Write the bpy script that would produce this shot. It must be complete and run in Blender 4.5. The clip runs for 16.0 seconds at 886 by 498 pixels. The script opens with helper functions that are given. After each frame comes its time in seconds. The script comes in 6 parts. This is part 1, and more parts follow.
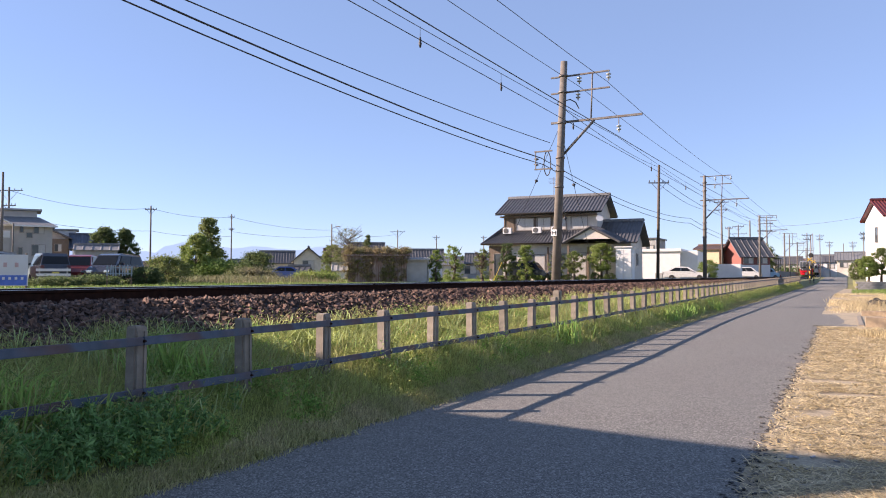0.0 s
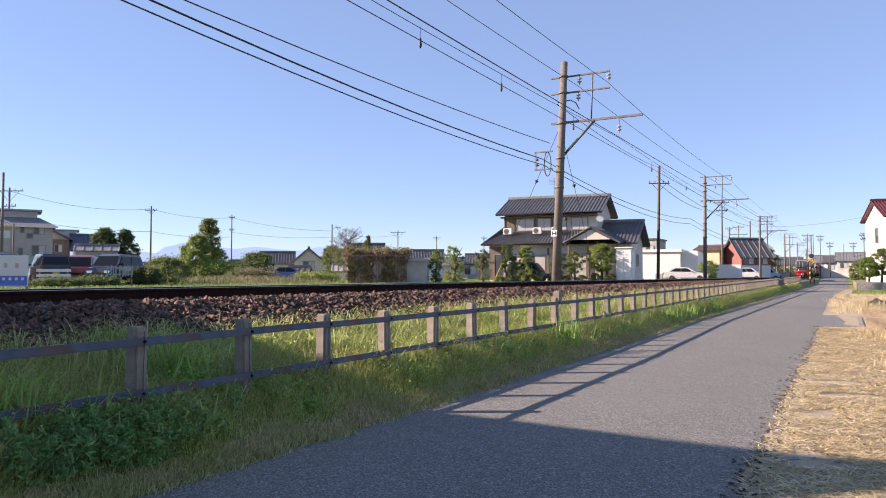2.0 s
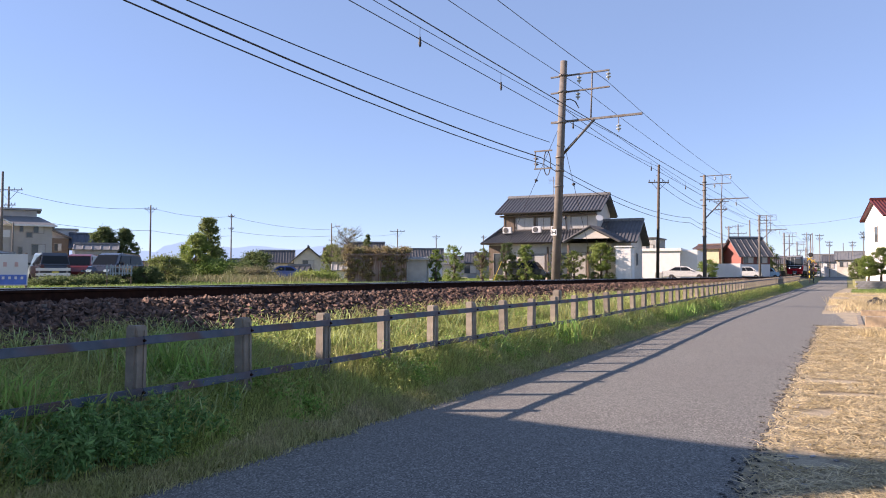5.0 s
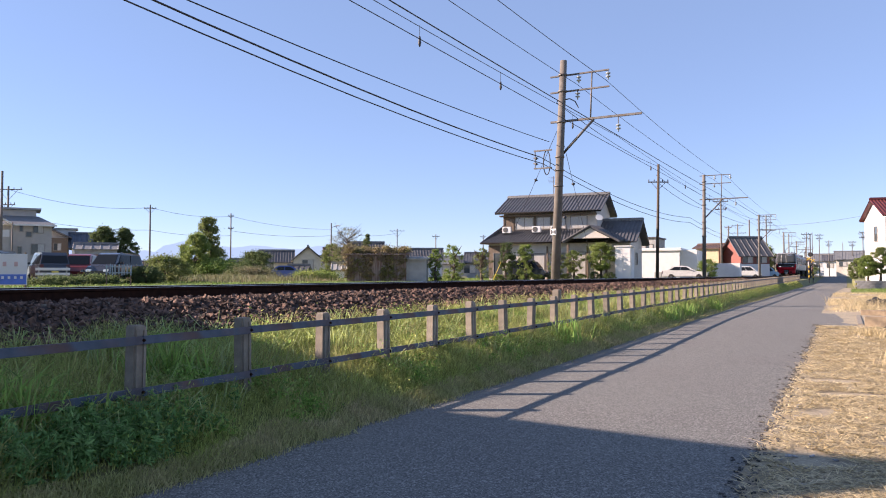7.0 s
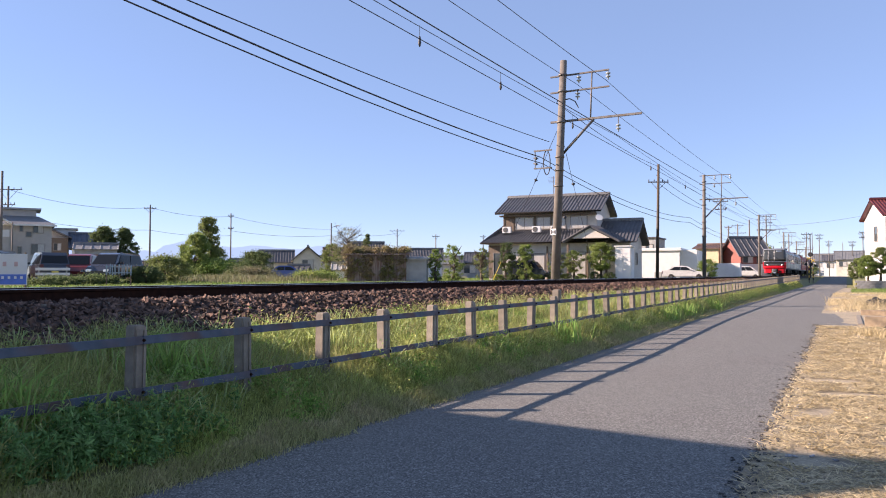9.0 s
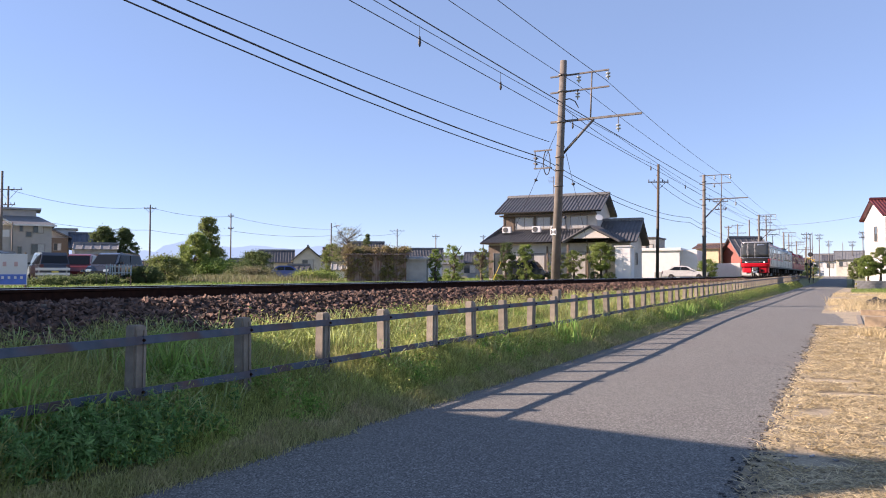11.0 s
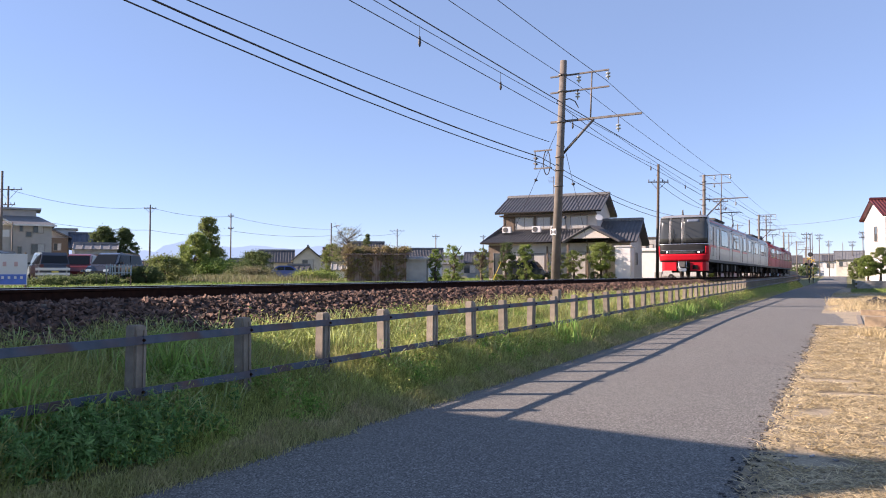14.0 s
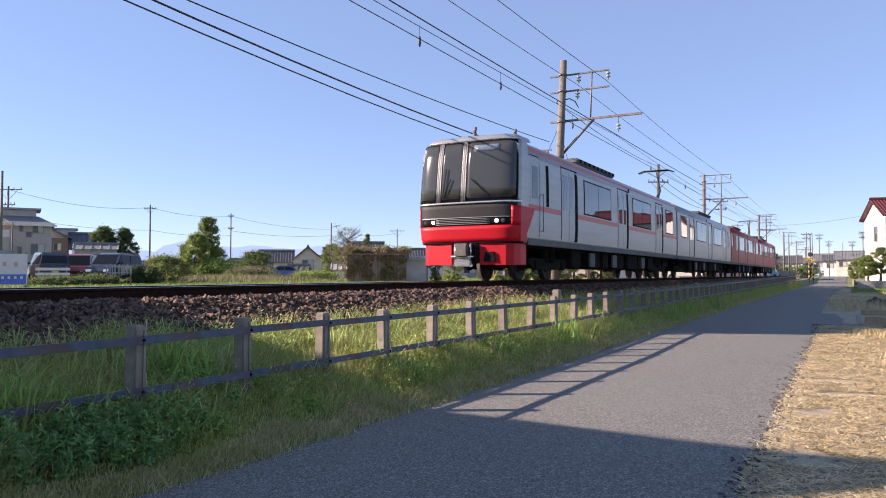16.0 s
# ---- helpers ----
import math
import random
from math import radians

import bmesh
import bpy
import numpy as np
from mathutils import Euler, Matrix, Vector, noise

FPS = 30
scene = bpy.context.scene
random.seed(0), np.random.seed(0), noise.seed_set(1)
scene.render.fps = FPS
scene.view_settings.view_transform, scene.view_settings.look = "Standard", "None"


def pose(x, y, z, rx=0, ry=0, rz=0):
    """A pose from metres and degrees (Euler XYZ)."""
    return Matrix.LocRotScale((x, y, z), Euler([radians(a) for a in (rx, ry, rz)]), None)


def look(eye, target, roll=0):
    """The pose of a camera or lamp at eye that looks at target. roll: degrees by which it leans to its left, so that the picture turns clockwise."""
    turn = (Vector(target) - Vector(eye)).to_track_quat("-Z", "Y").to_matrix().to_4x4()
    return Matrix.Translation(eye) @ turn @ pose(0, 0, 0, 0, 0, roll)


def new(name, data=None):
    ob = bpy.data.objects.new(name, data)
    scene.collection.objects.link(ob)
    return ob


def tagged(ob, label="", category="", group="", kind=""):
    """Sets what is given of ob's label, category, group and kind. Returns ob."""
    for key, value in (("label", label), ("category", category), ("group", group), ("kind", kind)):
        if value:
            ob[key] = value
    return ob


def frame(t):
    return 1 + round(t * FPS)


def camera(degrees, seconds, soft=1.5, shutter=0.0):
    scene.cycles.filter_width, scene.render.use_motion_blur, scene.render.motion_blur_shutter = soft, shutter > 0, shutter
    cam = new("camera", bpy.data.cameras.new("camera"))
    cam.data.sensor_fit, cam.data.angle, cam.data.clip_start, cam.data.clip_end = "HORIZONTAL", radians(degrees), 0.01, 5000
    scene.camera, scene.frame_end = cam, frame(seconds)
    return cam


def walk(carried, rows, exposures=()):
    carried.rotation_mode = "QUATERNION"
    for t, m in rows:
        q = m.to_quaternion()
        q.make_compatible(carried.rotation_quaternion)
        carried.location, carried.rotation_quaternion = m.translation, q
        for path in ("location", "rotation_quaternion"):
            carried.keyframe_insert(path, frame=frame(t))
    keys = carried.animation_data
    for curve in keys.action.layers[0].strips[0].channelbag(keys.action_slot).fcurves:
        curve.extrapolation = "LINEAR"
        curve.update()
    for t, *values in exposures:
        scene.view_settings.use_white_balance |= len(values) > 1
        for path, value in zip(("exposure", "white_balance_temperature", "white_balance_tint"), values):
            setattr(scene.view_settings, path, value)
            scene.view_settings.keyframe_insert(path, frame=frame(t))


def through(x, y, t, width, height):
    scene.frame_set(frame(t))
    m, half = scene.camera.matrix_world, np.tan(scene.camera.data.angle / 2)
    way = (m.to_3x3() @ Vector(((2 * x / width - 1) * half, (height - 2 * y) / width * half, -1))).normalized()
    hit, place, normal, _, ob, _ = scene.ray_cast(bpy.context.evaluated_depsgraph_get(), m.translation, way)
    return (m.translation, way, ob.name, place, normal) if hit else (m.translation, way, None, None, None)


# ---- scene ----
cam = camera(62.6, 16.0, soft=1.0, shutter=0.1)
YAW, TILT = 28.9, 2.03
EYE = (0.0, 0.0, 1.5)


def aim(right, down):
    """The hand-held camera's small drift, in hundredths of a degree."""
    return pose(*EYE, 90 + TILT + down * 0.01, 0, YAW + right * 0.01)


walk(cam, [(0.0, aim(4, 6.5)), (1.0, aim(5, 9)), (2.0, aim(6, 11)), (3.0, aim(6, 10)), (4.0, aim(5, 6.5)), (6.5, aim(0, 0)),
           (9.0, aim(0, 0)), (12.0, aim(0, 0)), (16.0, aim(0, 0))], [(0.0, 1.5, 6450, 28), (16.0, 1.5, 6450, 28)])

# ---- light ----
SUN_EL, SUN_AZ = 24.0, 25.0          # height over the horizon; how far behind the line square to the track
world = bpy.data.worlds.new("sky")
scene.world = world
world.use_nodes = True
wn = world.node_tree.nodes
sky = wn.new("ShaderNodeTexSky")
sky.sky_type, sky.sun_disc = "NISHITA", False
sky.sun_elevation, sky.sun_rotation = radians(SUN_EL), radians(-90 - SUN_AZ)
sky.altitude, sky.air_density, sky.dust_density, sky.ozone_density = 600, 0.85, 0.0, 3.2
wn["Background"].inputs[1].default_value = 0.078
# thin even haze lies over the whole sky
haze = wn.new("ShaderNodeMix")
haze.data_type = "RGBA"
haze.inputs["Factor"].default_value = 0.5
haze.inputs["B"].default_value = (1.65, 2.5, 3.55, 1)
world.node_tree.links.new(sky.outputs[0], haze.inputs["A"])
world.node_tree.links.new(haze.outputs["Result"], wn["Background"].inputs[0])
sun_data = bpy.data.lights.new("sun", "SUN")
sun_data.energy, sun_data.angle, sun_data.color = 4.6, radians(0.55), (1.0, 0.86, 0.66)
sun = new("sun", sun_data)
to_sun = Vector((-math.cos(radians(SUN_AZ)) * math.cos(radians(SUN_EL)), -math.sin(radians(SUN_AZ)) * math.cos(radians(SUN_EL)), math.sin(radians(SUN_EL))))
sun.matrix_world = look(to_sun * 60, (0, 0, 0))


# ---- materials ----
def mat(name, a, b=None, scale=6.0, rough=0.8, metal=0.0, bump=0.0, bump_scale=None, c=None, c_scale=0.6, c_amount=0.5, vary=0.0, island=False, emit=0.0, spec=0.5,
        stretch=(1, 1, 1), coat=0.0, sharp=0.15, chips=None):
    """A surface of colour a mottled with b in the grain, and with c in large stains; vary: brightness from piece to piece."""
    m = bpy.data.materials.new(name)
    m.use_nodes = True
    n, l = m.node_tree.nodes, m.node_tree.links
    p = n["Principled BSDF"]
    p.inputs["Roughness"].default_value, p.inputs["Metallic"].default_value = rough, metal
    p.inputs["Specular IOR Level"].default_value = spec
    p.inputs["Coat Weight"].default_value = coat
    where = n.new("ShaderNodeTexCoord")
    grow = n.new("ShaderNodeMapping")
    grow.inputs["Scale"].default_value = stretch
    l.new(where.outputs["Object"], grow.inputs[0])

    def noise_at(s, detail=5):
        t = n.new("ShaderNodeTexNoise")
        t.inputs["Scale"].default_value, t.inputs["Detail"].default_value = s, detail
        l.new(grow.outputs[0], t.inputs["Vector"])
        return t.outputs["Fac"]

    def blend(f, x, y):
        k = n.new("ShaderNodeMix")
        k.data_type = "RGBA"
        l.new(f, k.inputs["Factor"])
        for v, s in ((x, k.inputs["A"]), (y, k.inputs["B"])):
            if isinstance(v, tuple):
                s.default_value = (*v, 1)
            else:
                l.new(v, s)
        return k.outputs["Result"]

    def ramp(f, lo, hi, top=1.0):
        r = n.new("ShaderNodeMapRange")
        r.inputs["From Min"].default_value, r.inputs["From Max"].default_value, r.inputs["To Max"].default_value = lo, hi, top
        l.new(f, r.inputs["Value"])
        return r.outputs[0]

    b = b or tuple(v * 0.8 for v in a)
    col = blend(ramp(noise_at(scale), 0.5 - sharp, 0.5 + sharp), a, b)
    if c:
        col = blend(ramp(noise_at(c_scale, 4), 0.45, 0.68, c_amount), col, c)
    if chips:
        # single stones of an aggregate: some light, some dark
        cell = n.new("ShaderNodeTexVoronoi")
        cell.inputs["Scale"].default_value = chips
        l.new(grow.outputs[0], cell.inputs["Vector"])
        one = n.new("ShaderNodeSeparateColor")
        l.new(cell.outputs["Color"], one.inputs[0])
        col = blend(ramp(one.outputs[0], 0.74, 0.80, 0.75), col, tuple(min(1, v * 1.5) for v in a))
        col = blend(ramp(one.outputs[1], 0.66, 0.72, 0.7), col, tuple(v * 0.45 for v in b))
    if vary:
        g = n.new("ShaderNodeNewGeometry") if island else n.new("ShaderNodeObjectInfo")
        h = n.new("ShaderNodeHueSaturation")
        r = n.new("ShaderNodeMapRange")
        r.inputs["To Min"].default_value, r.inputs["To Max"].default_value = 1 - vary, 1 + vary
        l.new(g.outputs["Random Per Island" if island else "Random"], r.inputs["Value"])
        l.new(r.outputs[0], h.inputs["Value"])
        l.new(col, h.inputs["Color"])
        col = h.outputs[0]
    l.new(col, p.inputs["Base Color"])
    if bump:
        bp = n.new("ShaderNodeBump")
        bp.inputs["Strength"].default_value, bp.inputs["Distance"].default_value = bump, 0.02
        l.new(noise_at(bump_scale or scale * 3), bp.inputs["Height"])
        l.new(bp.outputs[0], p.inputs["Normal"])
    if emit:
        p.inputs["Emission Color"].default_value, p.inputs["Emission Strength"].default_value = (*a, 1), emit
    return m


def glass_mat(name, tint, rough=0.03, gloss=0.5):
    m = bpy.data.materials.new(name)
    m.use_nodes = True
    p = m.node_tree.nodes["Principled BSDF"]
    p.inputs["Base Color"].default_value = (*tint, 1)
    p.inputs["Roughness"].default_value, p.inputs["Specular IOR Level"].default_value = rough, gloss
    return m


def leaf_mat(name, a, b, vary=0.4, through=0.35, scale=1.2):
    """Leaves: mottled by place, varied leaf by leaf, and lit through from behind."""
    m = mat(name, a, b, scale=scale, rough=0.6, vary=vary, island=True, spec=0.25)
    n, l = m.node_tree.nodes, m.node_tree.links
    p = n["Principled BSDF"]
    tr, mx = n.new("ShaderNodeBsdfTranslucent"), n.new("ShaderNodeMixShader")
    mx.inputs[0].default_value = through
    l.new(p.inputs["Base Color"].links[0].from_socket, tr.inputs["Color"])
    l.new(p.outputs[0], mx.inputs[1])
    l.new(tr.outputs[0], mx.inputs[2])
    l.new(mx.outputs[0], n["Material Output"].inputs[0])
    return m


M_ASPHALT = mat("asphalt", (0.19, 0.188, 0.172), (0.085, 0.085, 0.078), scale=130, sharp=0.10, chips=85, rough=0.9, bump=0.2, bump_scale=200, c=(0.125, 0.118, 0.11), c_scale=0.5, c_amount=0.7)
M_EARTH = mat("earth", (0.21, 0.19, 0.075), (0.13, 0.15, 0.045), scale=2.5, rough=0.95, bump=0.6, bump_scale=14, c=(0.12, 0.10, 0.05), c_scale=0.25, c_amount=0.6)
M_DRY_EARTH = mat("dry earth", (0.38, 0.325, 0.225), (0.26, 0.215, 0.145), sharp=0.12, scale=38, rough=0.95, bump=0.5, bump_scale=40, c=(0.19, 0.16, 0.12), c_scale=1.2, c_amount=0.6)
M_BALLAST = mat("ballast bed", (0.04, 0.027, 0.022), (0.02, 0.014, 0.012), scale=30, rough=0.95, bump=1.0, bump_scale=40)
M_STONE = mat("ballast stone", (0.17, 0.098, 0.068), (0.05, 0.032, 0.026), scale=14, rough=0.9, vary=0.7, island=True, bump=0.3)
M_RAIL = mat("rusty rail", (0.035, 0.016, 0.011), (0.020, 0.010, 0.008), scale=12, rough=1.0, spec=0.05, bump=0.2)
M_RAIL_TOP = mat("worn rail head", (0.55, 0.53, 0.5), (0.42, 0.4, 0.38), scale=40, rough=0.28, metal=1.0)
M_CONCRETE = mat("concrete", (0.29, 0.25, 0.20), (0.20, 0.17, 0.135), scale=9, rough=0.9, bump=0.35, bump_scale=50, c=(0.17, 0.155, 0.13), c_scale=2.5, c_amount=0.6, vary=0.12)
M_POLE = mat("pole concrete", (0.175, 0.155, 0.135), (0.125, 0.11, 0.095), scale=5, rough=0.9, bump=0.2, c=(0.115, 0.10, 0.082), c_scale=0.8, c_amount=0.6)
M_WOODPOLE = mat("dark pole", (0.10, 0.075, 0.05), (0.07, 0.05, 0.035), scale=6, rough=0.9)
M_STEEL = mat("galvanised steel", (0.19, 0.185, 0.18), (0.12, 0.11, 0.10), scale=10, rough=0.6, metal=0.5, c=(0.14, 0.08, 0.05), c_scale=3, c_amount=0.4)
M_RAILBAR = mat("blue-grey painted fence bar", (0.085, 0.12, 0.17), (0.055, 0.075, 0.105), scale=7, rough=0.6, metal=0.3, c=(0.14, 0.06, 0.035), c_scale=2.6, c_amount=0.6, bump=0.2)
M_WIRE = mat("wire", (0.03, 0.03, 0.035), rough=0.6)
M_INSUL = mat("porcelain", (0.36, 0.39, 0.39), rough=0.25, spec=0.6)
M_BLACK = mat("black rubber", (0.015, 0.015, 0.016), (0.03, 0.028, 0.026), scale=12, rough=0.75)


# ---- tools ----
def box(bm, x0, y0, z0, x1, y1, z1, bevel=0.0):
    vs = [bm.verts.new((x, y, z)) for z in (z0, z1) for y in (y0, y1) for x in (x0, x1)]
    fs = [bm.faces.new([vs[i] for i in q]) for q in ((0, 2, 3, 1), (4, 5, 7, 6), (0, 1, 5, 4), (2, 6, 7, 3), (0, 4, 6, 2), (1, 3, 7, 5))]
    if bevel:
        bmesh.ops.bevel(bm, geom=list({e for f in fs for e in f.edges}), offset=bevel, segments=2, affect="EDGES")
    return bm


def cbox(bm, cx, cy, cz, sx, sy, sz, bevel=0.0):
    return box(bm, cx - sx / 2, cy - sy / 2, cz - sz / 2, cx + sx / 2, cy + sy / 2, cz + sz / 2, bevel)


def tube(bm, a, b, r0, r1=None, sides=10, caps=True):
    a, b = Vector(a), Vector(b)
    r1 = r0 if r1 is None else r1
    q = (b - a).to_track_quat("Z", "Y")
    rings = [[bm.verts.new(p + q @ Vector((math.cos(k * math.tau / sides) * r, math.sin(k * math.tau / sides) * r, 0))) for k in range(sides)] for p, r in ((a, r0), (b, r1))]
    for k in range(sides):
        f = bm.faces.new((rings[0][k], rings[0][(k + 1) % sides], rings[1][(k + 1) % sides], rings[1][k]))
        f.smooth = sides > 6
    if caps:
        bm.faces.new(rings[0][::-1])
        bm.faces.new(rings[1])
    return bm


def lathe(bm, at, axis, profile, sides=12):
    """Turned shape: profile of (distance along axis, radius)."""
    q = Vector(axis).to_track_quat("Z", "Y")
    rings = [[bm.verts.new(Vector(at) + q @ Vector((math.cos(k * math.tau / sides) * r, math.sin(k * math.tau / sides) * r, d))) for k in range(sides)] for d, r in profile]
    for u, v in zip(rings, rings[1:]):
        for k in range(sides):
            bm.faces.new((u[k], u[(k + 1) % sides], v[(k + 1) % sides], v[k])).smooth = True
    bm.faces.new(rings[0][::-1])
    bm.faces.new(rings[-1])
    return bm


def prism(bm, outline, axis, lo, hi):
    """An outline of (u, v) pushed along x, y or z from lo to hi. x: (y, z); y: (x, z); z: (x, y)."""
    def at(u, v, w):
        return {"x": (w, u, v), "y": (u, w, v), "z": (u, v, w)}[axis]
    p, q = [bm.verts.new(at(u, v, lo)) for u, v in outline], [bm.verts.new(at(u, v, hi)) for u, v in outline]
    k = len(p)
    for i in range(k):
        bm.faces.new((p[i], p[(i + 1) % k], q[(i + 1) % k], q[i]))
    bm.faces.new(p[::-1])
    bm.faces.new(q)
    return bm


def mesh_of(name, bm, material):
    bmesh.ops.recalc_face_normals(bm, faces=bm.faces[:])
    me = bpy.data.meshes.new(name)
    bm.to_mesh(me)
    bm.free()
    for m in material if isinstance(material, (list, tuple)) else [material]:
        me.materials.append(m)
    return me


def part(name, bm, material, parent, label="", at=None):
    ob = new(name, mesh_of(name, bm, material))
    ob.parent = parent
    if at is not None:
        ob.matrix_basis = at
    return tagged(ob, label)


def solo(name, bm, material, label, category, group="", kind="", at=None):
    ob = new(name, mesh_of(name, bm, material))
    if at is not None:
        ob.matrix_basis = at
    return tagged(ob, label, category, group, kind)


def thing(name, label, category, at, group="", kind=""):
    ob = new(name)
    ob.empty_display_size = 0.2
    ob.matrix_basis = at
    return tagged(ob, label, category, group, kind)


def raw_mesh(name, verts, faces, material):
    me = bpy.data.meshes.new(name)
    verts, faces = np.asarray(verts, dtype=np.float32), np.asarray(faces, dtype=np.int32)
    me.vertices.add(len(verts))
    me.vertices.foreach_set("co", verts.ravel())
    k = faces.shape[1]
    me.loops.add(faces.size)
    me.loops.foreach_set("vertex_index", faces.ravel())
    me.polygons.add(len(faces))
    me.polygons.foreach_set("loop_start", np.arange(0, faces.size, k, dtype=np.int32))
    me.polygons.foreach_set("use_smooth", np.zeros(len(faces), dtype=bool))
    me.update(calc_edges=True)
    me.materials.append(material)
    return me


def blades(name, spots, heights, widths, material, lean=0.5, rng=None):
    """Grass: each blade a bent strip of four faces-corners and a tip, rooted at spots."""
    rng = rng or np.random.default_rng(3)
    n = len(spots)
    spots, heights, widths = np.asarray(spots), np.asarray(heights)[:, None], np.asarray(widths)[:, None]
    a, b = rng.uniform(0, math.tau, n), rng.uniform(0, math.tau, n)
    side = np.stack([np.cos(a), np.sin(a), np.zeros(n)], 1) * widths
    tip = np.stack([np.cos(b), np.sin(b), np.zeros(n)], 1) * heights * rng.uniform(0.1, lean, n)[:, None]
    up = np.array([0, 0, 1.0]) * heights
    v = np.stack([spots - side, spots + side, spots + up * 0.55 + tip * 0.35 + side * 0.75, spots + up * 0.55 + tip * 0.35 - side * 0.75, spots + up * (1 - 0.25 * lean) + tip], 1).reshape(-1, 3)
    i = np.arange(n)[:, None] * 5
    f = np.concatenate([i + np.array([[0, 1, 2]]), i + np.array([[0, 2, 3]]), i + np.array([[3, 2, 4]])])
    return raw_mesh(name, v, f, material)


def leaf_cloud(name, centres, radii, count, size, material, seed=1, flat=0.7, down=0.0, wide=0.45):
    """A crown: many small folded leaves scattered through clumps of the given centres and radii."""
    rng = np.random.default_rng(seed)
    centres, radii = np.asarray(centres, float), np.asarray(radii, float)
    w = radii ** 2
    pick = rng.choice(len(centres), count, p=w / w.sum())
    d = rng.normal(size=(count, 3))
    d /= np.linalg.norm(d, axis=1)[:, None]
    r = radii[pick] * np.abs(rng.normal(0.55, 0.42, count))
    p = centres[pick] + d * r[:, None] * np.array([1, 1, flat])
    a = rng.normal(size=(count, 3))
    a[:, 2] -= down
    a /= np.linalg.norm(a, axis=1)[:, None]
    b = np.cross(a, rng.normal(size=(count, 3)))
    b /= np.linalg.norm(b, axis=1)[:, None] + 1e-6
    s = size * rng.uniform(0.6, 1.4, count)[:, None]
    v = np.stack([p - a * s, p + b * s * wide, p + a * s, p - b * s * wide], 1).reshape(-1, 3)
    i = np.arange(count)[:, None] * 4
    return raw_mesh(name, v, np.concatenate([i + np.array([[0, 1, 2]]), i + np.array([[0, 2, 3]])]), material)


# ---- the lie of the land ----
TRACK = -8.48
RAIL_TOP = 1.34


def road_z(y):
    return float(np.interp(y, (0, 14, 24, 60, 130, 190), (0.0, 0.0, 0.09, 0.12, 0.15, 1.1)))


def road_left(y):
    return float(np.interp(y, (0, 10, 20, 30, 75), (-4.28, -4.24, -4.22, -4.24, -4.24))) + 0.06 * math.sin(y * 0.31) + 0.06 * noise.noise((y * 1.9, 9, 0))


def road_right(y):
    return float(np.interp(y, (0, 8, 20, 30, 57, 75, 92, 260), (-0.62, -0.70, -0.68, -0.80, -0.84, -0.5, 0.12, 0.25))) + 0.10 * noise.noise((y * 0.9, 2, 0)) + 0.07 * noise.noise((y * 3.7, 7, 0)) + 0.05 * noise.noise((y * 11, 4, 0))


def fence_foot(y):
    return 0.34 + min(max(0, y - 14) * 0.0046, 0.42)


def land_z(x, y):
    """Height of the ground: the road's level, a rising verge, the bank of the track, and the field beyond."""
    r = road_z(y)
    if x > -4.2:
        return r - 0.02 if x < 1.5 else r - 0.02 + 0.12 * min(1, (x - 1.5) / 3)
    f = fence_foot(y) + 0.02
    v = float(np.interp(x, (-6.9, -6.3, -5.1, -4.2), (0.86, (1.72 + f) / 3 + 0.03, f, 0.0)))
    if x > -6.9:
        return max(v, r - 0.02)
    if x > -10.6:
        return 0.86
    return float(np.interp(x, (-14, -10.6), (1.0, 0.95)))


# ---- large structure ----
def ground():
    xs = np.unique(np.concatenate([np.array([-2400, -900, -400, -200, -120, -80, -60, -45, -35, -28]), np.arange(-24, 8, 0.35), np.arange(-5.2, -3.9, 0.08), np.array([8, 12, 18, 28, 50, 100, 250, 900, 2400])]))
    ys = np.unique(np.concatenate([np.array([-600, -150, -50, -20, -8]), np.arange(-4, 40, 0.5), np.arange(40, 100, 2), np.array([100, 110, 130, 160, 200, 300, 500, 900, 1800, 3600])]))
    v = [(x, y, land_z(x, y) + 0.03 * noise.noise((x * 0.7, y * 0.7, 0)) * (abs(x) < 40)) for y in ys for x in xs]
    k = len(xs)
    f = [(j * k + i, j * k + i + 1, (j + 1) * k + i + 1, (j + 1) * k + i) for j in range(len(ys) - 1) for i in range(k - 1)]
    me = raw_mesh("ground", v, f, M_EARTH)
    return tagged(new("ground", me), "flat grassy earth reaching to the horizon", "ground", kind="structure")


def strip(name, edges, ys, z, material, thick=0.12):
    """A sheet between two edges x0(y), x1(y), with a thickness."""
    bm = bmesh.new()
    rows = []
    for y in ys:
        x0, x1, h = edges[0](y), edges[1](y), z(y)
        rows.append([bm.verts.new(p) for p in ((x0, y, h - thick), (x0, y, h), (x0 * 0.66 + x1 * 0.34, y, h + 0.02), (x0 * 0.34 + x1 * 0.66, y, h + 0.02), (x1, y, h), (x1, y, h - thick))])
    for a, b in zip(rows, rows[1:]):
        for i in range(5):
            bm.faces.new((a[i], a[i + 1], b[i + 1], b[i]))
    return mesh_of(name, bm, material)


def road():
    ys = np.concatenate([np.arange(-14, 2, 0.5), np.arange(2, 30, 0.08), np.arange(30, 100, 2), np.arange(100, 201, 10)])
    me = strip("road", (road_left, road_right), ys, lambda y: road_z(y) + 0.012, M_ASPHALT)
    return tagged(new("road", me), "narrow worn grey asphalt lane with crumbling edges", "road", kind="structure")


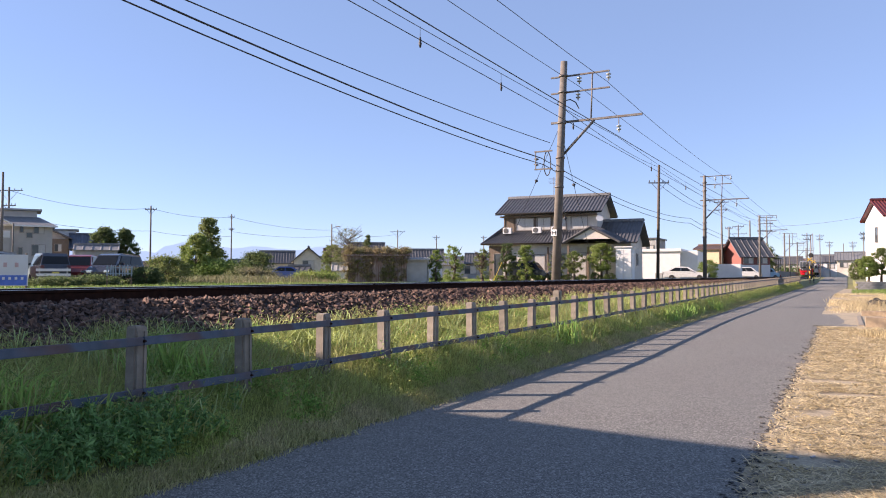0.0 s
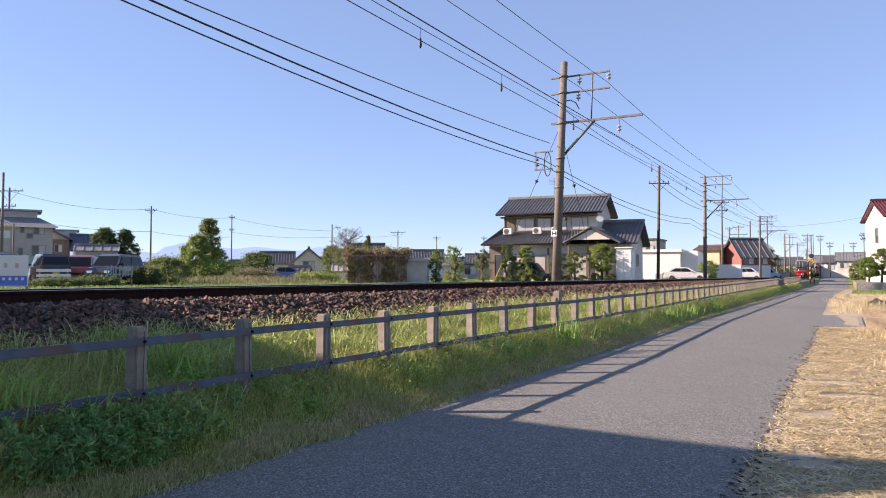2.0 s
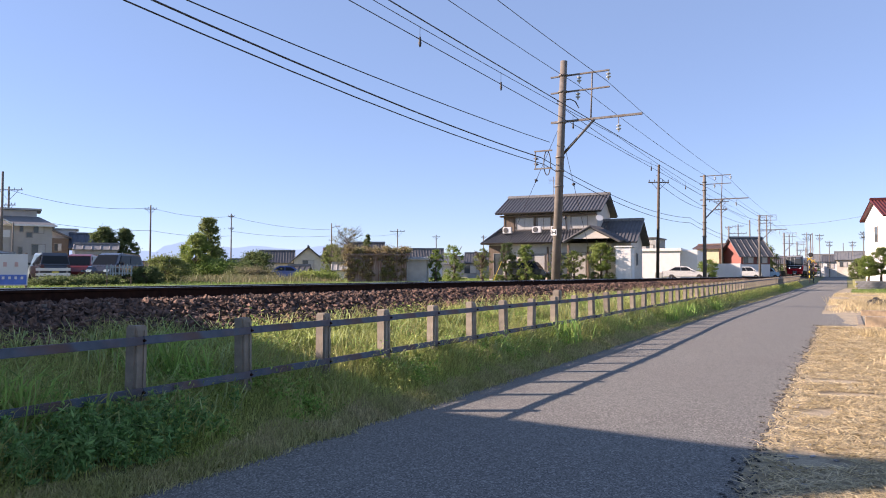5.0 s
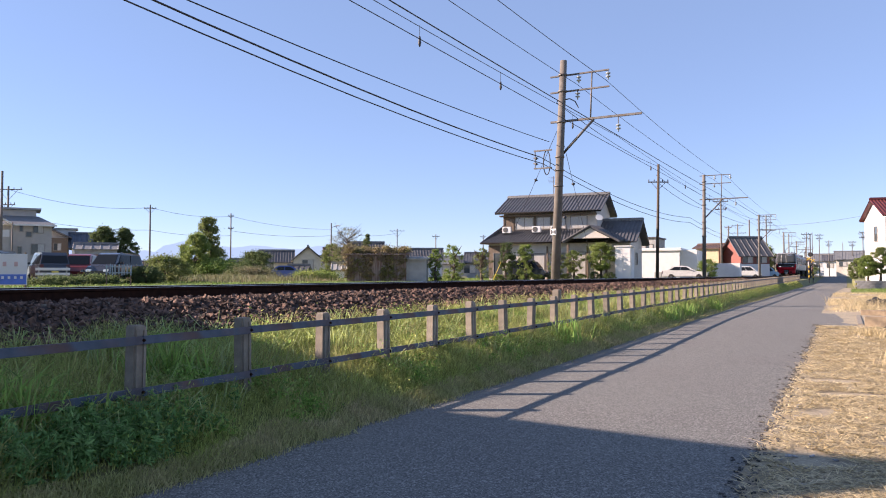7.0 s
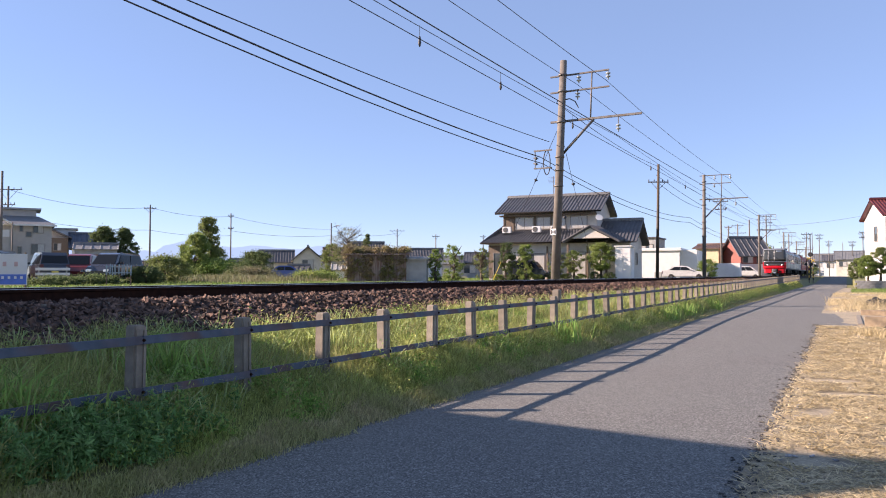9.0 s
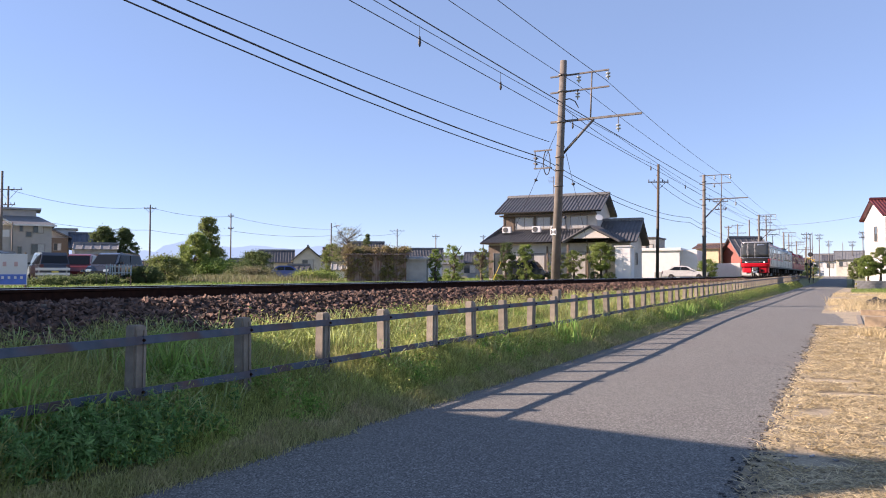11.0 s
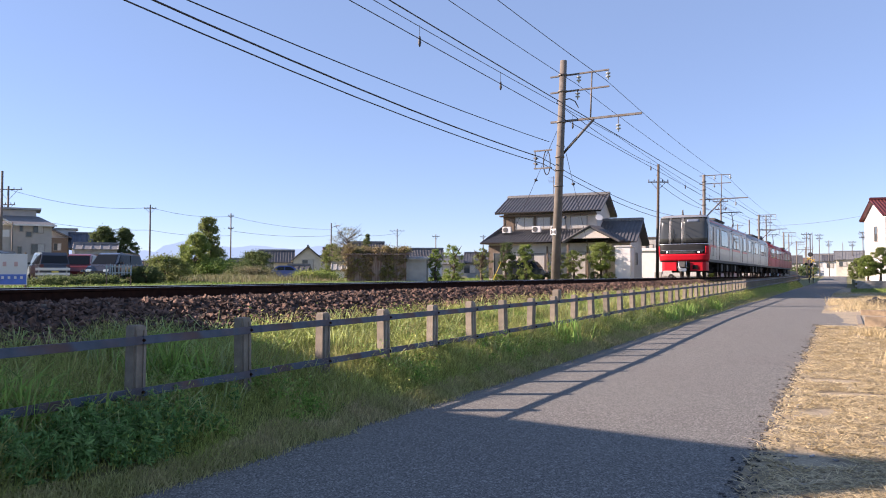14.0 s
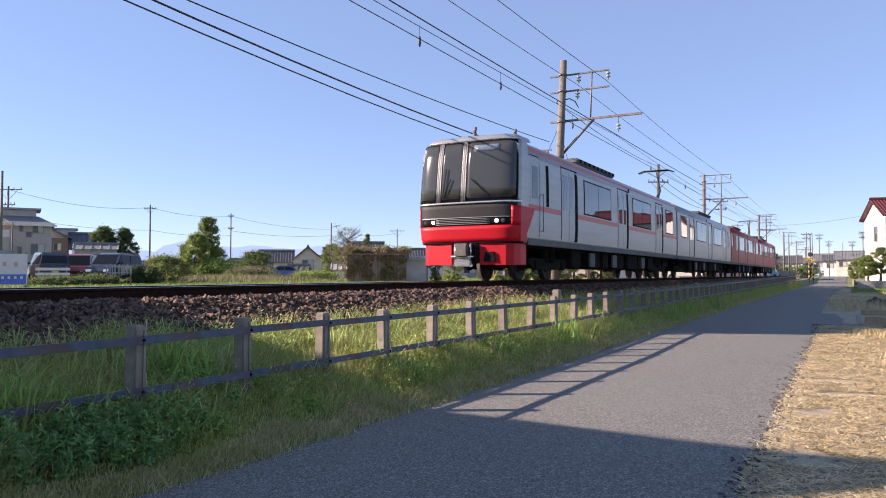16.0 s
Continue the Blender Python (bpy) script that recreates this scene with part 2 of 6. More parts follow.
def right_verge():
    ys = np.concatenate([np.arange(-10, 2, 0.5), np.arange(2, 40, 0.1), np.arange(40, 88, 3)])
    me = strip("dry_verge", (lambda y: road_right(y) - 0.03, lambda y: 1.9 + 0.15 * math.sin(y)), ys, lambda y: road_z(y) + 0.008 + 0.004 * noise.noise((y * 1.5, 1, 0)), M_DRY_EARTH)
    return tagged(new("dry_verge", me), "bare dry straw-strewn earth beside the lane", "verge", kind="structure")


def track():
    bm = bmesh.new()
    prism(bm, [(TRACK - 2.2, 0.8), (TRACK - 1.45, 1.165), (TRACK + 1.0, 1.165), (TRACK + 2.05, 0.80)], "y", -60, 420)
    solo("ballast_bed", bm, M_BALLAST, "dark brown crushed-stone bed under the track", "ballast", kind="structure")
    for s in (-1, 1):
        x = TRACK + s * 0.5335
        t = thing("rail", "rusty steel rail with a bright worn head", "rail", pose(x, 0, RAIL_TOP), "rails of the track", "structure")
        bm = bmesh.new()
        prism(bm, [(-0.065, -0.153), (0.065, -0.153), (0.062, -0.143), (0.012, -0.125), (0.009, -0.042), (0.032, -0.034), (0.0325, -0.004), (-0.0325, -0.004), (-0.032, -0.034), (-0.009, -0.042), (-0.012, -0.125), (-0.062, -0.143)], "y", -60, 420)
        part("rail_web", bm, M_RAIL, t)
        bm = bmesh.new()
        prism(bm, [(-0.03, -0.0035), (0.03, -0.0035), (0.024, 0), (-0.024, 0)], "y", -60, 420)
        part("running_surface", bm, M_RAIL_TOP, t, "bright worn running surface")
    bm = bmesh.new()
    box(bm, -1.0, -0.11, -0.14, 1.0, 0.11, 0.0, 0.015)
    me = mesh_of("sleeper", bm, M_CONCRETE)
    for k in range(90):
        ob = new("sleeper", me)
        ob.matrix_basis = pose(TRACK, 3 + k * 0.62, RAIL_TOP - 0.155)
        tagged(ob, "grey concrete sleeper in the ballast", "sleeper", "sleepers under the rails")


ground()
road()
right_verge()
track()


# ---- the train ----
M_STAINLESS = mat("brushed stainless steel", (0.34, 0.345, 0.35), (0.30, 0.305, 0.31), scale=3, rough=0.42, metal=0.5, c=(0.35, 0.35, 0.35), c_scale=0.5, c_amount=0.35, stretch=(1, 0.2, 3))
M_SCARLET = mat("scarlet paint", (0.46, 0.006, 0.017), (0.41, 0.005, 0.014), scale=4, rough=0.45, spec=0.25, c=(0.42, 0.015, 0.018), c_scale=0.9, c_amount=0.4)
M_CARRED = mat("faded red car paint", (0.35, 0.022, 0.024), (0.30, 0.018, 0.02), scale=3, rough=0.5, spec=0.3, c=(0.36, 0.03, 0.03), c_scale=0.7, c_amount=0.4)
M_STRIPE = mat("coral stripe", (0.50, 0.055, 0.05), (0.45, 0.045, 0.04), scale=8, rough=0.4)
M_MASK = mat("dark grey front panel", (0.02, 0.021, 0.024), (0.015, 0.016, 0.018), scale=6, rough=0.6, spec=0.2)
M_PILLAR = mat("grey pillar paint", (0.12, 0.125, 0.13), (0.09, 0.095, 0.10), scale=5, rough=0.5)
M_TGLASS = glass_mat("tinted train glass", (0.045, 0.05, 0.051), 0.12, 0.5)
M_SGLASS = glass_mat("reflecting side glass", (0.035, 0.042, 0.046), 0.02, 0.75)
# black of the seals, and of the shade painted at the door recesses
M_SEAL_SHADE = mat("black seal and recess shade", (0.012, 0.012, 0.013), rough=1.0, spec=0.06)
M_DOOR = mat("door steel", (0.33, 0.335, 0.34), (0.29, 0.295, 0.30), scale=4, rough=0.42, metal=0.5)
M_REDDOOR = mat("red door", (0.38, 0.02, 0.02), (0.33, 0.017, 0.017), scale=4, rough=0.5, spec=0.3)
M_UNDER = mat("grimy underframe", (0.010, 0.009, 0.008), (0.02, 0.017, 0.014), scale=5, rough=1.0, spec=0.08, bump=0.2)
M_UNDERGREY = mat("grey equipment box", (0.10, 0.10, 0.097), (0.065, 0.062, 0.06), scale=6, rough=0.7)
M_ROOF = mat("grey roof", (0.33, 0.33, 0.33), (0.27, 0.27, 0.27), scale=4, rough=0.55, c=(0.25, 0.24, 0.23), c_scale=0.8, c_amount=0.5)
M_CHROME = mat("bright trim", (0.75, 0.75, 0.76), rough=0.25, metal=0.9)
M_LAMP = mat("lit headlamp", (1.0, 0.97, 0.88), rough=0.2, emit=3.5)
M_DEST = mat("destination screen", (0.16, 0.2, 0.26), (0.10, 0.13, 0.19), scale=30, rough=0.2)
M_WHEEL = mat("wheel steel", (0.045, 0.035, 0.028), (0.028, 0.022, 0.02), scale=8, rough=0.7, metal=0.3)

HALF = 1.43
SECTION = [(-1.36, 0.98), (-1.41, 1.12), (-1.43, 1.5), (-1.43, 2.6), (-1.41, 3.2), (-1.35, 3.46), (-1.12, 3.64), (-0.7, 3.73), (0, 3.76), (0.7, 3.73), (1.12, 3.64), (1.35, 3.46), (1.41, 3.2), (1.43, 2.6), (1.43, 1.5), (1.41, 1.12), (1.36, 0.98)]


def side_x(z):
    return float(np.interp(z, (0.98, 1.12, 1.5, 2.6, 3.2, 3.46, 3.64), (1.36, 1.41, 1.43, 1.43, 1.41, 1.35, 1.12)))


def side_panel(bm, y0, y1, z0, z1, out, thick=0.02, s=1, steps=10):
    """A panel that follows the car side, its face `out` metres proud of it."""
    zs = [z0 + (z1 - z0) * i / steps for i in range(steps + 1)]
    f = [[bm.verts.new((s * (side_x(z) + out), y, z)) for z in zs] for y in (y0, y1)]
    b = [[bm.verts.new((s * (side_x(z) + out - thick), y, z)) for z in zs] for y in (y0, y1)]
    for i in range(steps):
        bm.faces.new((f[0][i], f[1][i], f[1][i + 1], f[0][i + 1]))
        bm.faces.new((b[0][i], b[0][i + 1], b[1][i + 1], b[1][i]))
        for k in (0, 1):
            bm.faces.new((f[k][i], f[k][i + 1], b[k][i + 1], b[k][i]))
    for i in (0, steps):
        bm.faces.new((f[0][i], b[0][i], b[1][i], f[1][i]))
    return bm


def nose(u, z):
    """The front: bowed in plan, raked back above the waist, drawn under at the foot."""
    x = u * float(np.interp(z, (0.4, 0.98, 1.5, 2.6, 3.3, 3.56, 3.68, 3.75), (1.32, 1.42, 1.46, 1.46, 1.43, 1.40, 1.33, 1.20)))
    y = -0.55 + 0.08 * u * u + 0.22 * abs(u) ** 10 + float(np.interp(z, (0.4, 0.98, 1.4, 2.02, 3.0, 3.6, 3.75), (0.10, 0.06, 0.0, 0.0, 0.10, 0.21, 0.33)))
    return x, y, z


def nose_patch(bm, u0, u1, z0, z1, out=0.0, thick=0.03, nu=12, nz=4, rim=0.0):
    """A panel on the front; its corners are cut by rim."""
    def at(i, j, d):
        u, z = u0 + (u1 - u0) * i / nu, z0 + (z1 - z0) * j / nz
        if rim:
            e = min(1, min(i, nu - i) / 1.0)
            z = z + (1 - e) * rim * (1 if j == 0 else -1 if j == nz else 0)
        x, y, z = nose(u, z)
        return bm.verts.new((x, y - d, z))
    f = [[at(i, j, out) for j in range(nz + 1)] for i in range(nu + 1)]
    b = [[at(i, j, out - thick) for j in range(nz + 1)] for i in range(nu + 1)]
    for i in range(nu):
        for j in range(nz):
            bm.faces.new((f[i][j], f[i + 1][j], f[i + 1][j + 1], f[i][j + 1])).smooth = True
            bm.faces.new((b[i][j], b[i][j + 1], b[i + 1][j + 1], b[i + 1][j]))
    for i in range(nu):
        for j in (0, nz):
            bm.faces.new((f[i][j], f[i + 1][j], b[i + 1][j], b[i][j]))
    for j in range(nz):
        for i in (0, nu):
            bm.faces.new((f[i][j], f[i][j + 1], b[i][j + 1], b[i][j]))
    return bm


LENGTH = 18.6
SHELL = 0.3            # where the first car's door layout starts behind the nose
DOORS = (2.45, 8.35, 14.25)
WINDOWS = ((4.55, 7.45), (10.45, 13.35), (16.3, 17.75))


def car(parent, y0, flip, red):
    """One car: stainless or red shell with doors, windows, stripe and roof gear. flip: the cab end trails."""
    def along(a, b):
        return (y0 + LENGTH - b, y0 + LENGTH - a) if flip else (y0 + a, y0 + b)
    shell = M_CARRED if red else M_STAINLESS
    bm = bmesh.new()
    rings = [[bm.verts.new((x, y, z)) for x, z in SECTION] for y in (y0 - (0.5 if y0 < 1 else 0), y0 + LENGTH)]
    k = len(SECTION)
    for i in range(k):
        f = bm.faces.new((rings[0][i], rings[0][(i + 1) % k], rings[1][(i + 1) % k], rings[1][i]))
        f.smooth = 4 < i < 12
        f.material_index = 1 if 5 < i < 10 else 0
    bm.faces.new(rings[0])
    bm.faces.new(rings[1][::-1])
    body = part("car_body", bm, [shell, M_ROOF], parent, "faded red car body with grey roof" if red else "brushed stainless car body with grey roof")
    for s in (1, -1):
        for d in DOORS:
            a, b = along(d, d + 1.3)
            bm = bmesh.new()
            # the wide far strip paints the recess's shade; the rest is frame
            side_panel(bm, b - 0.13, b + 0.14, 1.13, 3.26, 0.007, 0.01, s)
            side_panel(bm, a, b - 0.134, 3.215, 3.26, 0.004, 0.01, s)
            side_panel(bm, a - 0.01, a + 0.02, 1.16, 3.21, 0.003, 0.01, s)
            part("door_frame", bm, M_SEAL_SHADE, body, "black door frame with recess shade painted along one edge")
            for q in (0, 1):
                bm = bmesh.new()
                m = (a + b) / 2
                lo, hi = (a + 0.03, m - 0.012) if q == 0 else (m + 0.012, b - 0.135)
                side_panel(bm, lo, hi, 1.16, 3.22, 0.010, 0.01, s)
                part("door_leaf", bm, M_REDDOOR if red else M_DOOR, body)
                bm = bmesh.new()
                side_panel(bm, lo + 0.10, hi - 0.10, 2.0, 3.04, 0.014, 0.01, s)
                part("door_window", bm, M_SGLASS, body, "narrow reflecting door window")
        for w0, w1 in WINDOWS:
            a, b = along(w0, w1)
            bm = bmesh.new()
            side_panel(bm, a - 0.05, b + 0.05, 2.02, 3.10, 0.006, 0.02, s)
            part("window_frame", bm, M_SEAL_SHADE, body, "black window surround")
            n = 2 if w1 - w0 > 2 else 1
            for q in range(n):
                bm = bmesh.new()
                wd = (b - a) / n
                side_panel(bm, a + q * wd + 0.02, a + (q + 1) * wd - 0.02, 2.06, 3.06, 0.011, 0.01, s)
                part("window_pane", bm, M_SGLASS, body, "dark tinted side window")
        if y0 < 1:
            for z0, z1, name in ((1.84, 1.98, "waist_stripe"), (3.375, 3.455, "upper_stripe")):
                gaps = [along(d - 0.06, d + 1.36) for d in DOORS] if z0 < 3 else []
                edges = sorted([along(0.0, 0.0)[0] if not flip else y0, *(e for g in gaps for e in g), y0 + LENGTH])
                for a, b in zip(edges[::2], edges[1::2]):
                    bm = bmesh.new()
                    side_panel(bm, a + 0.01, b - 0.01, z0, z1, 0.005, 0.01, s, 1)
                    part(name, bm, M_STRIPE, body, "coral red stripe")
        a, b = along(0.12, 0.75)
        bm = bmesh.new()
        side_panel(bm, a, b, 1.16, 3.25, 0.004, 0.01, s)
        door = part("cab_door", bm, M_REDDOOR if red else M_DOOR, body)
        bm = bmesh.new()
        side_panel(bm, a + 0.12, b - 0.12, 2.15, 3.0, 0.009, 0.01, s)
        part("cab_door_window", bm, M_TGLASS, door)
        bm = bmesh.new()
        side_panel(bm, b + 0.004, b + 0.03, 1.16, 3.25, 0.006, 0.01, s)
        side_panel(bm, a, b, 3.255, 3.28, 0.006, 0.01, s)
        part("cab_door_edge", bm, M_SEAL_SHADE, door, "black door edge")
        bm = bmesh.new()
        tube(bm, (s * 1.50, b + 0.1, 1.3), (s * 1.50, b + 0.1, 2.3), 0.014, sides=6)
        for z in (1.32, 2.28):
            tube(bm, (s * 1.42, b + 0.1, z), (s * 1.50, b + 0.1, z), 0.012, sides=6)
        part("handrail", bm, M_PILLAR, door, "grey steel handrail")
        a, b = along(1.25, 1.45)
        bm = bmesh.new()
        side_panel(bm, a, b, 2.0, 3.12, 0.006, 0.01, s)
        part("crew_window", bm, M_SEAL_SHADE, body, "narrow black crew window")
        bm = bmesh.new()
        box(bm, s * 1.37 - 0.03, y0 + 0.02, 0.93, s * 1.37 + 0.03, y0 + LENGTH - 0.02, 1.10)
        part("sill_beam", bm, M_UNDERGREY, body, "grey sill beam")
        for sy in (y0 + 9.9 if not flip else y0 + 8.5,):
            bm = bmesh.new()
            cbox(bm, s * 1.41, sy, 3.3, 0.03, 0.12, 0.14, 0.005)
            part("side_lamp", bm, M_SEAL_SHADE, body)
    for a, b, h in ((5.4, 9.7, 0.10),):
        a, b = along(a, b)
        bm = bmesh.new()
        box(bm, -0.95, a, 3.78, 0.95, b, 3.86 + h, 0.05)
        unit = part("air_conditioner", bm, M_UNDERGREY, body, "dark grey roof air-conditioning unit")
        for i in range(9):
            bm = bmesh.new()
            q = a + 0.25 + i * (b - a - 0.5) / 8
            box(bm, 0.952, q - 0.12, 3.83, 0.966, q + 0.12, 3.92)
            part("louvre", bm, M_SEAL_SHADE, unit)
    for i in range(7):
        bm = bmesh.new()
        w = (0.9, 1.3, 0.7, 1.1, 1.5, 0.8, 1.0)[i]
        y = y0 + 3.9 + i * 1.62
        box(bm, -1.22, y, 0.38, 1.22, y + w, 0.92, 0.03)
        part("underfloor_box", bm, M_UNDER, body, "black underfloor equipment box")
    for i, y in enumerate((5.6, 8.2, 12.4)):
        bm = bmesh.new()
        box(bm, 1.20, y0 + y, 0.42, 1.27, y0 + y + 0.55, 0.86, 0.02)
        part("equipment_cover", bm, M_UNDERGREY, body, "grey equipment cover")
    bm = bmesh.new()
    box(bm, -1.15, y0 + 0.1, 0.88, 1.15, y0 + LENGTH - 0.1, 0.99)
    part("underframe", bm, M_UNDER, body)
    for y in (y0 + 2.5, y0 + LENGTH - 2.5):
        bm = bmesh.new()
        for s in (-1, 1):
            prism(bm, [(y - 1.6, 0.5), (y - 1.5, 0.62), (y - 0.5, 0.62), (y - 0.35, 0.5), (y + 0.35, 0.5), (y + 0.5, 0.62), (y + 1.5, 0.62), (y + 1.6, 0.5), (y + 1.3, 0.36), (y + 0.4, 0.30), (y - 0.4, 0.30), (y - 1.3, 0.36)], "x", s * 0.98 - 0.07, s * 0.98 + 0.07)
            tube(bm, (s * 0.98, y - 0.28, 0.5), (s * 0.98, y - 0.28, 0.88), 0.13, sides=10)
            tube(bm, (s * 0.98, y + 0.28, 0.5), (s * 0.98, y + 0.28, 0.88), 0.13, sides=10)
            for e in (-1.05, 1.05):
                cbox(bm, s * 1.02, y + e, 0.43, 0.16, 0.3, 0.28, 0.03)
        cbox(bm, 0, y, 0.6, 1.9, 0.5, 0.2)
        part("bogie_frame", bm, M_UNDER, body, "black bogie frame with springs")
        for e in (-1.05, 1.05):
            bm = bmesh.new()
            for s in (-1, 1):
                lathe(bm, (s * 0.5, 0, 0), (s, 0, 0), [(-0.06, 0.455), (-0.035, 0.45), (-0.03, 0.43), (0.06, 0.425), (0.065, 0.36), (0.04, 0.32), (0.05, 0.12), (0.1, 0.1)], 20)
            tube(bm, (-0.5, 0, 0), (0.5, 0, 0), 0.08)
            for k in range(4):
                cbox(bm, 0.575, 0.2 * math.cos(k * math.pi / 2), 0.2 * math.sin(k * math.pi / 2), 0.03, 0.05, 0.05)
            w = part("wheelset", bm, M_WHEEL, TRAIN, "steel wheelset", pose(0, y + e, 0.43))
            WHEELS.append((w, y + e))
    return body


def cab_front(parent):
    part("front_mask", nose_patch(bmesh.new(), -0.985, 0.985, 1.39, 2.0, 0.0, 0.4, 24, 4), M_MASK, parent, "dark grey front panel under the windscreen")
    part("windscreen_surround", nose_patch(bmesh.new(), -0.985, 0.985, 2.0, 3.58, 0.0, 0.35, 24, 6), M_SEAL_SHADE, parent, "black windscreen surround")
    part("brow", nose_patch(bmesh.new(), -1, 1, 3.58, 3.74, 0.012, 0.6, 24, 3), M_STAINLESS, parent, "stainless brow over the windscreen")
    part("brow_trim", nose_patch(bmesh.new(), -0.97, 0.97, 3.60, 3.63, 0.024, 0.02, 24, 1), M_CHROME, parent, "bright trim under the brow")
    for u in ((-1.0, -0.965), (0.96, 1.0)):
        part("corner_post", nose_patch(bmesh.new(), *u, 1.884, 3.578, 0.016, 0.36, 3, 7), M_STAINLESS, parent, "stainless corner post")
    for u in ((-1.0, -0.93), (0.87, 1.0)):
        part("corner_flash", nose_patch(bmesh.new(), *u, 1.404, 1.88, 0.012, 0.36, 3, 4), M_SCARLET, parent, "scarlet corner beside the front panel")
    part("front_apron", nose_patch(bmesh.new(), -1, 1, 1.0, 1.40, 0.014, 0.4, 24, 4), M_SCARLET, parent, "bright scarlet apron")
    part("apron_lip", nose_patch(bmesh.new(), -0.97, 0.97, 0.95, 0.998, 0.004, 0.3, 24, 1), M_SEAL_SHADE, parent, "dark joint under the apron")
    for u0, u1 in ((-0.93, -0.56), (-0.46, -0.06), (0.04, 0.93)):
        part("windscreen_pane", nose_patch(bmesh.new(), u0, u1, 2.10, 3.54, 0.012, 0.02, 14, 5, 0.05), M_TGLASS, parent, "dark reflecting windscreen pane")
    for u0, u1 in ((-0.545, -0.475), (-0.045, 0.025)):
        post = part("windscreen_pillar", nose_patch(bmesh.new(), u0, u1, 2.02, 3.58, 0.02, 0.02, 2, 5), M_PILLAR, parent, "grey pillar between the panes")
        for u in (u0, u1):
            part("pillar_trim", nose_patch(bmesh.new(), u - 0.006, u + 0.006, 2.04, 3.56, 0.028, 0.012, 1, 5), M_STAINLESS, post, "pale trim edge")
    part("destination_screen", nose_patch(bmesh.new(), 0.16, 0.66, 3.30, 3.47, 0.016, 0.005, 6, 2), M_DEST, parent, "blue-grey destination screen")
    part("waist_trim", nose_patch(bmesh.new(), -1, 1, 1.965, 2.015, 0.03, 0.05, 24, 1), M_CHROME, parent, "bright trim strip")
    part("lamp_band", nose_patch(bmesh.new(), -0.89, 0.83, 1.42, 1.60, 0.006, 0.02, 20, 2), M_SEAL_SHADE, parent, "black lamp band")
    part("lamp_band_trim", nose_patch(bmesh.new(), -0.90, 0.84, 1.60, 1.62, 0.02, 0.02, 20, 1), M_CHROME, parent, "thin bright trim over the lamp band")
    for k in range(4):
        part("grille_bar", nose_patch(bmesh.new(), -0.56, 0.50, 1.435 + k * 0.042, 1.455 + k * 0.042, 0.018, 0.012, 14, 1), M_PILLAR, parent)
    for s in (-1, 1):
        for u, r, m, name in ((0.62 * s, 0.044, M_LAMP, "headlight"), (0.76 * s - 0.02, 0.06, M_MASK, "tail_light")):
            x, y, z = nose(u, 1.51)
            bm = bmesh.new()
            lathe(bm, (x, y + 0.02, z), (0, -1, 0), [(0, r * 1.1), (0.03, r), (0.04, r * 0.6)], 14)
            part(name, bm, m, parent, "round lit white headlight" if name == "headlight" else "")
    for s in (-1, 1):
        bm = bmesh.new()
        rows = [[bm.verts.new((s * (side_x(1.0 + 0.11 * k) + d), y, 1.0 + 0.11 * k)) for d, y in ((0.008, -0.27), (0.008, 0.04 + 0.085 * k), (-0.01, 0.04 + 0.085 * k), (-0.01, -0.27))] for k in range(9)]
        for lo, hi in zip(rows, rows[1:]):
            for q in range(4):
                bm.faces.new((lo[q], lo[(q + 1) % 4], hi[(q + 1) % 4], hi[q]))
        bm.faces.new(rows[0])
        bm.faces.new(rows[-1])
        part("side_flash", bm, M_SCARLET, parent, "scarlet flash wrapping the cab side")
        bm = bmesh.new()
        prism(bm, [(s * 0.40, -0.46), (s * 1.10, -0.40), (s * 1.27, -0.28), (s * 1.33, 0.0), (s * 1.33, 0.35), (s * 1.26, 0.35), (s * 1.26, 0.0), (s * 1.14, -0.2), (s * 0.40, -0.34)], "z", 0.41, 0.95)
        skirt = part("skirt", bm, M_SCARLET, parent, "scarlet snow-plough skirt")
        bm = bmesh.new()
        prism(bm, [(s * 0.52, 0.5), (s * 0.84, 0.5), (s * 0.80, 0.74), (s * 0.56, 0.74)], "y", -0.475, -0.35)
        if s > 0:
            part("skirt_opening", bm, M_SEAL_SHADE, parent, "dark opening in the skirt")
        else:
            bm.free()
    bm = bmesh.new()
    cbox(bm, 0, -0.42, 0.78, 0.30, 0.5, 0.26, 0.03)
    cbox(bm, 0, -0.68, 0.78, 0.36, 0.12, 0.34, 0.03)
    part("coupler", bm, M_UNDERGREY, parent, "grey automatic coupler")
    bm = bmesh.new()
    cbox(bm, 0.30, -0.36, 0.70, 0.22, 0.3, 0.50, 0.04)
    cbox(bm, -0.02, -0.30, 0.92, 0.70, 0.25, 0.10, 0.02)
    for x, z in ((0.20, 0.55), (0.26, 0.48), (0.33, 0.52)):
        tube(bm, (x, -0.54, 0.95), (x + 0.02, -0.60, z + 0.12), 0.022, sides=6)
        tube(bm, (x + 0.02, -0.60, z + 0.12), (x, -0.46, z - 0.06), 0.022, sides=6)
    part("coupler_gear", bm, M_UNDER, parent, "black coupler gear and hoses")
    bm = bmesh.new()
    cbox(bm, 0, -0.55, 0.46, 0.46, 0.2, 0.2, 0.03)
    for s in (-1, 1):
        tube(bm, (s * 0.22, -0.6, 0.55), (s * 0.22, -0.6, 0.95), 0.025)
        tube(bm, (s * 0.3, -0.45, 0.5), (s * 0.26, -0.3, 0.97), 0.03)
    tube(bm, (-0.32, -0.62, 0.62), (0.32, -0.62, 0.62), 0.02)
    part("coupler_box", bm, M_CHROME, parent, "bright electric coupler box")
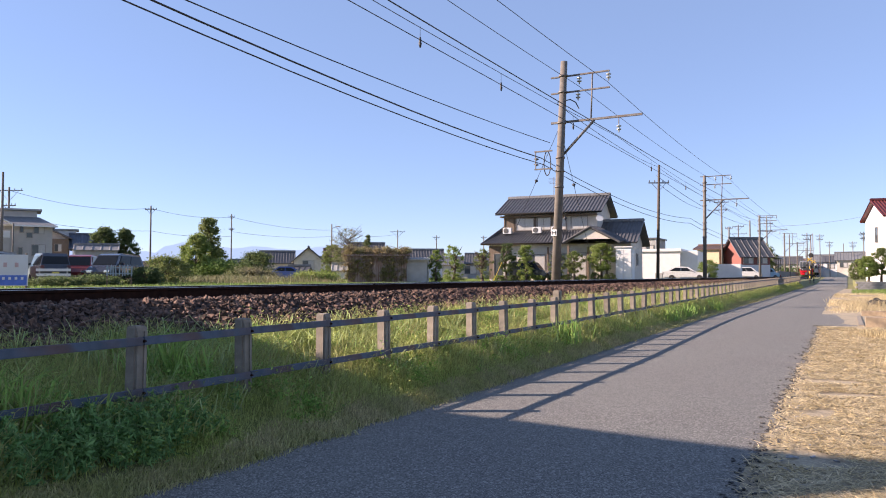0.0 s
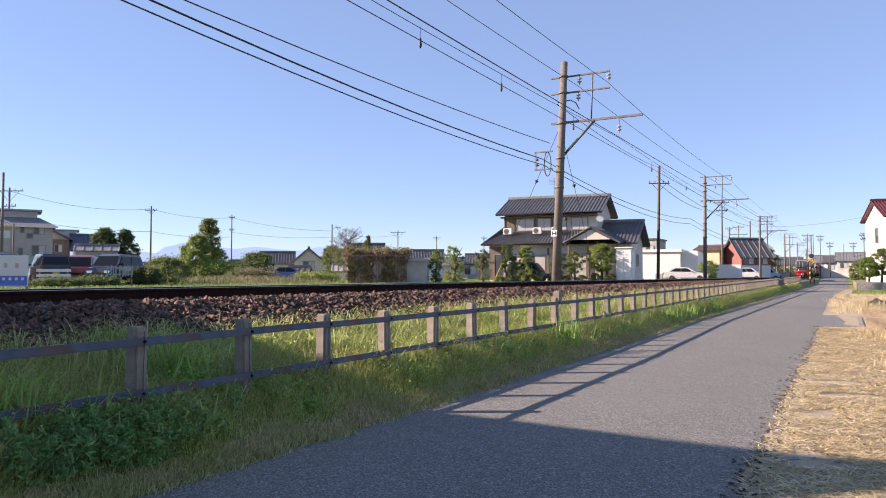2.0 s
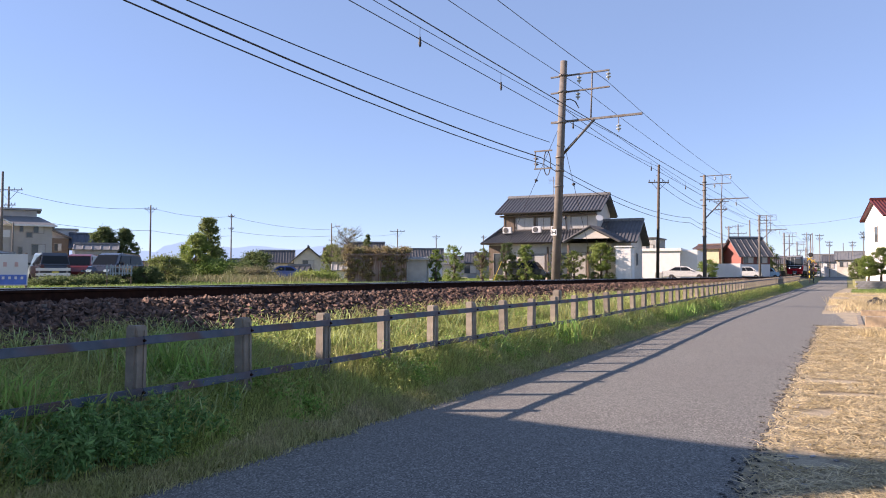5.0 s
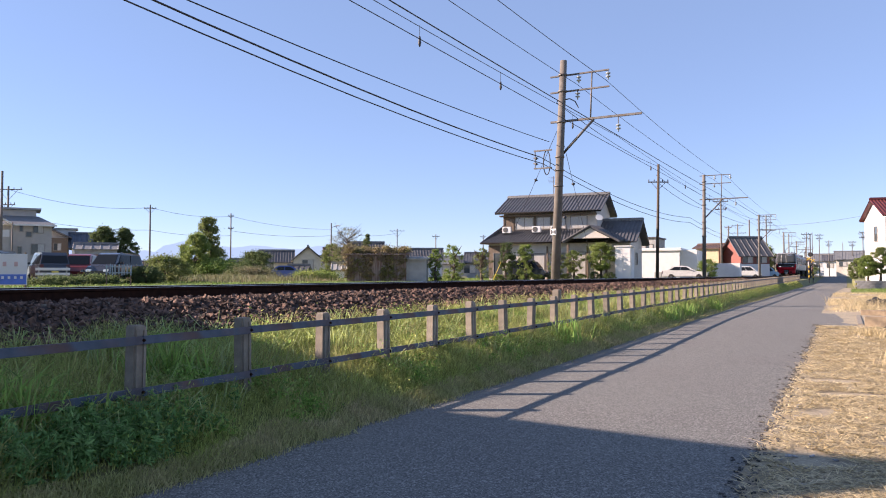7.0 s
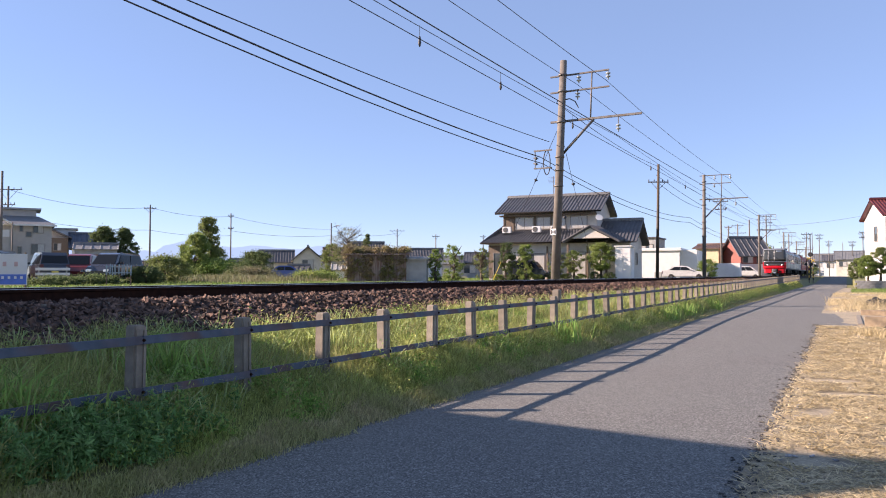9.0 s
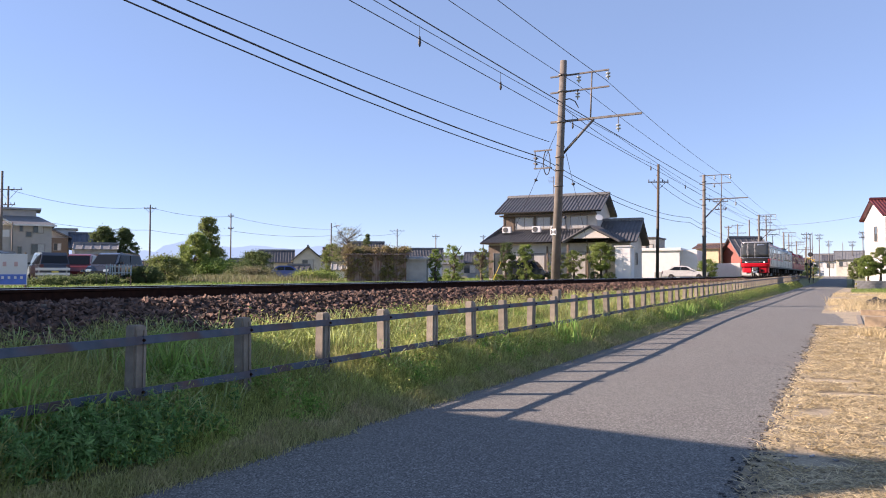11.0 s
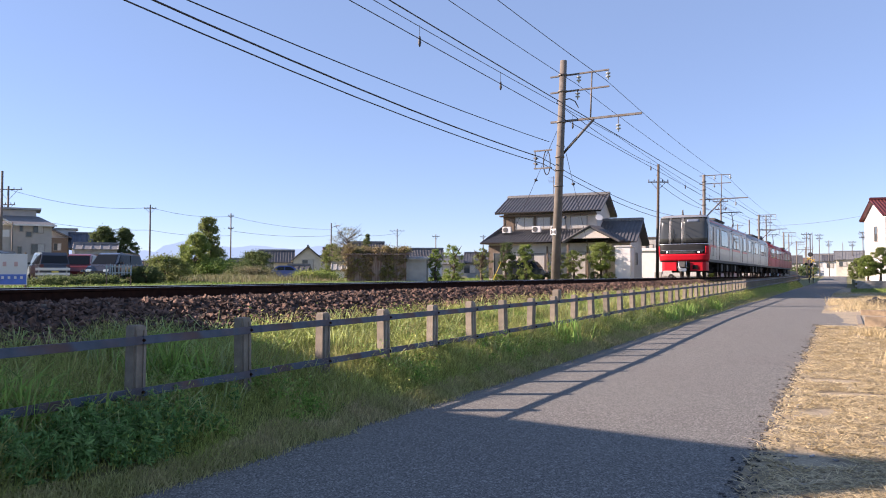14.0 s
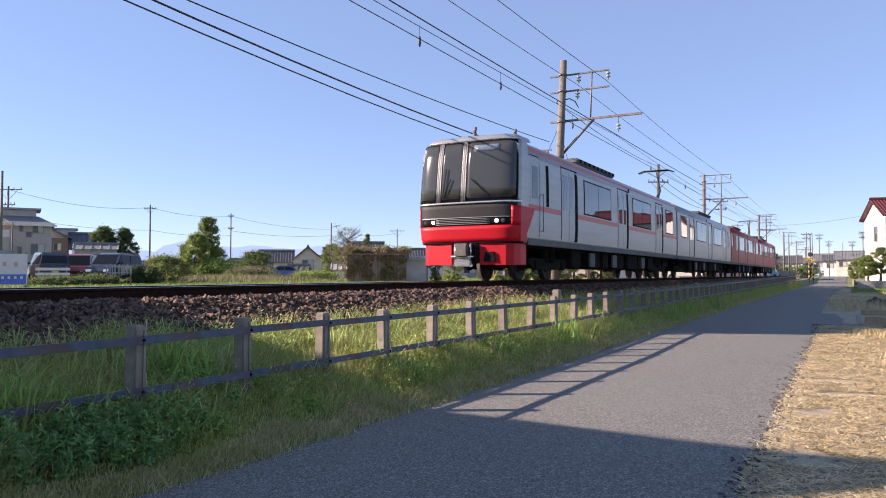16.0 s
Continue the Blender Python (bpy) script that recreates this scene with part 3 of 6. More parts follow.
    for u0, u1, z1 in ((-0.40, -0.26, 2.62), (0.50, 0.14, 2.60), (-0.42, -0.36, 2.9)):
        a, b = nose(u0, 2.12), nose(u1, z1)
        bm = bmesh.new()
        tube(bm, (a[0], a[1] - 0.05, a[2]), (b[0], b[1] - 0.05, b[2]), 0.012, sides=6)
        part("wiper", bm, M_SEAL_SHADE, parent, "black wiper")
    for x, y, h in ((-0.15, 0.4, 0.26), (0.8, 0.9, 0.2)):
        bm = bmesh.new()
        tube(bm, (x, y, 3.75), (x, y, 3.86 + h * 0.4), 0.07, 0.05)
        tube(bm, (x, y, 3.86 + h * 0.4), (x, y + 0.06, 3.86 + h), 0.045, 0.035)
        part("aerial", bm, M_UNDERGREY, parent, "grey roof aerial")


def pantograph(parent, y):
    """A raised single-arm pantograph: base frame, lower arm, upper arm, head with down-turned horns."""
    bm = bmesh.new()
    box(bm, -0.55, y - 0.7, 3.86, 0.55, y + 0.7, 3.92)
    for sx in (-0.5, 0.5):
        for sy in (-0.6, 0.6):
            tube(bm, (sx, y + sy, 3.7), (sx, y + sy, 3.87), 0.05)
    part("pantograph_base", bm, M_UNDERGREY, parent, "grey pantograph base on insulators")
    bm = bmesh.new()
    tube(bm, (0, y - 0.5, 3.92), (0, y + 0.75, 4.65), 0.06, 0.045)
    tube(bm, (0, y + 0.75, 4.65), (0, y - 0.1, 5.48), 0.045, 0.03)
    tube(bm, (0.1, y - 0.3, 3.92), (0.05, y + 0.7, 4.6), 0.018, sides=6)
    for s in (-1, 1):
        tube(bm, (0, y + 0.2, 5.2), (s * 0.45, y - 0.1, 5.48), 0.018, sides=6)
    part("pantograph_arms", bm, M_UNDERGREY, parent, "grey folding pantograph arms")
    bm = bmesh.new()
    for d in (-0.14, 0.14):
        tube(bm, (-0.62, y - 0.1 + d, 5.53), (0.62, y - 0.1 + d, 5.53), 0.03)
        for s in (-1, 1):
            tube(bm, (s * 0.62, y - 0.1 + d, 5.53), (s * 0.9, y - 0.1 + d, 5.43), 0.025)
    part("pantograph_head", bm, M_UNDER, parent, "dark pantograph head")


TRAIN = thing("train", "four-car commuter train, scarlet front, stainless and red cars on the rails", "train", pose(TRACK, 200, RAIL_TOP))
WHEELS = []
bodies = [car(TRAIN, SHELL + k * 18.9, k % 2 == 1, k > 1) for k in range(4)]
cab_front(bodies[0])
pantograph(bodies[1], 21.3)
pantograph(bodies[3], 61.5)
for k in range(3):
    bm = bmesh.new()
    box(bm, -0.6, SHELL + k * 18.9 + 18.55, 1.1, 0.6, SHELL + k * 18.9 + 18.95, 3.5, 0.02)
    part("gangway", bm, M_SEAL_SHADE, TRAIN, "black gangway bellows")


def train_y(t):
    return 203 - 3.92 - 8.1 * t - 0.205 * t * t


TRAIN_ROWS = [(t, train_y(t)) for t in (0, 2, 4, 6, 8, 10, 12, 13, 14, 15, 15.5, 16)]


# ---- along the line: fence, masts, wires ----
def fence():
    t = thing("fence", "low concrete-post fence with two blue-grey rusting steel bars", "fence", pose(-5.1, 0, 0))
    bm = bmesh.new()
    box(bm, -0.06, -0.06, -0.5, 0.06, 0.06, 0.74, 0.012)
    for s in (-1, 1):
        box(bm, 0.058, s * 0.034 - 0.013, -0.4, 0.072, s * 0.034 + 0.013, 0.70)
    post = mesh_of("post", bm, M_CONCRETE)
    bm = bmesh.new()
    cbox(bm, 0, 0, 0, 0.03, 1.222, 0.068, 0.006)
    bar = mesh_of("bar", bm, M_RAILBAR)
    bm = bmesh.new()
    lathe(bm, (0, 0, 0), (1, 0, 0), [(0, 0.013), (0.012, 0.013), (0.016, 0.008), (0.026, 0.007)], 8)
    bolt = mesh_of("bolt", bm, M_RAIL)
    rng = random.Random(4)

    for k in range(84):
        y = 4.02 + (k - 3) * 1.222
        ob = new("post", post)
        ob.parent = t
        ob.matrix_basis = pose(0, y, fence_foot(y) + rng.uniform(-0.012, 0.012), rng.uniform(-1, 1), rng.uniform(-1.3, 1.3), rng.uniform(-3, 3))
        for h in (0.63, 0.21):
            if k < 83:
                b = new("bar", bar)
                b.parent = t
                b.matrix_basis = pose(0.092, y + 0.611, fence_foot(y + 0.6) + h + rng.uniform(-0.006, 0.006), math.degrees(math.atan(0.0046)) if y > 14 else 0, rng.uniform(-3, 3))
            if k < 30:
                q = new("bolt", bolt)
                q.parent = t
                q.matrix_basis = pose(0.105, y, fence_foot(y) + h)


def insulator(bm, at, axis=(0, 0, -1), discs=2, r=0.11):
    prof = [(0, 0.02)]
    for k in range(discs):
        d = 0.06 + k * 0.14
        prof += [(d, 0.03), (d + 0.02, r), (d + 0.06, r * 0.9), (d + 0.075, 0.04), (d + 0.13, 0.03)]
    return lathe(bm, at, axis, prof + [(prof[-1][0] + 0.05, 0.015)], 10)


def mast(y, top, lean, full):
    """A concrete catenary mast beyond the track, with steel brackets reaching over it."""
    t = thing("catenary_mast", "tall weathered concrete railway mast with steel brackets and insulators", "mast", pose(-11.33 if full else -11.2, y, 0.95), "masts of the line")
    h = top - 0.95
    bm = bmesh.new()
    tube(bm, (0, 0, -0.3), (lean * h, 0, h), 0.205 if full else 0.18, 0.15 if full else 0.13, 20)
    shaft = part("shaft", bm, M_POLE, t, "round concrete shaft")
    for z in (h - 0.65, h - 1.38, h - 2.75, h - 4.3, h - 4.9, h - 5.6):
        bm = bmesh.new()
        tube(bm, (lean * z, 0, z - 0.04), (lean * z, 0, z + 0.04), 0.205, sides=16)
        part("clamp", bm, M_STEEL, t, "steel clamp ring")
    up, dx = (0.0, 0.13) if full else (0.55, 0.0)
    for z, x1 in ((h - 0.62 + up, 2.35), (h - 1.35 + up * 0.95, 2.35), (h - 2.68 + up * 0.8, 3.75)):
        bm = bmesh.new()
        w = 0.036 if x1 < 3 else 0.05
        box(bm, -0.35 + dx, 0.16, z - w, x1 + dx, 0.16 + 0.07, z + w, 0.008)
        part("bracket", bm, M_STEEL, t, "rusting steel bracket")
    bm = bmesh.new()
    tube(bm, (0.1 + dx, 0.2, h - 4.25 + up * 0.6), (1.65 + dx, 0.2, h - 2.72 + up * 0.8), 0.06, sides=8)
    part("strut", bm, M_STEEL, t, "diagonal steel strut")
    bm = bmesh.new()
    tube(bm, (1.5 + dx, 0.2, h - 2.66 + up * 0.8), (1.58 + dx, 0.2, h - 0.6 + up), 0.035, sides=8)
    part("hanger", bm, M_STEEL, t)
    for x, z, n in ((0.98, h - 0.68 + up, 2), (2.3, h - 0.68 + up, 2), (0.92, h - 1.4 + up, 2), (2.73, h - 3.0 + up * 0.8, 2)):
        bm = bmesh.new()
        insulator(bm, (x + dx, 0.2, z), discs=n)
        part("insulator", bm, M_INSUL, t, "grey-green porcelain insulator")
    bm = bmesh.new()
    tube(bm, (2.73 + dx, 0.2, h - 2.65 + up * 0.8), (2.73 + dx, 0.2, h - 3.05 + up * 0.8), 0.02, sides=6)
    part("drop_rod", bm, M_STEEL, t)
    if full:
        bm = bmesh.new()
        pts = [Vector((0.1, 0.15, h - 1.75)), Vector((0.7, 0.15, h - 1.7)), Vector((0.95, 0.15, h - 1.85)), Vector((1.1, 0.15, h - 2.15))]
        for a, b in zip(pts, pts[1:]):
            tube(bm, a, b, 0.025, sides=6)
        part("jumper", bm, M_WIRE, t, "black jumper cable")
        bm = bmesh.new()
        ring = [Vector((-0.36 + 0.16 * math.cos(a), 0.05, h - 4.5 + 0.55 * math.sin(a))) for a in [k * math.tau / 20 for k in range(21)]]
        for a, b in zip(ring, ring[1:]):
            tube(bm, a, b, 0.022, sides=6)
        part("cable_coil", bm, M_WIRE, t, "coil of black cable")
        bm = bmesh.new()
        for z in (h - 3.95, h - 4.75):
            box(bm, -0.95, -0.05, z - 0.03, -0.1, 0.02, z + 0.03)
        tube(bm, (-0.9, 0, h - 4.75), (-0.9, 0, h - 3.95), 0.025, sides=6)
        part("cable_bracket", bm, M_STEEL, t)
        for z in (h - 4.3, h - 4.55):
            bm = bmesh.new()
            insulator(bm, (-0.75, 0, z), (-1, 0, 0.2), 1, 0.07)
            part("cable_insulator", bm, M_UNDERGREY, t)
        bm = bmesh.new()
        cbox(bm, 0.03, -0.21, 2.45, 0.27, 0.02, 0.29, 0.004)
        plate = part("sign_plate", bm, mat("white enamel", (0.78, 0.78, 0.76), rough=0.4), t, "white plate with a black letter")
        bm = bmesh.new()
        for x in (-0.05, 0.11):
            cbox(bm, x, -0.226, 2.45, 0.036, 0.008, 0.17)
        cbox(bm, 0.03, -0.226, 2.45, 0.12, 0.008, 0.04)
        part("letter", bm, M_BLACK, plate, "black letter H")
    return t


def wire(points, r, label, group, steps=14, sag=0.0, close=True):
    """A hanging wire from point to point, each span with its sag."""
    bm = bmesh.new()
    last = None
    for j, (a, b) in enumerate(zip(points, points[1:])):
        a, b = Vector(a), Vector(b)
        for i in range(1 if j else 0, steps + 1):
            k = i / steps
            p = a.lerp(b, k) - Vector((0, 0, sag * 4 * k * (1 - k)))
            ring = [bm.verts.new(p + Vector((math.cos(q * math.tau / 5) * r, 0, math.sin(q * math.tau / 5) * r))) for q in range(5)]
            if last:
                for q in range(5):
                    bm.faces.new((last[q], last[(q + 1) % 5], ring[(q + 1) % 5], ring[q]))
            last = ring
    return solo("overhead_wire", bm, M_WIRE, label, "wire", group)


fence()
MASTS = ((30.8, 11.05, 0.047), (69.3, 10.6, 0.008), (118, 10.5, 0.0), (168, 10.4, 0.0), (214, 10.4, 0), (262, 10.4, 0))
for k, (y, top, lean) in enumerate(MASTS):
    mast(y, top, lean, k == 0)
mast(-9, 10.7, 0, False)
SPANS = [(-9, 11.05), (30.8, 11.05)] + [(y, top + 0.6) for y, top, _ in MASTS[1:]]
wire([(-8.9, y, top - 1.15) for y, top in SPANS], 0.012, "thin black overhead wire hung from mast to mast", "line wires", sag=0.30)
wire([(-10.2, y, top - 1.17) for y, top in SPANS], 0.012, "thin black overhead wire hung from mast to mast", "line wires", sag=0.25)
wire([(-8.48, y, 7.50 + 0.012 * max(0, y - 31)) for y, _ in SPANS], 0.016, "messenger wire over the track between masts", "line wires", sag=0.10)
wire([(-8.48, y + 0.01, 7.46) for y, _ in SPANS], 0.009, "auxiliary messenger wire over the track", "line wires", sag=0.26)
wire([(-8.48, y, 6.92) for y, _ in SPANS], 0.011, "straight contact wire over the track", "line wires")
wire([(-11.55, -9, 7.47), (-11.55, 30.8, 7.47)], 0.016, "black cable tied to the mast", "line cables", sag=0.42)
for x, z0, z1, z2, sg, r in ((-11.95, 8.22, 6.8, 6.75, 0.6, 0.024), (-11.85, 8.06, 6.5, 6.3, 0.67, 0.018)):
    wire([(x, -9, z0), (x, 30.8, z1)], r, "thick black cable tied to the mast", "line cables", sag=sg)
    wire([(x, 30.8, z1), (-12.4, 69.3, z2), (-12.4, 118, z2)], 0.018, "thick black cable looping between masts", "line cables", sag=0.62)
wire([(-11.2, 30.8, 9.2), (-15.6, 70.2, 11.9), (-15.3, 109, 11.5)], 0.016, "thin black wire running to a wooden pole", "pole wires", sag=0.3)
for y in (6.5, 14.25, 18.75, 25, 37, 46, 55, 63):
    bm = bmesh.new()
    tube(bm, (-8.48, y, 6.92), (-8.48, y, 7.24), 0.006, sides=5)
    insulator(bm, (-8.48, y, 6.98), (0, 0, -1), 1, 0.03)
    solo("dropper", bm, M_WIRE, "thin vertical dropper between contact and messenger wire", "dropper", "droppers of the line")
for a, b in (((-11.1, 30.8, 8.1), (-15.5, 33.0, 1.0)), ((-11.0, 30.8, 7.9), (-11.3, 37.0, 1.0)), ((-11.1, 30.8, 5.6), (-11.6, 34.5, 1.0))):
    bm = bmesh.new()
    tube(bm, a, b, 0.011, sides=5)
    m = Vector(a).lerp(Vector(b), 0.3)
    insulator(bm, m, Vector(b) - Vector(a), 1, 0.09)
    solo("guy_wire", bm, M_WIRE, "thin steel guy wire staying the concrete mast", "guy wire", "guy wires of the mast")
bm = bmesh.new()
tube(bm, (-15.5, 33.0, 0.95), (-14.75, 32.63, 2.15), 0.014)
solo("guy_guard", bm, mat("yellow plastic", (0.65, 0.47, 0.05), rough=0.5), "yellow plastic guard sleeve on a guy wire", "guard")
bm = bmesh.new()
box(bm, -0.09, -0.09, -0.4, 0.09, 0.09, 0.5, 0.02)
solo("marker_stone", bm, M_CONCRETE, "short pale concrete marker stone in the grass", "marker", at=pose(-6.2, 17.0, 0.64))


def utility_pole(x, y, h, arms, r=0.15, dark=False, lean=0.0, base=1.0):
    t = thing("utility_pole", "dark wooden utility pole with a crossarm" if dark else "grey concrete utility pole with crossarms", "utility pole", pose(x, y, base, 0, lean), "utility poles")
    bm = bmesh.new()
    tube(bm, (0, 0, -0.3), (0, 0, h), r, r * 0.7, 12)
    part("shaft", bm, M_WOODPOLE if dark else M_POLE, t)
    for z, w, a in arms:
        bm = bmesh.new()
        q = pose(0, 0, 0, 0, 0, a)
        box(bm, -w / 2, -0.06, h - z - 0.05, w / 2, 0.06, h - z + 0.05)
        for s in (-1, 1):
            tube(bm, (s * w * 0.36, 0, h - z), (0, 0, h - z - w * 0.4), 0.025, sides=6)
        bmesh.ops.transform(bm, matrix=q, verts=bm.verts[:])
        part("crossarm", bm, M_STEEL, t)
        for s in (-0.46, -0.2, 0.2, 0.46):
            bm = bmesh.new()
            insulator(bm, (s * w, 0, h - z + 0.05), (0, 0, 1), 1, 0.06)
            bmesh.ops.transform(bm, matrix=q, verts=bm.verts[:])
            part("pin_insulator", bm, M_UNDERGREY, t)
    return t


utility_pole(-15.6, 70.2, 11.0, ((1.7, 1.9, 20),), 0.16, True, 1.2)
utility_pole(-15.3, 109.2, 11.2, ((0.3, 2.0, 15), (1.4, 1.6, 15)))
utility_pole(-19.3, 160.7, 11.0, ((0.4, 2.2, 15), (1.9, 3.4, 15)))
utility_pole(-17.2, 131, 8.8, ((0.3, 1.2, 0),))
utility_pole(-13.2, 152.6, 12.0, ((0.3, 2.2, 10), (1.5, 2.2, 10), (3, 3.4, 10)))
utility_pole(-10.8, 177, 9.5, ())
utility_pole(-13.6, 128, 9.5, ())
utility_pole(-73.1, 41.9, 10.8, ())
utility_pole(-86.6, 50.4, 11.0, ((0.4, 3.2, 30), (2.2, 1.6, 30)))
utility_pole(-91.1, 74.2, 11.0, ((0.6, 1.8, 30),))
utility_pole(-91.6, 91.1, 11.0, ((0.5, 1.0, 30), (2.6, 0.9, 30)), 0.13)
utility_pole(-89.4, 140.3, 11.0, ((0.5, 3.4, 30),))
utility_pole(-86.1, 152.4, 10.2, ((0.5, 1.8, 30),))
utility_pole(-78.3, 162.4, 10.4, ((0.5, 1.4, 30),))
utility_pole(-70.5, 41.5, 5.6, (), 0.1)
for k, (x, y, h) in enumerate(((-3.5, 205, 9), (-5.2, 190, 10), (-0.5, 222, 9), (3.3, 175, 9.5), (3.0, 140, 8.6), (-7.0, 200, 11), (1.6, 210, 9), (-6.2, 150, 8.5))):
    utility_pole(x, y, h, ((0.4, 1.8, 20), (1.2, 1.4, 20)) if k % 3 != 2 else (), 0.11, base=land_z(x, y))
for a, b, s in (((-86.6, 50.4, 11.6), (-91.1, 74.2, 11.6), 0.9), ((-91.1, 74.2, 11.6), (-91.6, 91.1, 11.5), 0.6), ((-91.6, 91.1, 11.5), (-85.9, 111.4, 10.2), 0.6),
                ((-91.6, 91.1, 9), (-85.9, 111.4, 9), 0.5), ((-86.6, 50.4, 8.5), (-91.1, 74.2, 8.2), 0.5), ((-91.1, 74.2, 8.2), (-91.6, 91.1, 8.2), 0.4), ((-85.9, 111.4, 10), (-89.4, 140.3, 11), 0.8),
                ((-15.3, 109.2, 11.5), (-13.2, 152.6, 12), 0.6), ((-15.6, 70.2, 11), (-12.4, 118, 9), 0.8), ((-15.6, 70.2, 10.4), (-15.3, 109.2, 10.8), 1.0), ((-13.2, 152.6, 11), (6, 140, 12), 0.6)):
    wire([a, b], 0.022, "thin black power line between utility poles", "power lines", sag=s)


def lamp_post(x, y, h):
    t = thing("street_lamp", "slender grey street lamp on a concrete pole", "street lamp", pose(x, y, 1.0))
    bm = bmesh.new()
    tube(bm, (0, 0, -0.3), (0, 0, h), 0.17, 0.11)
    part("shaft", bm, M_POLE, t)
    bm = bmesh.new()
    tube(bm, (0, 0, h - 0.9), (0.9, 0.3, h - 0.55), 0.05)
    part("arm", bm, M_STEEL, t)
    bm = bmesh.new()
    cbox(bm, 1.2, 0.4, h - 0.55, 0.8, 0.3, 0.15, 0.05)
    part("lantern", bm, M_STEEL, t)


lamp_post(-85.9, 111.4, 10.4)


def crossing_signal(x, y):
    """A level-crossing signal: pole, black-and-yellow board, lamp heads."""
    yellow = mat("warning yellow", (0.65, 0.42, 0.03), rough=0.5)
    t = thing("crossing_signal", "level-crossing signal post with black and yellow bands", "signal", pose(x, y, land_z(x, y)), "signals of the level crossing")
    bm = bmesh.new()
    tube(bm, (0, 0, -0.2), (0, 0, 3.6), 0.07)
    part("post", bm, M_STEEL, t)
    for k in range(6):
        bm = bmesh.new()
        tube(bm, (0, 0, 0.4 + k * 0.35), (0, 0, 0.75 + k * 0.35), 0.085)
        part("band", bm, yellow if k % 2 else M_BLACK, t)
    for s in (-1, 1):
        bm = bmesh.new()
        cbox(bm, 0, -0.08, 3.5, 0.75, 0.04, 0.10)
        bmesh.ops.rotate(bm, verts=bm.verts[:], cent=(0, -0.08, 3.5), matrix=Matrix.Rotation(s * 0.7, 3, "Y"))
        bmesh.ops.translate(bm, verts=bm.verts[:], vec=(0, s * 0.025, 0))
        part("crossbuck", bm, yellow, t)
        bm = bmesh.new()
        lathe(bm, (s * 0.35, -0.05, 2.7), (0, -1, 0), [(0, 0.2), (0.05, 0.2), (0.08, 0.14)], 12)
        part("lamp_head", bm, M_BLACK, t)


crossing_signal(-4.6, 118)
crossing_signal(-4.5, 130)
bm = bmesh.new()
tube(bm, (0, 0, -0.2), (0, 0, 8.6), 0.12, 0.10)
sig = thing("railway_signal", "slim railway signal post with a black round head", "signal", pose(-5.9, 158, land_z(-5.9, 158)))
part("post", bm, M_STEEL, sig)
bm = bmesh.new()
lathe(bm, (0, -0.12, 4.6), (0, -1, 0), [(0, 0.45), (0.05, 0.45), (0.06, 0.3)], 16)
part("signal_head", bm, M_BLACK, sig)


# ---- buildings ----
M_TILE = mat("dark grey roof tile", (0.095, 0.095, 0.10), (0.062, 0.062, 0.068), scale=3, rough=0.5, c=(0.11, 0.11, 0.11), c_scale=0.7, c_amount=0.5, spec=0.4)
M_GREYTILE = mat("mid grey roof tile", (0.17, 0.175, 0.18), (0.13, 0.135, 0.14), scale=3, rough=0.6)
M_RIDGE = mat("pale ridge tile", (0.24, 0.24, 0.24), (0.15, 0.15, 0.155), scale=6, rough=0.6)
M_REDTILE = mat("dark red roof tile", (0.105, 0.018, 0.018), (0.08, 0.014, 0.014), scale=3, rough=0.55)
M_BROWNTILE = mat("brown roof tile", (0.16, 0.10, 0.075), (0.12, 0.075, 0.06), scale=3, rough=0.6)
M_PLASTER = mat("white plaster", (0.62, 0.57, 0.50), (0.55, 0.51, 0.45), scale=3, rough=0.9, c=(0.5, 0.48, 0.44), c_scale=0.6, c_amount=0.4)
M_WHITE = mat("white wall panel", (0.68, 0.68, 0.665), (0.62, 0.62, 0.61), scale=2, rough=0.7, c=(0.66, 0.66, 0.64), c_scale=0.4, c_amount=0.35)
M_CREAM = mat("cream wall", (0.64, 0.59, 0.50), (0.57, 0.53, 0.45), scale=2, rough=0.85, c=(0.38, 0.35, 0.30), c_scale=0.5, c_amount=0.4)
M_GREYWALL = mat("grey wall", (0.35, 0.35, 0.34), (0.29, 0.29, 0.28), scale=2, rough=0.85)
M_BROWNWALL = mat("red-brown siding", (0.24, 0.085, 0.07), (0.19, 0.07, 0.055), scale=4, rough=0.8, stretch=(1, 1, 6))
M_YELLOW = mat("pale yellow wall", (0.55, 0.47, 0.30), (0.48, 0.41, 0.26), scale=2, rough=0.85)
M_WOODWALL = mat("weathered timber cladding", (0.185, 0.14, 0.105), (0.12, 0.088, 0.064), scale=5, rough=0.85, stretch=(8, 8, 0.6), bump=0.2)
M_FRAME = mat("aluminium frame", (0.30, 0.27, 0.24), rough=0.45, metal=0.4)
M_GLASS = glass_mat("house glass", (0.06, 0.07, 0.075))
M_GREIGE = mat("greige render", (0.46, 0.43, 0.395), (0.41, 0.385, 0.355), scale=2, rough=0.9, c=(0.38, 0.36, 0.33), c_scale=0.5, c_amount=0.4)
M_BLUETILE = mat("blue-grey roof tile", (0.10, 0.12, 0.155), (0.075, 0.09, 0.12), scale=3, rough=0.5)
M_CURTAIN = mat("pale curtain behind glass", (0.52, 0.50, 0.46), (0.38, 0.37, 0.35), scale=9, rough=0.3, stretch=(6, 6, 0.5))
M_BLOCK = mat("concrete block", (0.33, 0.32, 0.30), (0.25, 0.24, 0.225), scale=8, rough=0.95, vary=0.15)
M_RUSTY = mat("rusty sheet", (0.17, 0.085, 0.06), (0.38, 0.33, 0.29), scale=3, c=(0.10, 0.06, 0.045), c_scale=1.5, c_amount=0.7, rough=0.8, stretch=(4, 4, 0.4))


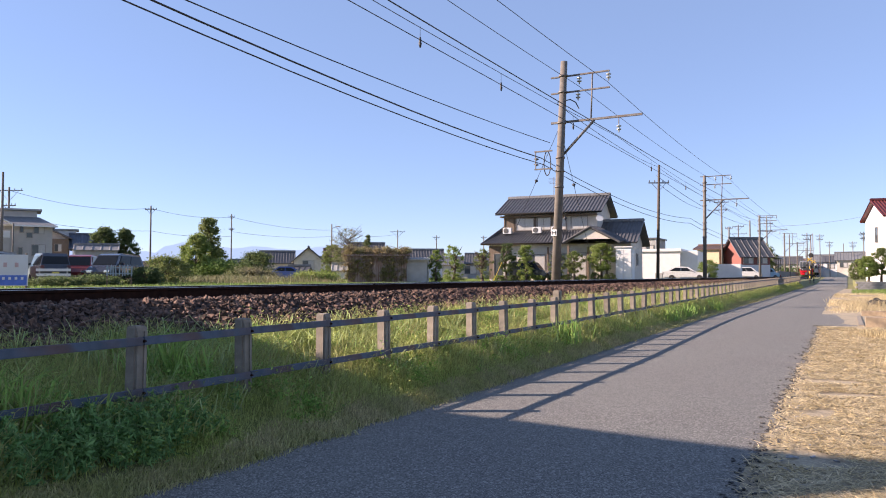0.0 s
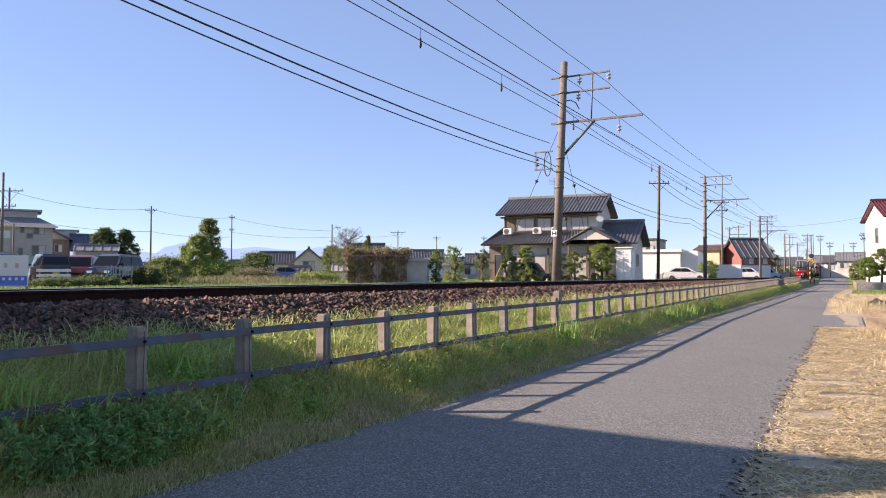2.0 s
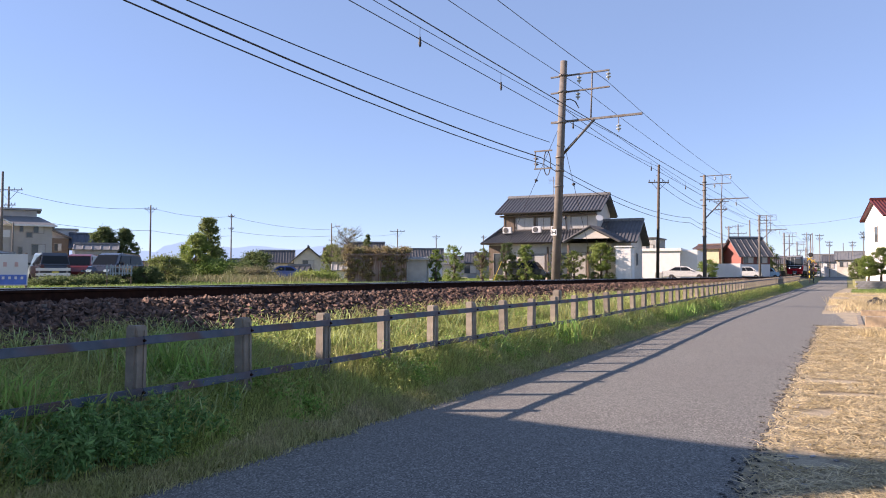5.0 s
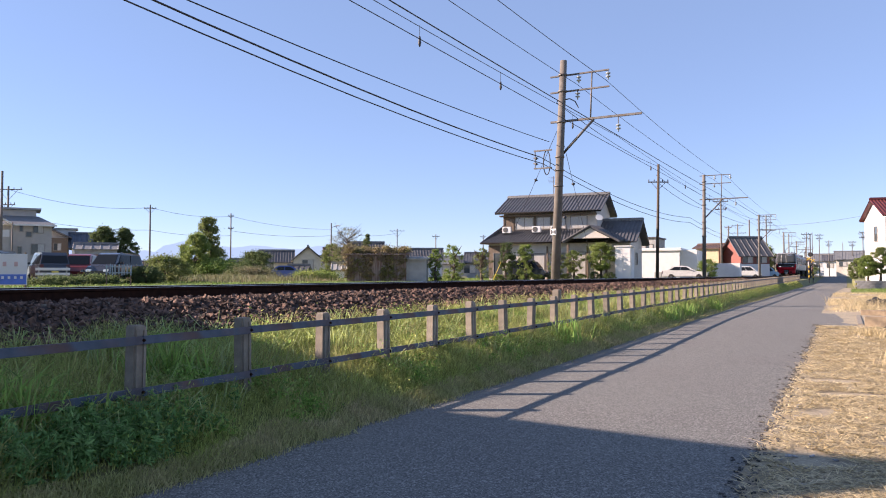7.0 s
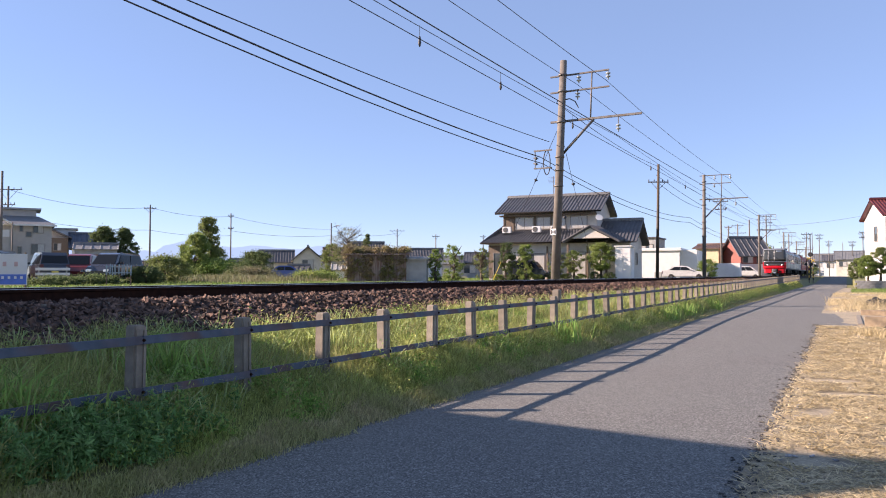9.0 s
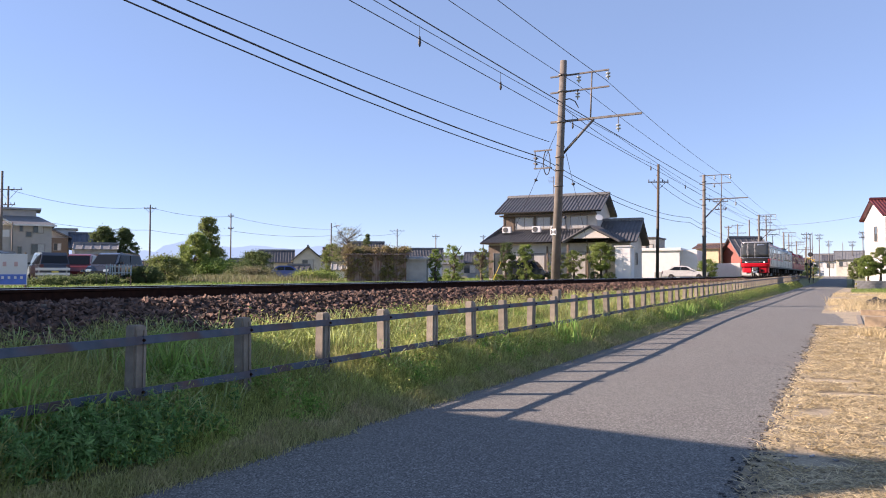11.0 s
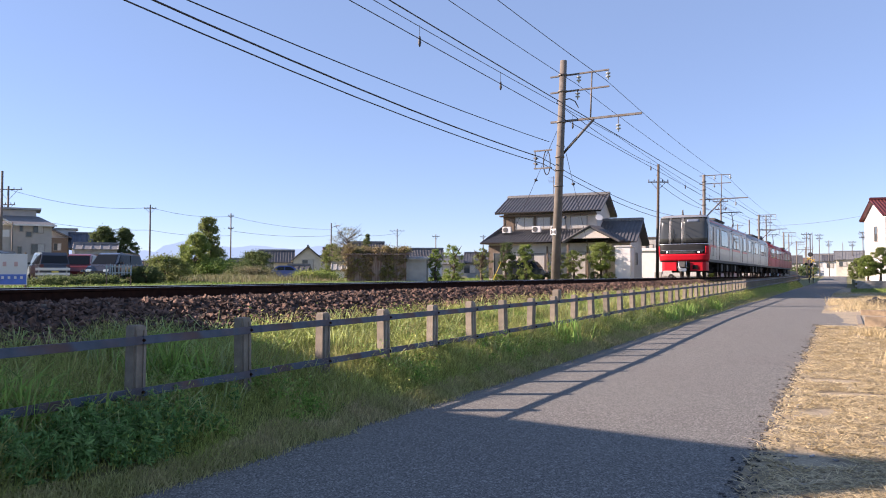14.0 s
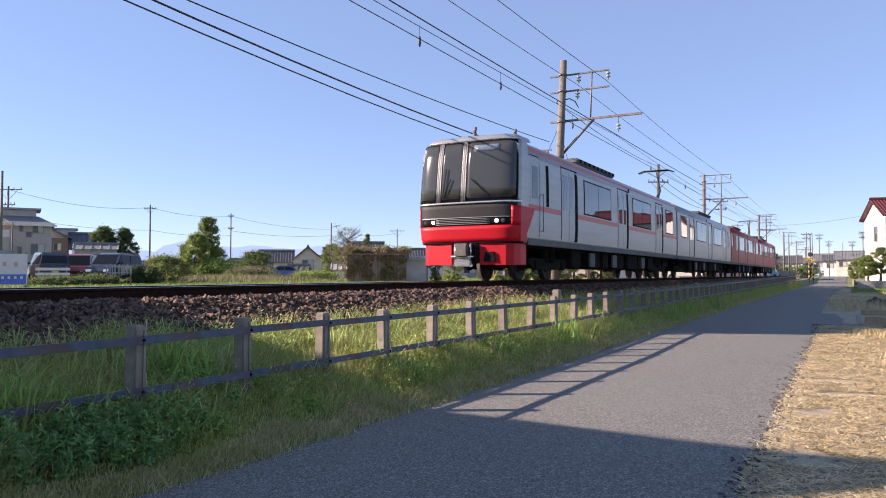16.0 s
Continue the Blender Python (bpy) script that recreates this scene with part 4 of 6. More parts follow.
def roof_plane(bm, e0, e1, r0, r1, rib=0.30, thick=0.12, ribs=True, slab=True):
    """One slope from the eave e0-e1 up to the ridge r0-r1, as a slab with rounded tile rolls running down it."""
    e0, e1, r0, r1 = (Vector(v) for v in (e0, e1, r0, r1))
    n = (e1 - e0).cross(r0 - e0).normalized()
    if n.z < 0:
        n = -n
    if slab:
        top, low = [bm.verts.new(v) for v in (e0, e1, r1, r0)], [bm.verts.new(v - n * thick) for v in (e0, e1, r1, r0)]
        bm.faces.new(top)
        bm.faces.new(low[::-1])
        for i in range(4):
            bm.faces.new((top[i], low[i], low[(i + 1) % 4], top[(i + 1) % 4]))
    if ribs:
        k = max(2, int((e1 - e0).length / rib))
        for i in range(k + 1):
            a, b = e0.lerp(e1, i / k), r0.lerp(r1, i / k)
            side = (e1 - e0).normalized() * 0.07
            ring = [[bm.verts.new(p + side * u + n * v) for u, v in ((-1, -0.01), (-0.55, 0.06), (0.55, 0.06), (1, -0.01))] for p in (a, b)]
            for j in range(3):
                bm.faces.new((ring[0][j], ring[0][j + 1], ring[1][j + 1], ring[1][j]))
            bm.faces.new(ring[0])


def slope_parts(name, parent, material, corners, rib=0.3, thick=0.12):
    """A slope as a slab and, on it, its tile rolls."""
    bm = bmesh.new()
    roof_plane(bm, *corners, rib, thick, ribs=False)
    slab = part(name, bm, material, parent)
    bm = bmesh.new()
    roof_plane(bm, *corners, rib, thick, slab=False)
    tagged(part("tiling", bm, material, slab), kind="stuff")


def gable_roof(parent, x0, x1, yc, half, eave, ridge, material, over=0.6, axis="x", rib=0.3, name="roof", end=None):
    """Ridge along x (or y) with overhanging slopes, a ridge roll and barge boards."""
    slope = (ridge - eave) / half
    end = over if end is None else end
    lo = eave - slope * over

    def at(u, v, z):
        return (u, v, z) if axis == "x" else (v, u, z)
    for s in (-1, 1):
        slope_parts(name, parent, material, (at(x0 - end, yc + s * (half + over), lo), at(x1 + end, yc + s * (half + over), lo), at(x0 - end, yc, ridge), at(x1 + end, yc, ridge)), rib)
    bm = bmesh.new()
    a, b = at(x0 - end - 0.1, yc - 0.14, ridge - 0.05), at(x1 + end + 0.1, yc + 0.14, ridge + 0.24)
    box(bm, min(a[0], b[0]), min(a[1], b[1]), a[2], max(a[0], b[0]), max(a[1], b[1]), b[2], 0.06)
    part("ridge_roll", bm, M_RIDGE if material is M_TILE else material, parent)


def gable_walls(parent, x0, x1, y0, y1, z0, eave, ridge, material, axis="x", name="wall"):
    """A closed shell with gable ends; the ridge runs along x or y."""
    bm = bmesh.new()
    if axis == "x":
        m = (y0 + y1) / 2
        prism(bm, [(y0, z0), (y1, z0), (y1, eave), (m, ridge), (y0, eave)], "x", x0, x1)
    else:
        m = (x0 + x1) / 2
        prism(bm, [(x0, z0), (x1, z0), (x1, eave), (m, ridge), (x0, eave)], "y", y0, y1)
    return part(name, bm, material, parent)


def window(parent, x, y, z, w, h, face="-y", panes=2, glass=None):
    """A sliding window on a wall: frame standing proud, panes set back in it."""
    bm = bmesh.new()
    f = 0.06

    def put(b, u0, z0, u1, z1, d0, d1):
        if face == "-y":
            box(b, x + u0, y - d1, z + z0, x + u1, y - d0, z + z1)
        elif face == "+x":
            box(b, x + d0, y + u0, z + z0, x + d1, y + u1, z + z1)
        else:
            box(b, x - d1, y + u0, z + z0, x - d0, y + u1, z + z1)
    for u0, z0, u1, z1 in ((-w / 2 - f, -f, w / 2 + f, 0), (-w / 2 - f, h, w / 2 + f, h + f), (-w / 2 - f, 0, -w / 2, h), (w / 2, 0, w / 2 + f, h)):
        put(bm, u0, z0, u1, z1, -0.03, 0.07)
    fr = part("window_frame", bm, M_FRAME, parent)
    for k in range(panes):
        bm = bmesh.new()
        a = -w / 2 + k * w / panes
        put(bm, a + 0.02, 0.02, a + w / panes - 0.02, h - 0.02, 0.005, 0.03)
        part("pane", bm, (glass or (M_GLASS, M_CURTAIN))[k % 2], fr)


def simple_house(x, y, rz, w, d, eave, ridge, wall, roof, label, wins=(), base=1.0, axis="x", over=0.5, rib=0.45, group="houses of the village"):
    t = thing("house", label, "house", pose(x, y, base, 0, 0, rz), group)
    gable_walls(t, -w / 2, w / 2, -d / 2, d / 2, -0.2, eave, ridge - 0.05, wall, axis)
    if axis == "x":
        gable_roof(t, -w / 2, w / 2, 0, d / 2, eave, ridge, roof, over, rib=rib)
    else:
        gable_roof(t, -d / 2, d / 2, 0, w / 2, eave, ridge, roof, over, "y", rib)
    for wx, wz, ww, wh in wins:
        window(t, wx, -d / 2, wz, ww, wh)
    return t


def ac_unit(x, y, z, rz, on):
    t = thing("air_conditioner", "white outdoor air-conditioning unit standing on " + on, "air conditioner", pose(x, y, z, 0, 0, rz), "outdoor units of the house")
    bm = bmesh.new()
    box(bm, -0.4, -0.15, 0.06, 0.4, 0.15, 0.62, 0.02)
    part("casing", bm, M_WHITE, t)
    bm = bmesh.new()
    lathe(bm, (-0.1, -0.15, 0.34), (0, -1, 0), [(0, 0.23), (0.02, 0.23), (0.021, 0.2)], 16)
    part("fan_grille", bm, M_UNDERGREY, t, "dark round fan grille")
    for s in (-0.3, 0.3):
        bm = bmesh.new()
        cbox(bm, s, 0, 0.03, 0.06, 0.3, 0.06)
        part("foot", bm, M_BLACK, t)


def main_house():
    at = pose(-23.4, 64.8, 1.22, 0, 0, 6)
    t = thing("house", "two-storey traditional house with dark tiled roofs and plaster walls", "house", at)
    # upper storey
    gable_walls(t, -4.35, 4.15, -3.2, 3.2, -0.45, 6.15, 7.5, M_PLASTER)
    gable_roof(t, -4.35, 4.15, 0, 3.2, 6.25, 7.62, M_TILE, 0.85, end=0.55)
    bm = bmesh.new()
    box(bm, -4.34, -3.26, 3.6, 0.1, -3.203, 5.75)
    part("timber_cladding", bm, M_WOODWALL, t, "dark timber cladding")
    for x in (-4.3, -3.4, -1.2, 0.12):
        bm = bmesh.new()
        cbox(bm, x, -3.28, 4.6, 0.1, 0.06, 2.0)
        part("timber_post", bm, M_WOODWALL, t)
    bm = bmesh.new()
    box(bm, -4.6, -3.75, 5.55, 4.2, -3.2, 5.68)
    part("eave_board", bm, M_WOODWALL, t)
    bm = bmesh.new()
    tube(bm, (-4.9, -4.08, 5.8), (4.7, -4.08, 5.8), 0.06, sides=8)
    part("gutter", bm, M_UNDER, t, "dark rain gutter")
    for x, w in ((-2.35, 1.6), (0.9 - 1.5, 1.2), (2.6, 1.4), (0.9, 1.0)):
        window(t, x, -3.27, 4.4, w, 1.05, glass=(M_CURTAIN, M_CURTAIN))
    # lower storey and its skirt roofs
    bm = bmesh.new()
    box(bm, -5.2, -4.9, -0.45, 4.9, 3.6, 3.1)
    part("lower_wall", bm, M_PLASTER, t)
    bm = bmesh.new()
    box(bm, -5.22, -4.96, 0.0, -3.2, -4.903, 2.9)
    part("lower_cladding", bm, M_WOODWALL, t, "dark timber cladding")
    slope_parts("skirt_roof", t, M_TILE, ((-5.75, -5.6, 3.1), (5.4, -5.6, 3.1), (-4.4, -3.2, 4.3), (4.3, -3.2, 4.3)))
    slope_parts("side_skirt_roof", t, M_TILE, ((-5.75, 4.2, 3.1), (-5.75, -5.6, 3.1), (-4.35, 3.0, 4.75), (-4.35, -3.2, 4.75)))
    bm = bmesh.new()
    tube(bm, (-5.75, -5.68, 3.07), (5.4, -5.68, 3.07), 0.06, sides=8)
    part("gutter", bm, M_UNDER, t, "dark rain gutter")
    window(t, -3.9, -4.97, 0.3, 1.6, 1.9)
    window(t, -1.0, -4.91, 0.6, 1.8, 1.5)
    window(t, 2.3, -4.91, 0.2, 2.4, 2.0)
    for x in (-2.0, 0.2, 1.0, 3.7):
        bm = bmesh.new()
        cbox(bm, x, -5.0, 1.23, 0.13, 0.13, 3.04)
        part("post", bm, M_WOODWALL, t)
    # entrance gable
    for x in (2.0, 6.7):
        slope_parts("entrance_roof", t, M_TILE, ((x, -7.0, 3.05), (x, -3.6, 3.3), (4.3, -7.0, 4.35), (4.3, -3.2, 4.5)))
    bm = bmesh.new()
    prism(bm, [(2.7, 3.3), (5.9, 3.3), (4.3, 4.15)], "y", -6.85, -6.75)
    part("entrance_gable", bm, M_PLASTER, t)
    for x in (2.4, 5.6):
        bm = bmesh.new()
        cbox(bm, x, -6.7, 1.23, 0.16, 0.16, 3.14)
        part("entrance_post", bm, M_WOODWALL, t)
    # single-storey wing
    gable_walls(t, 4.9, 7.1, -3.8, 3.2, -0.45, 3.3, 5.0, M_PLASTER, name="wing_wall")
    gable_roof(t, 4.3, 7.1, -0.3, 3.5, 3.4, 5.15, M_TILE, 0.6, name="wing_roof")
    window(t, 7.1, -0.3, 1.2, 0.9, 1.0, "+x", 1)
    bm = bmesh.new()
    lathe(bm, (4.5, -3.9, 5.2), (0.4, -1, 0.5), [(0, 0.1), (0.05, 0.22), (0.08, 0.31), (0.1, 0.31)], 16)
    tube(bm, (4.5, -3.9, 5.2), (4.1, -3.2, 5.1), 0.03)
    part("satellite_dish", bm, M_WHITE, t, "white satellite dish")
    bm = bmesh.new()
    tube(bm, (-0.6, 0.4, 7.7), (-0.6, 0.4, 9.6), 0.03, sides=6)
    for k in range(5):
        tube(bm, (-1.1, 0.4, 9.0 + k * 0.12), (-0.1, 0.4, 9.0 + k * 0.12), 0.012, sides=5)
    part("aerial", bm, M_STEEL, t, "television aerial")
    for x in (-3.75, -1.0, 0.7):
        p = at @ Vector((x, -4.1, 3.98))
        ac_unit(p.x, p.y, p.z, 6, "the tiled skirt roof")
    # white storage shed at the front corner
    q = at @ Vector((7.0, -6.2, 0))
    s = thing("garden_shed", "tall white metal storage shed beside the house", "shed", pose(q.x, q.y, 1.0, 0, 0, 6))
    bm = bmesh.new()
    box(bm, -0.62, -0.9, 0, 0.62, 0.9, 2.75, 0.02)
    part("body", bm, M_WHITE, s)
    bm = bmesh.new()
    box(bm, -0.72, -1.0, 2.755, 0.72, 1.0, 2.86, 0.02)
    part("roof", bm, M_WHITE, s)
    for k in (-0.3, 0.3):
        bm = bmesh.new()
        cbox(bm, k, -0.92, 1.35, 0.57, 0.03, 2.5)
        part("door", bm, M_WHITE, s)


main_house()


def flat_building():
    """The low white building with a parapet, beyond the pole."""
    t = thing("workshop", "low white flat-roofed building with a pale roof edge", "building", pose(-19.2, 88.5, 1.0, 0, 0, 4))
    bm = bmesh.new()
    box(bm, -5.2, -4, -0.2, 2.6, 4, 3.2)
    part("wall", bm, M_WHITE, t)
    bm = bmesh.new()
    box(bm, -5.4, -4.2, 3.204, 2.8, 4.2, 3.55, 0.04)
    part("parapet", bm, M_WHITE, t)
    bm = bmesh.new()
    box(bm, 2.604, -3.2, -0.2, 4.4, 3.5, 3.3)
    part("side_block", bm, M_WHITE, t)
    for x in (-3, 0.3):
        bm = bmesh.new()
        cbox(bm, x, -4.3, 0.5, 0.8, 0.3, 0.6, 0.02)
        part("cooler_box", bm, M_GREYWALL, t)
    bm = bmesh.new()
    box(bm, 2.0, 4.2, -0.2, 8.5, 8, 1.9)
    part("low_annexe", bm, M_WHITE, t)
    u = thing("apartment_block", "grey two-storey block behind the white building", "building", pose(-24.6, 108, 1.0))
    bm = bmesh.new()
    box(bm, -1.3, -3, -0.2, 1.1, 3, 5.7)
    part("wall", bm, M_GREYWALL, u)
    bm = bmesh.new()
    box(bm, -1.5, -3.2, 5.704, 1.3, 3.2, 5.9)
    part("roof", bm, M_TILE, u)
    window(u, 0.2, -3, 3.6, 1.0, 1.2)


flat_building()
simple_house(-19.3, 127.2, -5, 3.5, 6, 4.9, 5.5, M_YELLOW, M_BROWNTILE, "pale yellow house with a brown roof edge", ((-0.9, 2.5, 1.0, 1.1), (0.9, 0.6, 1.0, 1.6)))
h = simple_house(-14.1, 126.3, 35, 4.8, 6, 3.8, 6.5, M_BROWNWALL, M_TILE, "red-brown boarded house with a dark tiled roof and a pale side", ((-1.2, 2.4, 1.6, 1.0), (1.1, 2.4, 1.6, 1.0)), over=0.45, rib=0.9)
bm = bmesh.new()
box(bm, -2.38, -3.012, -0.1, 2.38, -3.003, 2.2)
part("pale_side", bm, M_WHITE, h, "pale plastered long side")
# beyond the left field
def modern_house():
    """The big pale house past the cars: hipped lower roof, clerestory with a flat top, a gabled balcony block."""
    t = thing("house", "large greige two-storey house with grey hipped roof and flat clerestory", "house", pose(-74.35, 45.18, 1.0, 0, 0, 60), "houses of the village")
    bm = bmesh.new()
    box(bm, -4.6, 0, -0.2, 2.35, 8, 5.8)
    part("wall", bm, M_GREIGE, t)
    for corners in (((-4.8, -0.6, 5.72), (2.75, -0.6, 5.72), (-4.8, 3, 6.8), (1.2, 3, 6.8)), ((2.75, -0.6, 5.72), (2.75, 8.6, 5.72), (1.2, 3, 6.8), (1.2, 6, 6.8))):
        bm = bmesh.new()
        roof_plane(bm, *corners, ribs=False)
        part("hip_roof", bm, M_GREYTILE, t)
    bm = bmesh.new()
    box(bm, -4.6, 3, 5.8, 1.0, 6.2, 7.45)
    part("clerestory", bm, M_GREIGE, t)
    bm = bmesh.new()
    prism(bm, [(2.6, 7.48), (6.6, 7.40), (6.6, 7.56), (2.6, 7.66)], "x", -4.9, 1.45)
    part("flat_roof", bm, M_GREYWALL, t)
    bm = bmesh.new()
    box(bm, -4.4, -0.7, 5.55, 2.8, -0.6, 5.72)
    part("eave_board", bm, M_WHITE, t)
    bm = bmesh.new()
    box(bm, -4.8, -2.2, -0.2, -1.55, -0.004, 4.3)
    balcony = part("balcony_block", bm, M_GREIGE, t)
    bm = bmesh.new()
    box(bm, -4.8, -2.25, 4.304, -1.5, -2.1, 5.0)
    part("parapet", bm, M_WHITE, balcony, "white balcony parapet")
    bm = bmesh.new()
    prism(bm, [(-5.0, 5.6), (-3.2, 6.6), (-1.3, 5.6), (-1.3, 5.75), (-3.2, 6.78), (-5.0, 5.75)], "y", -2.5, -0.7)
    part("balcony_gable", bm, M_WHITE, t, "white gable over the balcony")
    for x, z, w, h in ((-0.45, 5.0, 0.3, 0.7), (0.25, 4.45, 0.5, 0.5), (1.1, 4.9, 0.9, 0.8), (1.1, 2.6, 1.2, 1.1), (-0.55, 2.4, 0.35, 1.0), (-2.3, 2.2, 1.0, 1.2)):
        window(t, x, 0, z, w, h, panes=2 if w > 0.6 else 1)
    for y, z in ((2.0, 4.6), (5.0, 4.6), (2.0, 2.0)):
        window(t, 2.35, y, z, 1.2, 1.0, "+x")


def mixed_house():
    """Brown cladding below a dark lean-to roof, a white upper block behind."""
    t = thing("house", "brown-clad house with dark lean-to roof and white upper block", "house", pose(-87.37, 58.23, 1.0, 0, 0, 55), "houses of the village")
    bm = bmesh.new()
    box(bm, -2.0, 0, -0.2, 0.3, 6, 5.2)
    part("wall", bm, M_WOODWALL, t)
    bm = bmesh.new()
    prism(bm, [(-2.3, 6.55), (0.7, 5.15), (0.7, 5.3), (-2.3, 6.72)], "y", -0.6, 6)
    part("lean_to_roof", bm, M_TILE, t)
    bm = bmesh.new()
    box(bm, -2.0, 2.5, 5.0, 1.1, 6.5, 6.45)
    part("upper_wall", bm, M_WHITE, t)
    bm = bmesh.new()
    box(bm, -2.2, 2.2, 6.454, 1.4, 6.8, 6.62)
    part("flat_roof", bm, M_GREYWALL, t)
    window(t, -0.9, 0, 3.6, 0.8, 0.9)


modern_house()
mixed_house()
simple_house(-87.6, 62.0, 55, 4.4, 5, 4.2, 5.9, M_WHITE, M_BLUETILE, "white house with a blue-grey tiled roof", ((0.5, 2.4, 1.0, 1.0),), over=0.4, rib=0.3)
simple_house(-81.3, 58.3, 52, 4.6, 3, 3.7, 4.3, M_GREYWALL, M_RIDGE, "low shed with a pale grey-brown roof", over=0.2, rib=0.9)
simple_house(-88.8, 99.5, 40, 5.2, 5, 3.0, 4.8, M_CREAM, M_TILE, "single-storey house with a grey tiled roof", ((-2, 0.8, 2.0, 1.5),))
simple_house(-71, 86.5, 38, 4.2, 4, 2.9, 4.7, M_CREAM, M_TILE, "tall-gabled cream farmhouse beyond the field", ((0, 1.4, 1.6, 1.3),), axis="y")
simple_house(-67.9, 90, 38, 3.8, 4, 2.9, 4.5, M_GREYWALL, M_BROWNTILE, "small house with a brown roof", ((0, 1.4, 1.6, 1.3),))
simple_house(-69.1, 98.9, 35, 5, 5, 3.8, 5.8, M_GREYWALL, M_TILE, "farmhouse with a broad grey tiled roof", ((2, 1.4, 1.6, 1.3),))
simple_house(-69.8, 112, 35, 3.4, 5, 3.4, 5.2, M_CREAM, M_TILE, "farmhouse with a steep grey roof", axis="y")
simple_house(-62.7, 107.6, 35, 4.8, 5, 3.2, 4.9, M_WHITE, M_TILE, "farmhouse with pale walls and a grey roof", ((-2, 1.0, 1.6, 1.3),))
simple_house(-54, 116, 25, 9, 6, 2.8, 4.3, M_GREYWALL, M_TILE, "long low house with a dark roof", ((-4, 0.8, 2, 1.4), (3, 0.8, 2, 1.4)))
simple_house(-57.5, 77.5, 35, 2.4, 2.4, 1.4, 2.0, M_WHITE, M_GREYWALL, "small pale garden hut", rib=0.6)
simple_house(-56.8, 67.5, 28, 2.2, 2.0, 1.1, 1.6, M_WOODWALL, M_TILE, "small dark wooden hut in the field", rib=0.6, over=0.2)
# right of the lane
h = simple_house(7.9, 88.7, 12, 10.5, 8.2, 6.63, 8.38, M_WHITE, M_REDTILE, "white two-storey house with a red tiled roof", ((-2.9, 1.0, 1.8, 1.4), (1.4, 4.0, 1.8, 1.3)), base=0.9, over=0.4, rib=0.3)
window(h, -5.25, -0.4, 4.05, 1.0, 1.5, "-x", 1)
bm = bmesh.new()
tube(bm, (-5.36, -4.14, 0), (-5.36, -4.14, 6.3), 0.055, sides=8)
part("downpipe", bm, M_GREYWALL, h)

# the far edge of the village
simple_house(-166.1, 171.0, 44, 8, 7, 3.6, 5.6, M_GREYWALL, M_TILE, "distant two-storey village house with a tiled roof", ((-2, 1.6, 1.6, 1.2), (2, 1.6, 1.6, 1.2)), rib=0.6)
simple_house(-150.0, 191.3, 38, 9, 7, 4.6, 6.8, M_CREAM, M_TILE, "distant two-storey village house with a tiled roof", ((-2, 2.6, 1.6, 1.2), (2, 2.6, 1.6, 1.2)), rib=0.6)
simple_house(-113.6, 188.6, 31, 9, 7, 4.4, 6.6, M_WHITE, M_TILE, "distant two-storey village house with a tiled roof", ((-2, 2.4, 1.6, 1.2), (2, 2.4, 1.6, 1.2)), rib=0.6)
simple_house(-112.6, 206.3, 29, 10, 7, 4.2, 6.4, M_CREAM, M_GREYTILE, "distant two-storey village house with a tiled roof", ((-2, 2.2, 1.6, 1.2), (2, 2.2, 1.6, 1.2)), rib=0.6)
simple_house(-96.5, 192.3, 27, 9, 7, 4.0, 6.0, M_GREYWALL, M_TILE, "distant two-storey village house with a tiled roof", ((-2, 2.0, 1.6, 1.2), (2, 2.0, 1.6, 1.2)), rib=0.6)
simple_house(-18.7, 286.6, 4, 10, 7, 4.8, 7.2, M_CREAM, M_TILE, "distant two-storey village house with a tiled roof", ((-2, 2.8, 1.6, 1.2), (2, 2.8, 1.6, 1.2)), rib=0.6)
simple_house(-5.3, 259.8, 1, 8, 7, 5.0, 7.0, M_WHITE, M_GREYTILE, "distant two-storey village house with a tiled roof", ((-2, 3.0, 1.6, 1.2), (2, 3.0, 1.6, 1.2)), rib=0.6)
simple_house(-1.6, 227.5, 0, 7, 7, 4.4, 6.0, M_WHITE, M_TILE, "distant two-storey village house with a tiled roof", ((-2, 2.4, 1.6, 1.2), (2, 2.4, 1.6, 1.2)), rib=0.6)
simple_house(1.5, 212.1, -0, 7, 7, 4.6, 6.4, M_CREAM, M_GREYTILE, "distant two-storey village house with a tiled roof", ((-2, 2.6, 1.6, 1.2), (2, 2.6, 1.6, 1.2)), rib=0.6)
simple_house(-189.9, 169.3, 48, 9, 7, 3.6, 5.4, M_GREYWALL, M_TILE, "distant two-storey village house with a tiled roof", ((-2, 1.6, 1.6, 1.2), (2, 1.6, 1.6, 1.2)), rib=0.6)
simple_house(-208.0, 170.7, 51, 9, 7, 3.4, 5.2, M_CREAM, M_BROWNTILE, "distant two-storey village house with a tiled roof", ((-2, 1.4, 1.6, 1.2), (2, 1.4, 1.6, 1.2)), rib=0.6)
simple_house(-10.4, 336.9, 2, 9, 7, 5, 7.4, M_GREYWALL, M_BROWNTILE, "distant two-storey village house with a tiled roof", ((-2, 3.0, 1.6, 1.2), (2, 3.0, 1.6, 1.2)), rib=0.6)


def shade_house():
    """A steep-gabled house beside the line, behind the camera's left shoulder; it throws the shade over the near lane."""
    simple_house(-19.5, -0.4, 0, 10.4, 8.6, 2.5, 6.35, M_CREAM, M_TILE, "steep-gabled cream house that shades the near lane", base=0.95, over=0.25)


shade_house()


